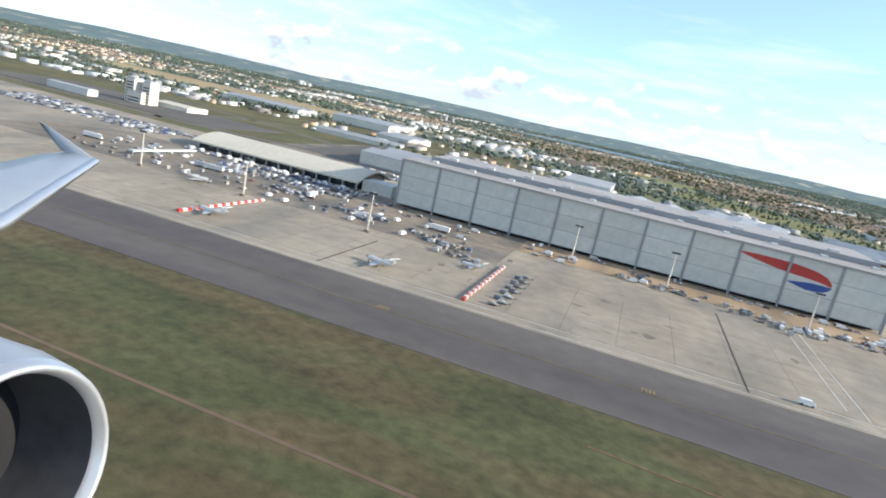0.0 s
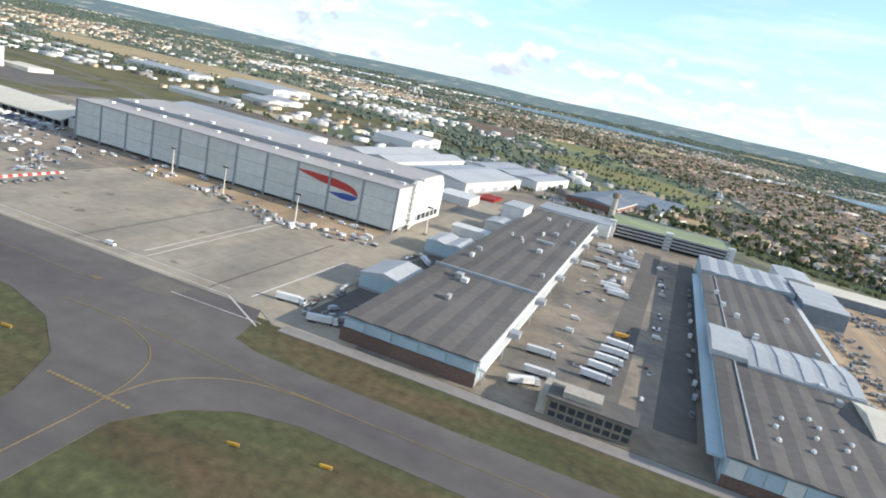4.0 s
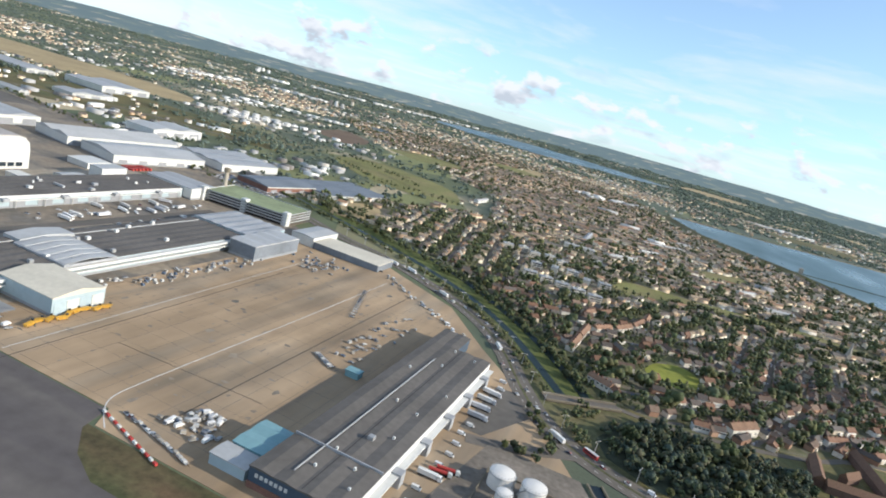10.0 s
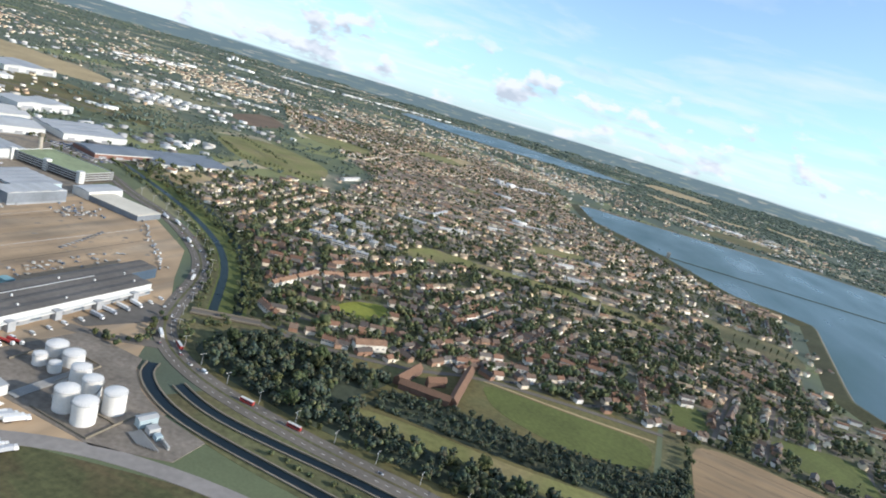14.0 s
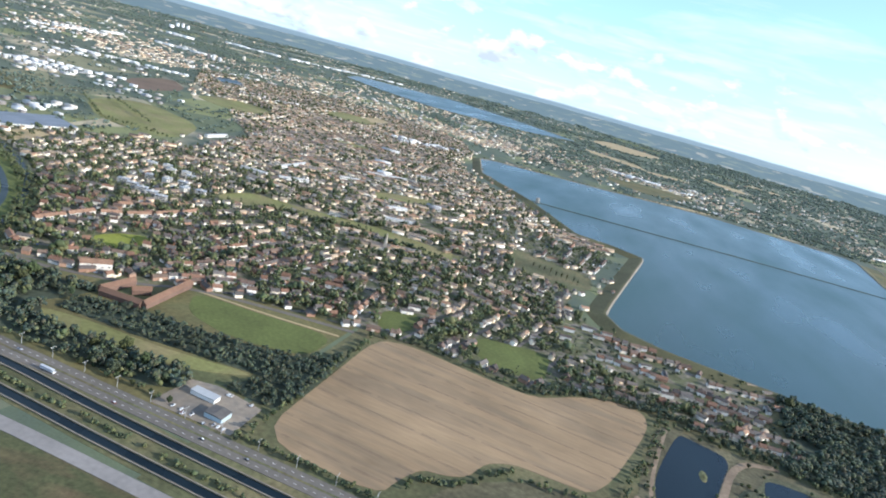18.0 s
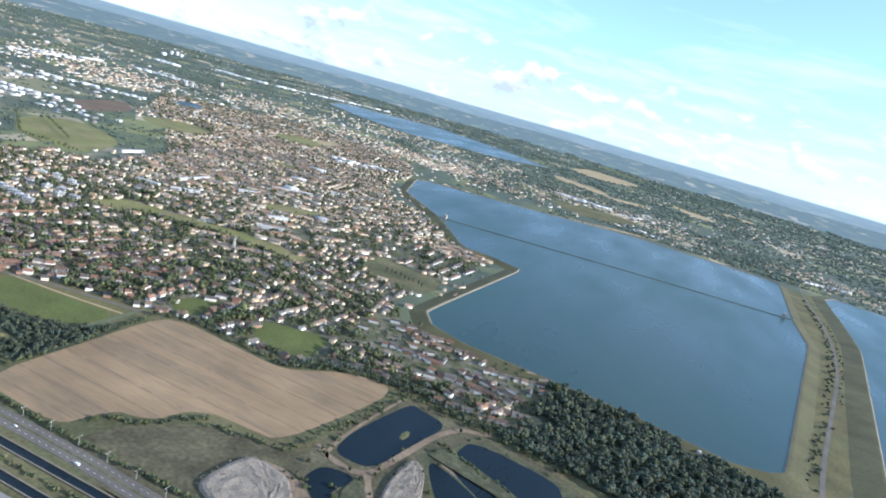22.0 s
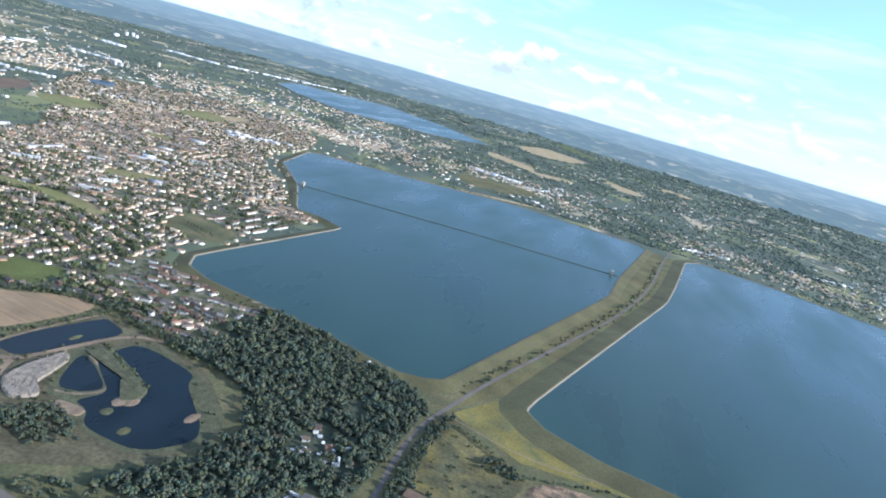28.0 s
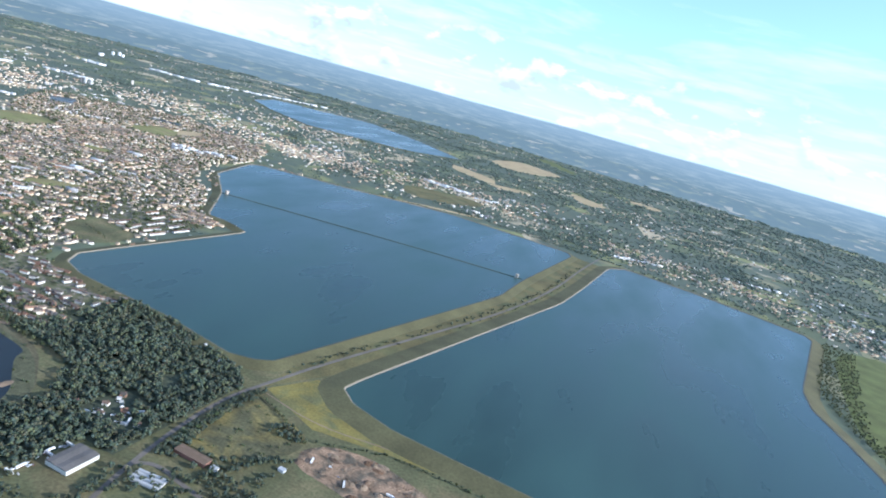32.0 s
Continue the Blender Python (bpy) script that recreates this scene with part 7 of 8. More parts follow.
plots, garden = [], []
for bx, by, ang, step, deep in BLOCKS:
    c, s = math.cos(radians(ang)), math.sin(radians(ang))
    leafy = 0.85 if by < 470 else 0.42
    v = -95.0
    while v < 95:
        for off, house in ((3.4, True), (deep - 3.4, True), (deep * 0.5, False), (deep * 0.5 + 2.2, False), (deep * 0.5 - 2.2, False)):
            u = -95.0 + rnd.uniform(0, 4)
            while u < 95:
                u += (step if house else 3.4) * rnd.uniform(0.9, 1.15)
                if abs(u) % 62 < 2.2:
                    continue
                x, y = bx + c * u - s * (v + off), by + s * u + c * (v + off)
                if min(BLOCKS, key=lambda q: (q[0] - x) ** 2 + (q[1] - y) ** 2)[0] != bx or not town_site(x, y):
                    continue
                if house and rnd.random() < (0.76 if by > 420 else 0.66):
                    plots.append((x + rnd.uniform(-0.5, 0.5), y + rnd.uniform(-1.0, 1.0), ang + rnd.choice((-14, -4, 0, 0, 4, 12, 90)) + rnd.uniform(-3, 3), 0.95 if step < 4 else rnd.random()))
                elif house:
                    garden.append((x, y, 1.25))
                elif rnd.random() < leafy:
                    garden.append((x + rnd.uniform(-0.8, 0.8), y + rnd.uniform(-0.8, 0.8), rnd.choice((0.6, 0.8, 1.0, 1.3, 1.6, 1.9) if by < 500 and bx > 300 else (0.55, 0.8, 1.0, 1.25, 1.5))))
        v += deep


# leafier quarters with fewer houses
LEAFY = ([(433, 565), (435, 639), (492, 625), (502, 536), (484, 507)], [(343, 359), (381, 393), (468, 378), (496, 368), (491, 319), (442, 323), (391, 333)])
ESTATE = [(512, 526), (500, 612), (537, 607), (596, 612), (590, 525)]
rl = random.Random(31)
thinned = []
for p in plots:
    if inside(p[0], p[1], ESTATE):
        garden.append((p[0], p[1], rl.choice((0.7, 1.0, 1.3))))
    elif any(inside(p[0], p[1], k) for k in LEAFY) and rl.random() < 0.45:
        garden.append((p[0], p[1], rl.choice((1.1, 1.4, 1.8))))
    else:
        thinned.append(p)
plots = thinned

# streets between the rows
centres = np.array([(q[0], q[1]) for q in BLOCKS])
b = Build()
for n_, (bx, by, ang, step, deep) in enumerate(BLOCKS):
    if by > 760:
        continue
    c, s = math.cos(radians(ang)), math.sin(radians(ang))
    v = -95.0
    while v < 95:
        for u in range(-96, 96, 6):
            x, y = bx + c * (u + 3) - s * v, by + s * (u + 3) + c * v
            if np.argmin(((centres - (x, y)) ** 2).sum(1)) != n_ or not town_site(x, y):
                continue
            b.prism([(bx + c * p - s * q, by + s * p + c * q) for p, q in ((u, v - 1.0), (u + 6, v - 1.0), (u + 6, v + 1.0), (u, v + 1.0))], 0.02, 0.085)
        v += deep
tagged(new("village_streets", b.mesh("village_streets", M["road"])), "narrow grey streets between rows of houses", "road", "", "structure")


def house_parts(t, w, d, h, rise, chimney):
    part("wall", Build().box(-w, w, -d, d, 0, h), M["hwall"], t)
    r = part("roof", Build().sweep([(-d - 0.18, h - 0.12), (0, h + rise), (d + 0.18, h - 0.12), (d + 0.18, h - 0.2), (-d - 0.18, h - 0.2)], "x", -w - 0.1, w + 0.1), M["hroofs"], t)
    part("chimney", Build().box(chimney - 0.18, chimney + 0.18, -0.2, 0.2, h + rise * 0.6, h + rise + 0.45), M["brick"], r)
    if w > 2:
        part("porch", Build().box(-0.7, 0.7, -d - 0.6, -d, 0, 1.1), M["hwall"], t)


near_plots = sorted(plots, key=lambda p: p[1] + 0.12 * abs(p[0] - 430))[:300]
near_set = set(near_plots)
PROTO = []
for w, d, h, rise, c in ((1.9, 1.5, 1.9, 1.1, 1.2), (2.3, 1.6, 2.0, 1.2, -1.4), (1.7, 1.7, 1.9, 1.3, 0.8), (3.4, 1.5, 1.9, 1.0, 2.0)):
    t = thing("house", "two-storey house with a pitched tiled roof", "house", 0, -420, 0.05, 0, "village houses")
    house_parts(t, w, d, h, rise, c)
    PROTO.append(t)
for i, (x, y, a, q) in enumerate(near_plots):
    copy_thing(PROTO[min(3, int(q * 4))], pose(x, y, 0.05, 0, 0, a))


for i, (x, y) in enumerate(((616, 360), (622, 376), (613, 374), (639, 357), (628, 359), (647, 375), (662, 355), (673, 354), (686, 355), (695, 362), (702, 371), (659, 378), (603, 388), (581, 372), (581, 357), (591, 386), (650, 340), (668, 335), (640, 330))):
    tr = thing("terrace", "short white-walled terrace of flat-fronted houses", "terrace", x, y, 0.05, (20, 75, 15, 95, 30, 80)[i % 6] if i < 12 else 20, "white terraces by the bank")
    part("wall", Build().box(-3.4, 3.4, -1.3, 1.3, 0, 2.0), M["white"], tr)
    part("roof", Build().sweep([(-1.5, 1.9), (0, 2.8), (1.5, 1.9)], "x", -3.5, 3.5), M["hroofs"], tr)


ROWS_BY_BANK = (((600, 346), (640, 351), 8), ((650, 352), (694, 346), 8), ((612, 368), (654, 384), 8), ((662, 366), (700, 380), 8), ((634, 318), (668, 328), 6), ((672, 320), (702, 330), 6), ((652, 306), (706, 314), 9), ((596, 378), (634, 388), 7), ((636, 338), (690, 338), 9))
for (ax, ay), (bx, by), n in ROWS_BY_BANK:
    turn_ = math.degrees(math.atan2(by - ay, bx - ax))
    for i in range(n):
        k = (i + 0.5) / n
        copy_thing(PROTO[(i + n) % 4], pose(ax + (bx - ax) * k + random.uniform(-0.6, 0.6), ay + (by - ay) * k + random.uniform(-1.2, 1.2), 0.05, 0, 0, turn_ + random.choice((-6, 0, 0, 5))))


def far_houses(rows):
    wv, wt, rv, rt = [], [], [], []
    for x, y, a, q in rows:
        w, d, h, rise = 1.6 + (1.4 * q if y < 430 else 3.6 * q * q), 1.5, 1.7 + 0.5 * ((q * 7) % 1), 1.0
        c, s = math.cos(radians(a)), math.sin(radians(a))

        def at(u, v_, z):
            return (x + c * u - s * v_, y + s * u + c * v_, z)
        n = len(wv)
        wv += [at(-w, -d, 0), at(w, -d, 0), at(w, d, 0), at(-w, d, 0), at(-w, -d, h), at(w, -d, h), at(w, d, h), at(-w, d, h), at(-w, 0, h + rise), at(w, 0, h + rise)]
        wt += [(n, n + 1, n + 5), (n, n + 5, n + 4), (n + 1, n + 2, n + 6), (n + 1, n + 6, n + 5), (n + 2, n + 3, n + 7), (n + 2, n + 7, n + 6), (n + 3, n, n + 4), (n + 3, n + 4, n + 7), (n + 5, n + 6, n + 9), (n + 7, n + 4, n + 8)]
        n = len(rv)
        e = 0.15
        rv += [at(-w - e, -d - e, h - 0.1), at(w + e, -d - e, h - 0.1), at(w + e, 0, h + rise + 0.05), at(-w - e, 0, h + rise + 0.05), at(w + e, d + e, h - 0.1), at(-w - e, d + e, h - 0.1)]
        rt += [(n, n + 1, n + 2), (n, n + 2, n + 3), (n + 3, n + 2, n + 4), (n + 3, n + 4, n + 5)]
    t = thing("far_houses", "close rows of village houses with tiled roofs", "houses", 0, 0, 0.05, 0, "", "stuff")
    for nm, vv, tt, mt in (("walls", wv, wt, "hwalli"), ("roofs", rv, rt, "hroofi")):
        big_mesh(nm, np.array(vv), np.array(tt), M[mt]).parent = t


far_houses([p for p in plots if p not in near_set])

# ---- trees ----
ICO_V = np.array([(-0.526, 0, 0.851), (0.526, 0, 0.851), (-0.526, 0, -0.851), (0.526, 0, -0.851), (0, 0.851, 0.526), (0, 0.851, -0.526), (0, -0.851, 0.526), (0, -0.851, -0.526), (0.851, 0.526, 0), (-0.851, 0.526, 0), (0.851, -0.526, 0), (-0.851, -0.526, 0)])
ICO_F = np.array([(0, 1, 4), (0, 4, 9), (9, 4, 5), (4, 8, 5), (4, 1, 8), (8, 1, 10), (8, 10, 3), (5, 8, 3), (5, 3, 2), (2, 3, 7), (7, 3, 10), (7, 10, 6), (7, 6, 11), (11, 6, 0), (0, 6, 1), (6, 10, 1), (9, 11, 0), (9, 2, 11), (9, 5, 2), (7, 11, 2)])


def clumps(rows, per, seed, small=0.28, large=0.5):
    """Crowns of small uneven clumps: rows of x, y, height, radius."""
    r = np.random.RandomState(seed)
    rows = np.asarray(rows, float)
    n = len(rows) * per
    base = np.repeat(rows, per, 0)
    d = r.normal(size=(n, 3))
    d /= np.linalg.norm(d, axis=1, keepdims=True)
    k = r.uniform(0.35, 0.95, (n, 1))
    rad = base[:, 3:4]
    mid = np.c_[base[:, :2], base[:, 2:3] * 0.58]
    place = mid + d * k * np.c_[rad, rad, base[:, 2:3] * 0.42] * 0.85
    size = rad * r.uniform(small, large, (n, 1)) * r.uniform(0.7, 1.0, (n, 1))
    v = ICO_V[None] * (1 + r.uniform(-0.35, 0.35, (n, 12, 1))) * size[:, None] + place[:, None]
    f = ICO_F[None] + (np.arange(n) * 12)[:, None, None]
    return v.reshape(-1, 3), f.reshape(-1, 3)


def tree_kind(name, label, h, r, seed, slim=False):
    t = thing(name, label, "tree", 0, -440, 0.0, 0, "single trees")
    b = Build()
    b.tube([(0, 0, 0, 0.2), (0.03, 0.02, h * 0.3, 0.14), (0, 0, h * 0.75, 0.05)], 7)
    for i in range(5):
        a = i * 1.3
        b.face((0, 0.05, h * 0.3), (0, -0.05, h * 0.3), (r * 0.6 * math.cos(a), r * 0.6 * math.sin(a), h * 0.6))
    part("trunk", b, M["bark"], t)
    v, f = clumps([(0, 0, h, r)], 60, seed, 0.2, 0.4)
    v = (v - np.array([0, 0, h * 0.58])) * (1.0, 1.0, 1.0) + np.array([0, 0, h * 0.58])
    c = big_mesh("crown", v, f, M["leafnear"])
    c.parent = t
    return t


TREES = [tree_kind("tree", "round-crowned broadleaf tree in full leaf", 4.4, 2.0, 1), tree_kind("tree", "round-crowned broadleaf tree in full leaf", 3.4, 1.7, 2), tree_kind("tree", "tall broadleaf tree with a ragged crown", 5.4, 1.9, 3), tree_kind("bush", "low spreading hawthorn bush", 2.0, 1.3, 4)]
POPLAR = tree_kind("poplar_tree", "tall narrow poplar tree", 7.0, 1.0, 5)
near_trees, far_trees, wood_trees = [], [], []
rt = random.Random(8)
for nm, poly in WOODS.items():
    step = {"pit_wood": 3.3, "meadow_wood": 2.3}.get(nm, 2.9)
    for q in spread_points(poly, step, step * 0.8, rt):
        if noise.noise((q[0] / 22, q[1] / 22, 5.5)) < {"pit_wood": -0.55, "meadow_wood": -0.8}.get(nm, -0.46):
            continue
        (near_trees if rt.random() < 0.5 and nm in ("roadside_wood",) and rt.random() < 0.45 else wood_trees).append((*q, rt.choice((2.4, 3.6, 4.6, 5.8)) * rt.uniform(0.85, 1.15) * (0.55 if nm == "meadow_wood" else 1.0), rt.choice((1.2, 1.7, 2.3, 3.0)) * (1.2 if nm == "pit_wood" else 0.6 if nm == "meadow_wood" else 0.95)))
    # floor sheet has the shade under the trees painted in as dark colour
    sheet(nm + "_floor", poly, 0.11, M["woodfloor"], "ground under trees, shade put in as dark colour", "ground")
for q in garden:
    far_trees.append((q[0], q[1], rt.uniform(2.0, 4.2) * q[2], rt.uniform(0.9, 1.8) * q[2] * rt.choice((0.7, 1.0, 1.0, 1.5))))


def tree_line(pts, step, into, h=(2.6, 4.6), off=1.2, keep=0.9):
    s_ = 0.0
    pts = list(pts)
    while True:
        p_ = way_along(pts, s_)
        if p_ is None:
            return
        if rt.random() < keep:
            into.append((p_[0] + rt.uniform(-off, off), p_[1] + rt.uniform(-off, off), rt.uniform(*h), rt.uniform(1.0, 1.9)))
        s_ += step * rt.uniform(0.7, 1.4)


tree_line([(501, 160), (500, 216), (499, 266), (516, 275)], 2.6, near_trees, (1.6, 3.4))
tree_line([(516, 275), (580, 273), (598, 291), (630, 304), (690, 318)], 2.6, near_trees, (1.8, 3.8))
tree_line([(636, 300), (634, 270), (622, 211), (592, 206), (576, 199)], 2.6, far_trees, (1.4, 3.0))
tree_line([(585, 208), (577, 202), (574, 192), (566, 184), (558, 183), (555, 172)], 1.6, near_trees, (1.0, 2.2), 1.2)
tree_line([(498, 162), (560, 163), (640, 167)], 2.0, far_trees, (1.4, 2.6), 0.8)
tree_line([(a[0] + 6, a[1] + 6) for a in RIVER], 2.6, near_trees, (2.0, 4.0), 2.5)
tree_line([(a[0] + 3.5, a[1] + 5) for a in RIVER2], 3.0, near_trees, (2.4, 4.4), 1.5)
tree_line([(470, 161.5), (420, 158.5), (380, 157)], 3.5, near_trees, (1.8, 3.6), 1.0)
tree_line([(310, 176), (320, 160), (318, 150), (308, 150)], 2.4, near_trees, (1.6, 3.0), 1.6)
tree_line([(p[0] - 5.5, p[1] - 1) for p in BANKROAD if 380 < p[1] < 1150], 2.6, wood_trees, (0.9, 3.2), 3.4, 0.55)
tree_line([(p[0] + 4.5, p[1] + 1) for p in BANKROAD if 520 < p[1] < 1000], 9, far_trees, (1.4, 2.8), 2.0, 0.5)
tree_line([(866, 352), (897, 338), (930, 322)], 3.0, near_trees, (1.4, 3.0), 1.0)
tree_line([(930, 330), (973, 352), (1040, 356), (1100, 360)], 3.5, near_trees, (1.2, 2.4), 1.0)
tree_line([(866, 262), (866, 300), (862, 345)], 3.0, near_trees, (1.8, 4.0), 2.0)
tree_line([(640, 296), (690, 296), (735, 290)], 2.4, near_trees, (1.8, 3.6), 2.5)
tree_line([(1398, 1185), (1346, 875), (1346, 790), (1380, 655)], 4.0, far_trees, (2.4, 4.4), 5.0)
tree_line([(20, 530), (107, 472), (182, 482)], 4.0, far_trees, (4.5, 7.0), 1.0)
tree_line([(30, 560), (130, 510)], 3.5, far_trees, (5.0, 7.5), 1.0)
tree_line([(150, 300), (160, 340), (150, 380), (180, 420), (190, 470)], 2.4, far_trees, (2.6, 4.6), 6.0)
tree_line([(118, 292), (60, 312), (-150, 338)], 2.6, far_trees, (2.4, 4.4), 4.0)
tree_line([(327, 372), (358, 400), (416, 418), (480, 417)], 3.0, far_trees, (2.4, 4.8), 3.0)
tree_line([(700, 1226), (860, 1240), (960, 1236), (1060, 1250), (1200, 1240), (1370, 1200)], 4.0, far_trees, (2.4, 4.4), 6.0)
tree_line([(340, 1040), (490, 1100), (700, 1200)], 4.0, far_trees, (2.4, 4.0), 5.0)
for q in spread_points([(628, 196), (640, 296), (735, 284), (772, 252), (722, 208), (690, 190)], 6.5, 3.0, rt):
    if not any(inside(*q, k) for k in PONDS) and rt.random() < 0.5:
        near_trees.append((*q, rt.uniform(1.0, 2.6), 1.2))
tree_line([(648, 206), (654, 197), (668, 192), (680, 196)], 1.6, near_trees, (1.0, 2.2), 1.2)
tree_line([(637, 202), (645, 194), (657, 186), (670, 179)], 2.0, near_trees, (1.0, 2.2), 1.0)
tree_line([(672, 268), (700, 258), (722, 250)], 2.2, near_trees, (0.8, 1.8), 1.6)
tree_line([(634, 224), (632, 250), (640, 294)], 3.5, near_trees, (0.8, 1.6), 1.5)
for q in spread_points([(690, 190), (703, 211), (718, 206), (735, 200), (720, 182), (700, 178)], 3.0, 2.0, rt):
    wood_trees.append((*q, rt.uniform(1.6, 3.6), rt.uniform(1.2, 2.4)))
for q in spread_points([(578, 348), (640, 330), (698, 332), (702, 384), (600, 388)], 5.0, 2.4, rt):
    if rt.random() < 0.55:
        wood_trees.append((*q, rt.uniform(1.4, 3.2), rt.uniform(0.8, 1.7)))
tree_line([(385, 138.2), (440, 138.6), (500, 139.4), (640, 143.5)], 3.0, far_trees, (0.9, 1.8), 0.6, 0.8)
tree_line([(a[0] - 4.5, a[1] - 4) for a in RIVER], 1.9, far_trees, (1.0, 2.4), 1.6)
tree_line([(a[0] + 9, a[1] + 9) for a in RIVER], 1.9, far_trees, (1.6, 3.6), 3.0)
tree_line([(326, 196), (322, 180), (330, 168)], 1.5, far_trees, (1.2, 3.0), 3.0)
for q in spread_points([(866, 350), (900, 338), (924, 330), (922, 300), (905, 262), (870, 262)], 6.0, 4.0, rt):
    if rt.random() < 0.55:
        far_trees.append((*q, rt.uniform(0.7, 1.8), rt.uniform(0.6, 1.5)))
for q in spread_points([(868, 206), (876, 224), (905, 226), (936, 246), (930, 288), (916, 268), (880, 250), (866, 236), (860, 206)], 3.4, 2.4, rt):
    if rt.random() < 0.75:
        wood_trees.append((*q, rt.uniform(1.4, 3.8), rt.uniform(1.0, 2.2)))
for q in spread_points([(1400, 1180), (1340, 940), (1334, 850), (1352, 740), (1378, 660), (1392, 690), (1372, 780), (1390, 900), (1440, 1160)], 5.0, 3.5, rt):
    if rt.random() < 0.7:
        far_trees.append((*q, rt.uniform(1.8, 4.4), rt.uniform(1.2, 2.4)))
for q in spread_points([(700, 150), (760, 178), (828, 204), (833, 208), (833, 192), (858, 196), (862, 206), (900, 208), (960, 232), (960, 196), (880, 168), (800, 140)], 4.2, 3.0, rt):
    if rt.random() < 0.8:
        wood_trees.append((*q, rt.uniform(1.4, 4.0), rt.uniform(1.0, 2.6)))
for off in (0, 4, 8):
    tree_line([(578, 274 + off), (600, 294 + off), (632, 303 + off), (680, 300 + off), (716, 297 + off)], 2.2, wood_trees, (2.0, 4.2), 2.2)
tree_line([(872, 420), (896, 515), (948, 717)], 4.0, wood_trees, (0.8, 2.0), 2.6, 0.5)
for poly, step, share in (([(867, 254), (862, 290), (860.5, 340), (868, 360), (872, 352), (868, 320), (871, 290), (877, 262)], 2.2, 0.8), ([(868, 258), (905, 258), (914, 280), (930, 302), (922, 306), (906, 284), (898, 274), (870, 274)], 3.0, 0.6), ([(900, 318), (922, 322), (926, 330), (905, 335), (896, 330)], 2.6, 0.7), ([(850, 250), (852, 330), (845, 330), (843, 250)], 2.4, 0.7), ([(864, 210), (876, 214), (872, 240), (860, 236)], 2.6, 0.5)):
    for q in spread_points(poly, step, step * 0.7, rt):
        if rt.random() < share and not (872 < q[0] < 898 and 261 < q[1] < 273):
            wood_trees.append((*q, rt.uniform(1.8, 4.2), rt.uniform(1.2, 2.6)))
HAMLET = [(806, 256), (822, 258), (846, 258), (848, 272), (830, 280), (822, 290), (807, 291)]
wood_trees = [q for q in wood_trees if gap(q[0], q[1], PERIM) > 5 and gap(q[0], q[1], BANKROAD) > 2.2 and not (inside(q[0], q[1], HAMLET) and rt.random() < 0.75)]
rt.shuffle(near_trees)
far_trees += near_trees[300:]
near_trees = near_trees[:300]
for i, (x, y, h, r) in enumerate(near_trees):
    k = TREES[3] if h < 1.9 else TREES[i % 3]
    s_ = h / (2.0 if h < 1.9 else (4.4, 3.4, 5.4)[i % 3])
    copy_thing(k, pose(x, y, 0.02, 0, 0, rt.uniform(0, 360))).scale = (s_, s_, s_ * rt.uniform(0.9, 1.15))
copy_thing(TREES[0], pose(708, 379, 0.02)).scale = (1.5, 1.5, 1.6)
for t_ in range(9):
    copy_thing(POPLAR, pose(536 + t_ * 4.6 + rt.uniform(-1, 1), 486 - t_ * 1.2, 0.02, 0, 0, 40 * t_)).scale = (0.8, 0.8, rt.uniform(0.6, 0.9))
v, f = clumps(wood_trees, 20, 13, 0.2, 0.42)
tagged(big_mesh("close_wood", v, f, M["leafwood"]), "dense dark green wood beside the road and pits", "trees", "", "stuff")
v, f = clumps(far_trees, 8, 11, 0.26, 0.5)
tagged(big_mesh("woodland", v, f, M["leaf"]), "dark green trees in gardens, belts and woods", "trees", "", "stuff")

# ---- far country: hedges, woods, towns ----
OCT_V = np.array([(1, 0, 0), (-1, 0, 0), (0, 1, 0), (0, -1, 0), (0, 0, 1), (0, 0, -0.6)])
OCT_F = np.array([(0, 2, 4), (2, 1, 4), (1, 3, 4), (3, 0, 4), (2, 0, 5), (1, 2, 5), (3, 1, 5), (0, 3, 5)])


def tufts(rows, per, seed):
    """Cheaper crowns for trees that stay far off."""
    r = np.random.RandomState(seed)
    rows = np.asarray(rows, float)
    n = len(rows) * per
    base = np.repeat(rows, per, 0)
    place = np.c_[base[:, :2] + r.uniform(-0.8, 0.8, (n, 2)) * base[:, 3:4], base[:, 2] * r.uniform(0.3, 0.75, n)]
    size = base[:, 3:4] * r.uniform(0.4, 0.8, (n, 1))
    v = OCT_V[None] * (1 + r.uniform(-0.3, 0.3, (n, 6, 1))) * size[:, None] + place[:, None]
    f = OCT_F[None] + (np.arange(n) * 6)[:, None, None]
    return v.reshape(-1, 3), f.reshape(-1, 3)



r = np.random.RandomState(6)
rows, sheds, homes = [], [], []
wood_seed = [(r.uniform(-2600, 3200), r.uniform(250, 4200) , r.uniform(20, 120), r.uniform(10, 45), r.uniform(0, 3.14)) for _ in range(210)]
BLOCK = [TOWN, RES1, RES2, RES3] + [f_[3] for f_ in FIELDS]


def free(x, y, m=0):
    if y < 335 and -900 < x < 640 or (y < 200):
        return False
    if 600 < x < 1400 and y < 1240:
        return False
    return not any(inside(x, y, k) for k in BLOCK)


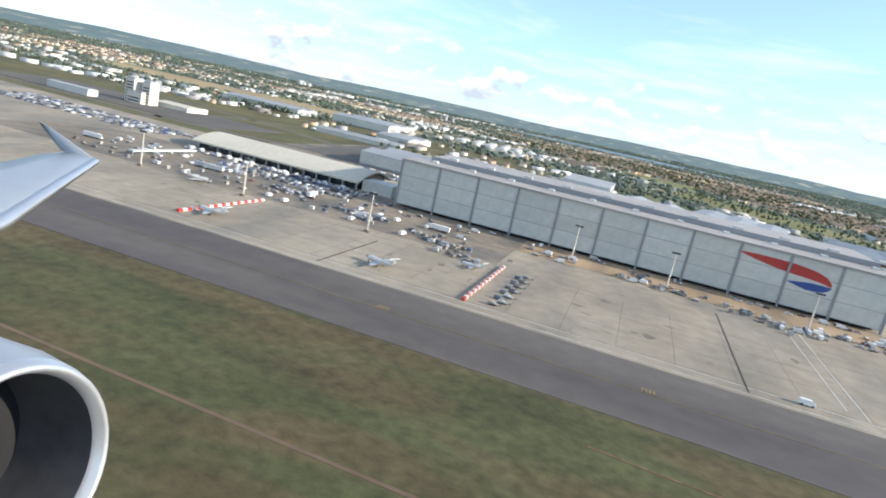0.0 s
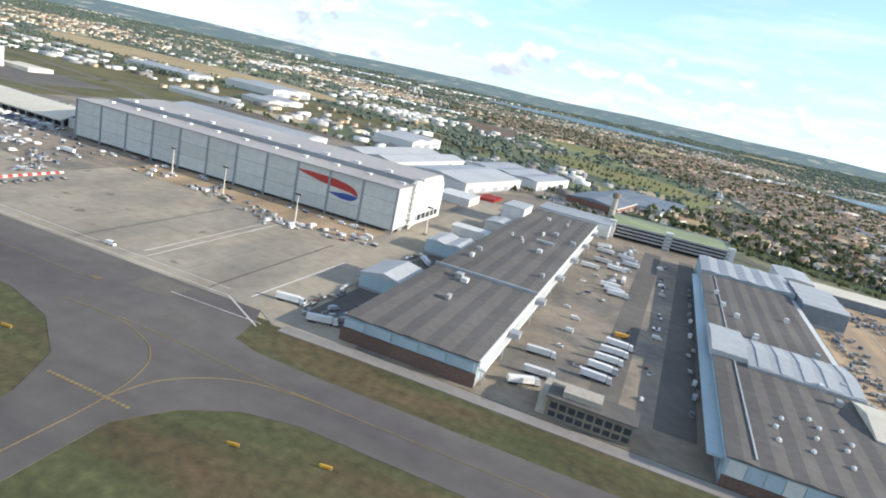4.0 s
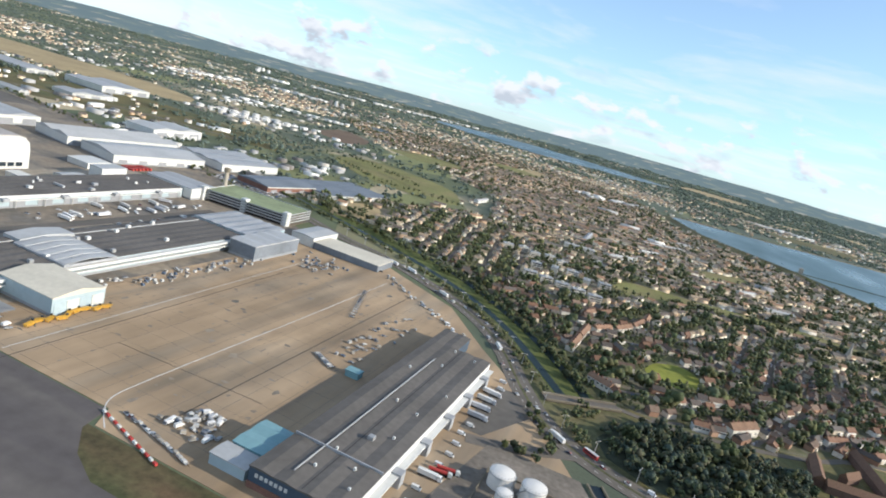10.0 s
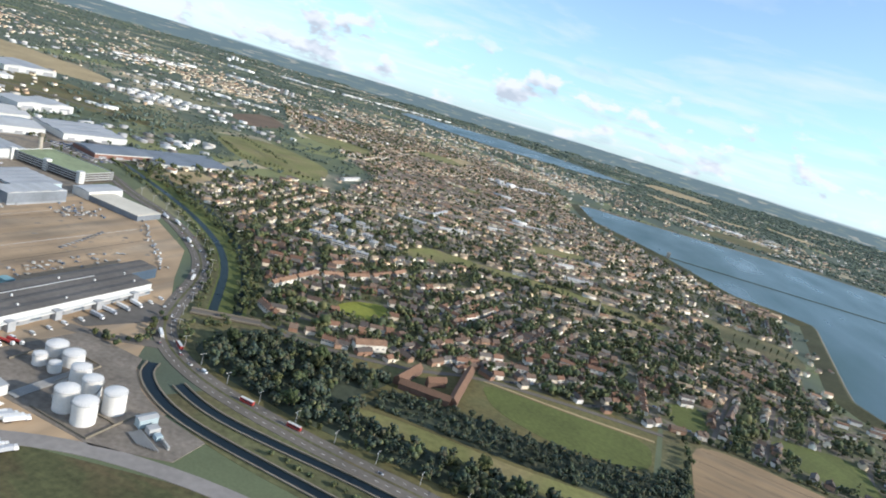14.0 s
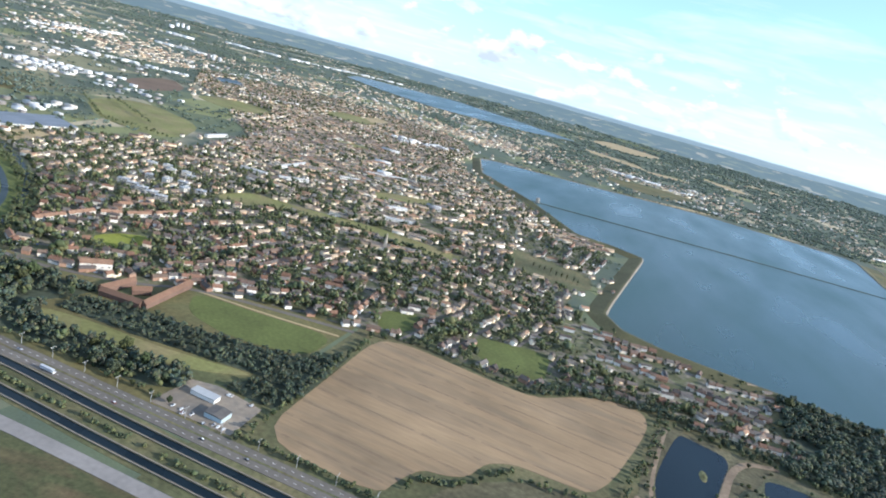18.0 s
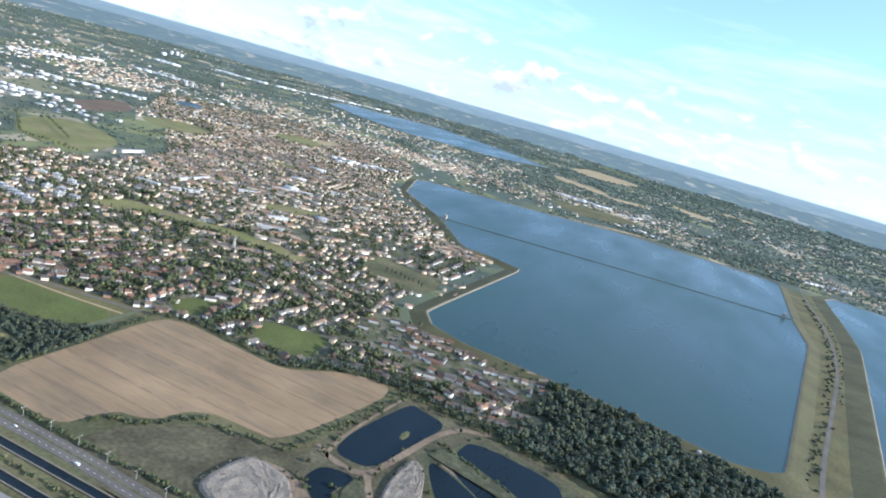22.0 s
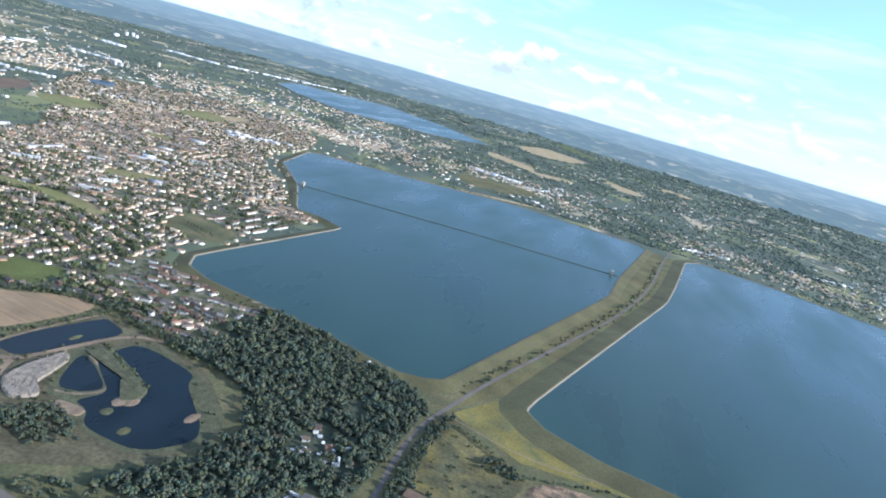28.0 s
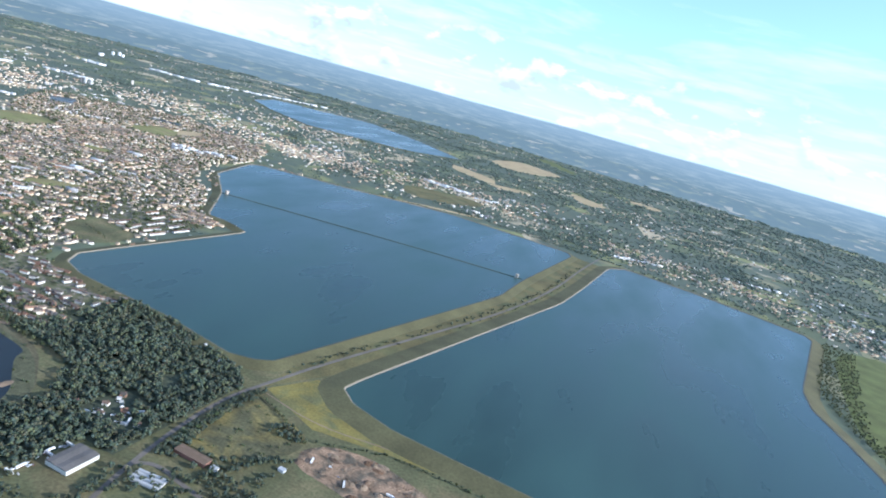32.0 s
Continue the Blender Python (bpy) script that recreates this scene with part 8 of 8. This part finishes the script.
for cx, cy, a, b_, tw in wood_seed:
    n = int(30 + a * b_ / 55)
    for _ in range(n):
        u, w = r.uniform(-a, a), r.uniform(-b_, b_) * r.uniform(0.2, 1)
        x, y = cx + u * math.cos(tw) - w * math.sin(tw), cy + u * math.sin(tw) + w * math.cos(tw)
        if free(x, y):
            k = 1 + max(0, y - 900) / 1600
            rows.append((x, y, r.uniform(2.6, 4.8) * (0.7 + 0.3 * k), r.uniform(1.8, 3.0) * k))
for _ in range(260):
    x0, y0, a, L_ = r.uniform(-2200, 2600), r.uniform(340, 3600), r.choice([0.3, 0.5, 1.9, 2.1, 0.1]), r.uniform(40, 170)
    for s_ in np.arange(0, L_, 4.5):
        x, y = x0 + s_ * math.cos(a), y0 + s_ * math.sin(a)
        if free(x, y):
            rows.append((x, y, r.uniform(1.6, 3.4), r.uniform(1.4, 2.6)))
# open country: woods and hamlets follow a slow unevenness of the land
for _ in range(30000):
    y = 300 + r.uniform() ** 1.35 * 3400
    x = r.uniform(-1.35 * y - 150, 1100 + 0.42 * y)
    if not free(x, y):
        continue
    k = noise.noise((x / 190, y / 260, 3.3)) + 0.5 * noise.noise((x / 60, y / 80, 9.1))
    near_airport = y < 640 and x < 160
    if k > (-0.12 if near_airport else 0.12 - 0.1 * min(1, y / 2000)):
        s_ = 1 + max(0, y - 900) / 1500
        rows.append((x, y, r.uniform(1.8, 3.6) * (0.85 + 0.15 * s_), r.uniform(1.5, 2.8) * s_))
    elif k < -0.02 and r.uniform() < (0.5 if y < 1150 else 0.2):
        (homes.append((x, y, float(r.choice([10, 25, 60, 100]) + r.uniform(-6, 6)), float(r.uniform()))) if not (near_airport and r.uniform() < 0.8) else None)
    elif near_airport and r.uniform() < 0.25:
        sheds.append((x, y))
for _ in range(9000):
    y = 1235 + r.uniform() ** 1.5 * 2300
    x = r.uniform(350, 1300 + 0.5 * y)
    if free(x, y) and noise.noise((x / 130, y / 170, 6.1)) > -0.28:
        s_ = 1 + max(0, y - 900) / 1500
        rows.append((x, y, r.uniform(2.0, 4.0) * (0.85 + 0.15 * s_), r.uniform(1.5, 2.8) * s_))
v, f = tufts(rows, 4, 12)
tagged(big_mesh("far_woodland", v, f, M["hazeleaf"]), "distant woods and hedgerows with pale haze in their colour", "trees", "", "stuff")

sv, st = [], []


def far_box(x, y, w, d, h, a):
    c, s_ = math.cos(a), math.sin(a)
    n = len(sv)
    for z in (0, h):
        for u, q in ((-w, -d), (w, -d), (w, d), (-w, d)):
            sv.append((x + c * u - s_ * q, y + s_ * u + c * q, z))
    for i in range(4):
        j = (i + 1) % 4
        st.extend([(n + i, n + j, n + 4 + j), (n + i, n + 4 + j, n + 4 + i)])
    st.extend([(n + 4, n + 5, n + 6), (n + 4, n + 6, n + 7)])


parks = [(-150, 610, 60, 40, 40), (-500, 420, 130, 60, 46), (-330, 380, 90, 40, 30), (-700, 500, 160, 90, 50), (-250, 800, 130, 80, 40), (-600, 900, 220, 120, 60), (-60, 640, 80, 50, 30), (60, 420, 50, 50, 30), (-200, 1100, 200, 120, 50), (250, 970, 40, 40, 18), (740, 1290, 60, 20, 16), (-900, 1300, 300, 200, 50), (-100, 1500, 250, 200, 50), (900, 1700, 400, 300, 40), (300, 1500, 200, 100, 30), (1500, 1500, 300, 200, 40), (-450, 640, 100, 60, 30), (20, 330, 60, 25, 24), (-80, 380, 60, 30, 24)]
for cx, cy, a, b_, n in parks:
    for _ in range(n):
        x, y = r.normal(cx, a * 0.6), r.normal(cy, b_ * 0.6)
        if free(x, y):
            far_box(x, y, r.uniform(1.5, 7), r.uniform(1.2, 3.4), r.uniform(1.2, 3.0), 0.15 + r.choice([0, 1.57]))
for x, y in sheds:
    far_box(x, y, r.uniform(0.8, 3.2), r.uniform(0.7, 2.0), r.uniform(0.8, 2.2), 0.15 + r.choice([0, 1.57]))
for x, y, w_, d_ in ((513, 1505, 14, 5), (545, 1508, 12, 5), (580, 1507, 12, 5), (620, 1508, 12, 5), (225, 930, 6, 4), (236, 938, 9, 5), (255, 960, 7, 4), (275, 990, 9, 5), (288, 1015, 8, 5), (300, 700, 10, 3), (330, 640, 8, 3), (265, 800, 12, 4), (420, 560, 7, 3)):
    far_box(x, y, w_, d_, 4.2, 0.2)
white_v, white_t, sv_keep, st_keep = [], [], sv, st
sv, st = white_v, white_t


def far_row(p, q, n, w, d, h):
    """Pale sheds in a row."""
    a = math.atan2(q[1] - p[1], q[0] - p[0])
    for k in range(n):
        s_ = (k + 0.5) / n
        far_box(p[0] + (q[0] - p[0]) * s_ + r.uniform(-3, 3), p[1] + (q[1] - p[1]) * s_ + r.uniform(-6, 6), w * r.uniform(0.7, 1.2), d * r.uniform(0.7, 1.2), h * r.uniform(0.7, 1.2), a)


far_row((-640, 1045), (-623, 1141), 8, 8, 4, 3)
far_row((-623, 1141), (-644, 1229), 6, 9, 5, 3.5)
far_row((-308, 806), (-236, 859), 9, 6, 3.5, 3.2)
far_row((-236, 859), (-166, 902), 9, 5, 3, 3)
far_row((201, 954), (220, 964), 3, 5, 4, 5)
far_row((228, 965), (278, 1002), 6, 5, 4, 4)
far_row((-609, 1299), (-481, 1343), 9, 10, 4, 4)
far_row((-76, 915), (15, 978), 14, 4, 2, 2.4)
far_row((-60, 900), (20, 960), 12, 4, 2, 2.4)
far_row((-920, 1684), (-845, 1696), 7, 10, 6, 5)
far_row((-964, 2008), (-774, 2096), 9, 14, 8, 5)
far_row((-756, 2109), (-510, 2650), 12, 20, 7, 5)
far_row((516, 1508), (632, 1503), 8, 9, 5, 4.4)
far_row((650, 1480), (706, 1509), 4, 8, 3, 3)
far_row((-291, 750), (-251, 778), 5, 5, 3, 3)
far_row((-590, 956), (-586, 1129), 9, 9, 4, 4)
far_row((-77, 465), (-52, 481), 3, 6, 3, 2.6)
far_row((-32, 359), (-13, 393), 4, 5, 4, 3)
far_row((-170, 420), (-150, 440), 3, 6, 3, 2.6)
far_row((1010, 1320), (1120, 1390), 8, 6, 3, 3)
far_row((1250, 1500), (1400, 1560), 7, 7, 4, 3)
far_row((1500, 1350), (1640, 1420), 8, 6, 3, 3)
far_row((-420, 330), (-300, 390), 9, 6, 3, 2.4)
far_row((-520, 430), (-380, 470), 9, 7, 3.5, 2.6)
far_row((-150, 640), (-90, 690), 6, 5, 3, 2.6)
for x, y, h in ((-1256, 2094, 15), (-1280, 2150, 14), (-1236, 2128, 11), (-1145, 1936, 12), (-1160, 1960, 10)):
    far_box(x, y, 4.5, 4.5, h, 0.3)
tagged(big_mesh("far_white_sheds", np.array(sv), np.array(st), M["shedw"]), "distant rows of white sheds and blocks", "buildings", "", "stuff")
sv, st = sv_keep, st_keep
for x, y, h in ((-420, 1260, 14), (-408, 1262, 15), (-395, 1268, 12), (-500, 1500, 12), (-640, 430, 13), (-634, 432, 14)):
    far_box(x, y, 3, 3, h, 0.2)
tagged(big_mesh("far_sheds", np.array(sv), np.array(st), M["shedi"]), "distant pale sheds, blocks and warehouses", "buildings", "", "stuff")
for k in range(17):
    tx, ty = -182 + (k % 6) * 13 + (k // 6) * 8, 585 + (k // 6) * 30 + (k % 6) * 3
    ft = thing("far_tank", "distant white storage tank", "tank", tx, ty, 0.05, 0, "distant storage tanks")
    part("shell", Build().tube([(0, 0, 0, 4.2), (0, 0, 4.0, 4.2)], 18), M["tank"], ft)
    part("roof", Build().tube([(0, 0, 4.0, 4.25), (0, 0, 4.7, 0.2)], 18), M["tank"], ft)
far_towns = [(260, 1330, 260, 110, 650), (-260, 1350, 240, 120, 420), (560, 1500, 260, 140, 420), (1150, 1420, 260, 110, 420), (-500, 1050, 220, 130, 380), (1500, 1300, 160, 100, 220), (0, 1750, 300, 200, 360), (-900, 800, 260, 160, 380), (-350, 560, 110, 60, 160), (1100, 2100, 400, 250, 260), (20, 900, 120, 120, 200)]
for cx, cy, a, b_, n in far_towns:
    for _ in range(n):
        x, y = r.normal(cx, a * 0.6), r.normal(cy, b_ * 0.6)
        if free(x, y):
            homes.append((x, y, float(r.choice([10, 25, 60, 100]) + r.uniform(-6, 6)), float(r.uniform())))
far_houses(homes)
# rows of parked cars seen only from afar
sv, st = [], []
for cx, cy, n, ln in ((-95, 164, 5, 46), (-130, 205, 7, 60), (100, 318, 6, 50), (-60, 225, 5, 90), (-200, 190, 7, 80)):
    for i in range(n):
        for k in range(int(ln / 1.4)):
            if r.uniform() < 0.7:
                far_box(cx - ln / 2 + k * 1.4, cy - n * 1.6 + i * 3.2 + (i % 2) * 0.9, 0.36, 0.85, 0.5, 0)
for bx, by, ang, step, deep in BLOCKS:
    if by > 850:
        continue
    c, s = math.cos(radians(ang)), math.sin(radians(ang))
    for v_ in np.arange(-80, 80, deep):
        for u in np.arange(-80, 80, 2.6):
            if r.uniform() < 0.34:
                x, y = bx + c * u - s * (v_ + r.choice([-0.9, 0.9])), by + s * u + c * (v_ + 0.9)
                if min(BLOCKS, key=lambda q: (q[0] - x) ** 2 + (q[1] - y) ** 2)[0] == bx and town_site(x, y):
                    far_box(x, y, 0.85, 0.36, 0.55, radians(ang))
tagged(big_mesh("parked_cars", np.array(sv) + np.array([0, 0, 0.12]), np.array(st), M["carisl"]), "close rows of parked cars", "cars", "", "stuff")

# ---- pits and dump ----
random.seed(31)


def heap(name, label, cx, cy, a, b_, h, material):
    t = Build()
    n, m_ = 9, 18
    rows_ = [[(cx + a * k / n * math.cos(2 * math.pi * i / m_) * (1 + 0.18 * noise.noise((i * 0.9, k * 0.7, cx))), cy + b_ * k / n * math.sin(2 * math.pi * i / m_) * (1 + 0.18 * noise.noise((i * 0.7, k, cy))), 0.1 + h * (1 - (k / n) ** 2) * (0.75 + 0.5 * noise.noise((i * 0.8, k * 0.8, cx + cy)))) for i in range(m_)] for k in range(1, n + 1)]
    for p, q in zip(rows_, rows_[1:]):
        for i in range(m_):
            t.face(p[i], p[(i + 1) % m_], q[(i + 1) % m_], q[i])
    t.face(*rows_[0])
    tagged(new(name, t.mesh(name, M[material])), label, "heap")


def mound(name, label, poly, h, material):
    """A heap with an uneven flat top over the given outline."""
    poly = outline(poly, 2)
    n = len(poly)
    cx, cy = sum(q[0] for q in poly) / n, sum(q[1] for q in poly) / n
    t = Build()
    rows_ = []
    for s_, z in ((1.0, 0.0), (0.95, 0.8), (0.88, 0.95), (0.76, 0.9), (0.64, 0.95), (0.52, 0.9), (0.4, 0.95), (0.28, 0.9), (0.15, 0.92)):
        ring = []
        for x, y in poly:
            u, w_ = cx + (x - cx) * s_, cy + (y - cy) * s_
            ring.append((u, w_, 0.13 + h * z * (1 + 0.3 * noise.noise((u * 0.45, w_ * 0.45, 1.7)) + 0.16 * noise.noise((u * 1.3, w_ * 1.3, 4.7)))))
        rows_.append(ring)
    for p_, q_ in zip(rows_, rows_[1:]):
        for i in range(n):
            t.face(p_[i], p_[(i + 1) % n], q_[(i + 1) % n], q_[i])
    t.face(*rows_[-1])
    tagged(new(name, t.mesh(name, M[material])), label, "heap")


mound("spoil_mound", "pale grey heap of crushed stone", [(667, 208), (664, 228), (666, 248), (674, 243), (679, 228), (682, 216), (694, 210), (686, 199), (677, 202)], 1.5, "spoil")
mound("spoil_mound", "broad pale grey heap of crushed stone", [(608, 173), (611, 198), (619, 200), (633, 198), (641, 189), (650, 176), (662, 167), (655, 162), (640, 163), (622, 167)], 1.8, "spoil")
rb = np.random.RandomState(17)
for poly in ([(667, 208), (664, 228), (666, 248), (674, 243), (679, 228), (682, 216), (694, 210), (686, 199), (677, 202)], [(608, 173), (611, 198), (619, 200), (633, 198), (641, 189), (650, 176), (662, 167), (655, 162), (640, 163), (622, 167)]):
    rows_ = []
    while len(rows_) < 420:
        x, y = rb.uniform(600, 700), rb.uniform(150, 252)
        if inside(x, y, poly):
            rows_.append((x, y, rb.uniform(2.0, 2.9), rb.choice([0.3, 0.45, 0.7])))
    v, f = clumps(rows_, 3, 19)
    tagged(big_mesh("broken_stone", v, f, M["spoil"]), "broken concrete and stone strewn on a heap", "rubble", "", "stuff")
heap("sand_bar", "low sandy bar in the pond", 722, 233, 4, 6, 0.7, "sand")
heap("sand_bar", "low sandy bar in the pond", 757, 246, 3, 6, 0.6, "sand")
heap("sand_bar", "low sandy bar in the pond", 742, 216, 3, 4, 0.5, "meadow")
heap("reed_island", "small reedy island in the pond", 655, 262, 2, 5, 0.5, "meadow")
mound("reed_bank", "reedy bank between two ponds", [(667, 255), (674, 269), (710, 257), (724, 250), (728, 239), (723, 232), (718, 235), (719, 245), (698, 251), (683, 254)], 0.7, "reed")
mound("sand_spit", "bare sandy spit at the pond's edge", [(700, 214), (717, 217), (719, 210), (710, 207), (703, 208)], 0.6, "sand")
mound("pond_bank", "scrubby bank beside the small pond", [(652, 216), (656, 220), (662, 208), (676, 196), (672, 190), (660, 193), (652, 203)], 0.6, "reed")
heap("sand_bar", "bare sandy tip of the reedy bank", 726, 236, 3.5, 5, 0.9, "sand")
heap("reed_island", "small reedy island in the pond", 724, 222, 3, 4, 0.6, "reed")
DUMP = [(926, 317), (938, 334), (965, 341), (990, 336), (1012, 330), (1022, 308), (1005, 292), (960, 299), (936, 300)]
rd = np.random.RandomState(23)
for i in range(26):
    while True:
        x, y = rd.uniform(926, 1022), rd.uniform(292, 341)
        if inside(x, y, DUMP):
            break
    heap("rubble_pile", "brown pile of earth and rubble in a breaker's yard", x, y, rd.uniform(2, 5), rd.uniform(1.5, 4), rd.uniform(0.6, 1.9), ("sand", "soil", "sand", "earth")[i % 4])
rows_ = []
while len(rows_) < 900:
    x, y = rd.uniform(926, 1022), rd.uniform(292, 341)
    if inside(x, y, DUMP):
        rows_.append((x, y, rd.uniform(0.4, 1.0), rd.choice([0.2, 0.35, 0.55])))
v, f = clumps(rows_, 3, 29)
tagged(big_mesh("broken_rubble", v, f, M["soil"]), "broken bricks and timber strewn over the yard", "rubble", "", "stuff")
for i in range(7):
    put(("lorry", "van", "flat")[i % 3], 940 + i * 9 + rd.uniform(-3, 3), 306 + rd.uniform(-4, 10), rd.uniform(0, 180), 0.13, "parked in the breaker's yard")
gl = thing("greenhouse", "row of pale arched glasshouses by the lane", "greenhouse", 883, 233, 0.1, 8)
for k in range(4):
    part("arch", Build().sweep([(k * 2.6 + 1.2 * math.cos(math.pi * i / 8), 1.7 * math.sin(math.pi * i / 8)) for i in range(9)], "x", -9, 9), M["paleroof"], gl)
for x0, x1, y0, y1 in ((928, 932, 290, 293), (899, 903, 265, 268)):
    shed("yard_shed", "small pale yard shed", x0, x1, y0, y1, 1.6, "x", 1, 0.4, "white", "paleroof")
shed("depot_hall", "large grey-roofed depot hall by the road", 836, 851, 213, 233, 2.8, "y", 2, 0.5, "panel", "darkroof")
shed("long_barn", "long brown-roofed timber barn", 874, 896, 263.5, 270.5, 2.2, "x", 1, 0.7, "brick", "earth")
band("side_road", smooth_line([(866, 243), (876, 250), (899, 245), (960, 240)]), 3.0, 0.17, M["road"], "grey side road at the junction", "road")
for i in range(26):
    put(random.choice(("car", "car", "van", "lorry")), random.uniform(828, 834), random.uniform(196, 238), random.choice((0, 90)), 0.1, "parked at the depot")
shed("bank_hut", "small white hut at the foot of the bank", 818, 823, 363, 366, 1.6, "x", 1, 0.4, "white", "paleroof")
for i in range(22):
    put(random.choice(("van", "van", "car", "lorry")), 812 + random.uniform(-4, 26), 266 + random.uniform(-8, 14), random.uniform(0, 180), 0.13, "vehicles in the clearing")
for x, y, a in ((812, 271, 20), (811, 285, 30), (799, 261, 10), (825, 273, 50), (841, 268, 30), (818, 262, 0)):
    copy_thing(PROTO[0], pose(x, y, 0.05, 0, 0, a))
for x, y, z, a, w in ((796, 376, 1.6, 70, 0.9), (806, 371, 1.0, 60, 1.6), (818, 369, 0.9, 75, 2.2), (812, 281, 0.11, 40, 1.4), (816, 279, 0.11, 40, 1.2), (835, 264, 0.11, 25, 2.0)):
    cabin = thing("cabin", "small white cabin at the edge of the wood", "cabin", x, y, z, a, "cabins in the wood")
    part("wall", Build().box(-w, w, -0.9, 0.9, -min(1.0, z), 1.2), M["white"], cabin)
    part("roof", Build().sweep([(-1.05, 1.15), (0, 1.65), (1.05, 1.15)], "x", -w - 0.12, w + 0.12), M["paleroof"], cabin)

# ---- wing and engine of the airliner ----
air = thing("airliner_wing", "pale grey airliner wing with upturned tip fence and engine", "aeroplane", 0, 0, 0)


def loft(rows_, close=True):
    b_ = Build()
    for p_, q_ in zip(rows_, rows_[1:]):
        for i in range(len(p_) if close else len(p_) - 1):
            j = (i + 1) % len(p_)
            b_.face(p_[i], p_[j], q_[j], q_[i])
    return b_


def wing_section(y, lead, chord, z, thick):
    up = [(0, 0), (0.08, 0.45), (0.3, 0.62), (0.65, 0.42), (1, 0.03)]
    return [(lead - c * chord, y, z + t_ * thick) for c, t_ in up] + [(lead - c * chord, y, z - t_ * thick * 0.6) for c, t_ in reversed(up[1:-1])]


part("wing", loft([wing_section(1.2, -3.2, 2.1, 28.15, 0.2), wing_section(3.5, -4.4, 1.25, 28.24, 0.14), wing_section(5.5, -5.75, 0.75, 28.30, 0.09), wing_section(5.85, -6.0, 0.55, 28.32, 0.06)]), M["cowl"], air)
part("leading_edge", loft([[(-3.19, 1.2, 28.2), (-3.19, 1.2, 28.1), (-3.32, 1.2, 28.22)], [(-4.39, 3.5, 28.27), (-4.39, 3.5, 28.21), (-4.5, 3.5, 28.3)], [(-5.99, 5.85, 28.34), (-5.99, 5.85, 28.31), (-6.06, 5.85, 28.36)]]), M["alu"], air)
part("tip_fence", loft([[(-6.05, 5.86, 28.34), (-6.55, 5.86, 28.34), (-6.55, 5.82, 28.34), (-6.05, 5.82, 28.34)], [(-6.82, 5.9, 28.56), (-7.0, 5.9, 28.6), (-7.0, 5.88, 28.6), (-6.82, 5.88, 28.56)]]), M["cowl"], air, "grey upturned tip fence")


def nacelle(rows_):
    ex, ey, ez, tilt = ENGINE
    out = []
    for s_, r_ in rows_:
        ring = []
        for i in range(40):
            a = 2 * math.pi * i / 40
            ring.append((ex + s_ * math.cos(tilt) - r_ * math.sin(a) * math.sin(tilt), ey + r_ * math.cos(a), ez + s_ * math.sin(tilt) + r_ * math.sin(a) * math.cos(tilt)))
        out.append(ring)
    return loft(out)


ENGINE = (-1.87, 1.6, 28.13, radians(9))
part("engine_cowl", nacelle([(-0.06, 0.435), (-0.2, 0.465), (-0.5, 0.49), (-1.0, 0.49), (-1.5, 0.40), (-1.9, 0.30)]), M["cowl"], air)
part("intake_lip", nacelle([(-0.06, 0.435), (-0.015, 0.42), (0, 0.405), (-0.012, 0.39), (-0.06, 0.375)]), M["alu"], air, "bright metal intake lip")
part("intake_duct", nacelle([(-0.06, 0.375), (-0.2, 0.36), (-0.45, 0.35)]), M["darkduct"], air)
part("fan", nacelle([(-0.45, 0.35), (-0.42, 0.2), (-0.3, 0.06), (-0.22, 0.005)]), M["dark"], air)

for o in air.children:
    o.data.polygons.foreach_set("use_smooth", [True] * len(o.data.polygons))

for proto in [*KIND.values(), *PROTO, *TREES, POPLAR]:
    for o in (*proto.children_recursive, proto):
        bpy.data.objects.remove(o)
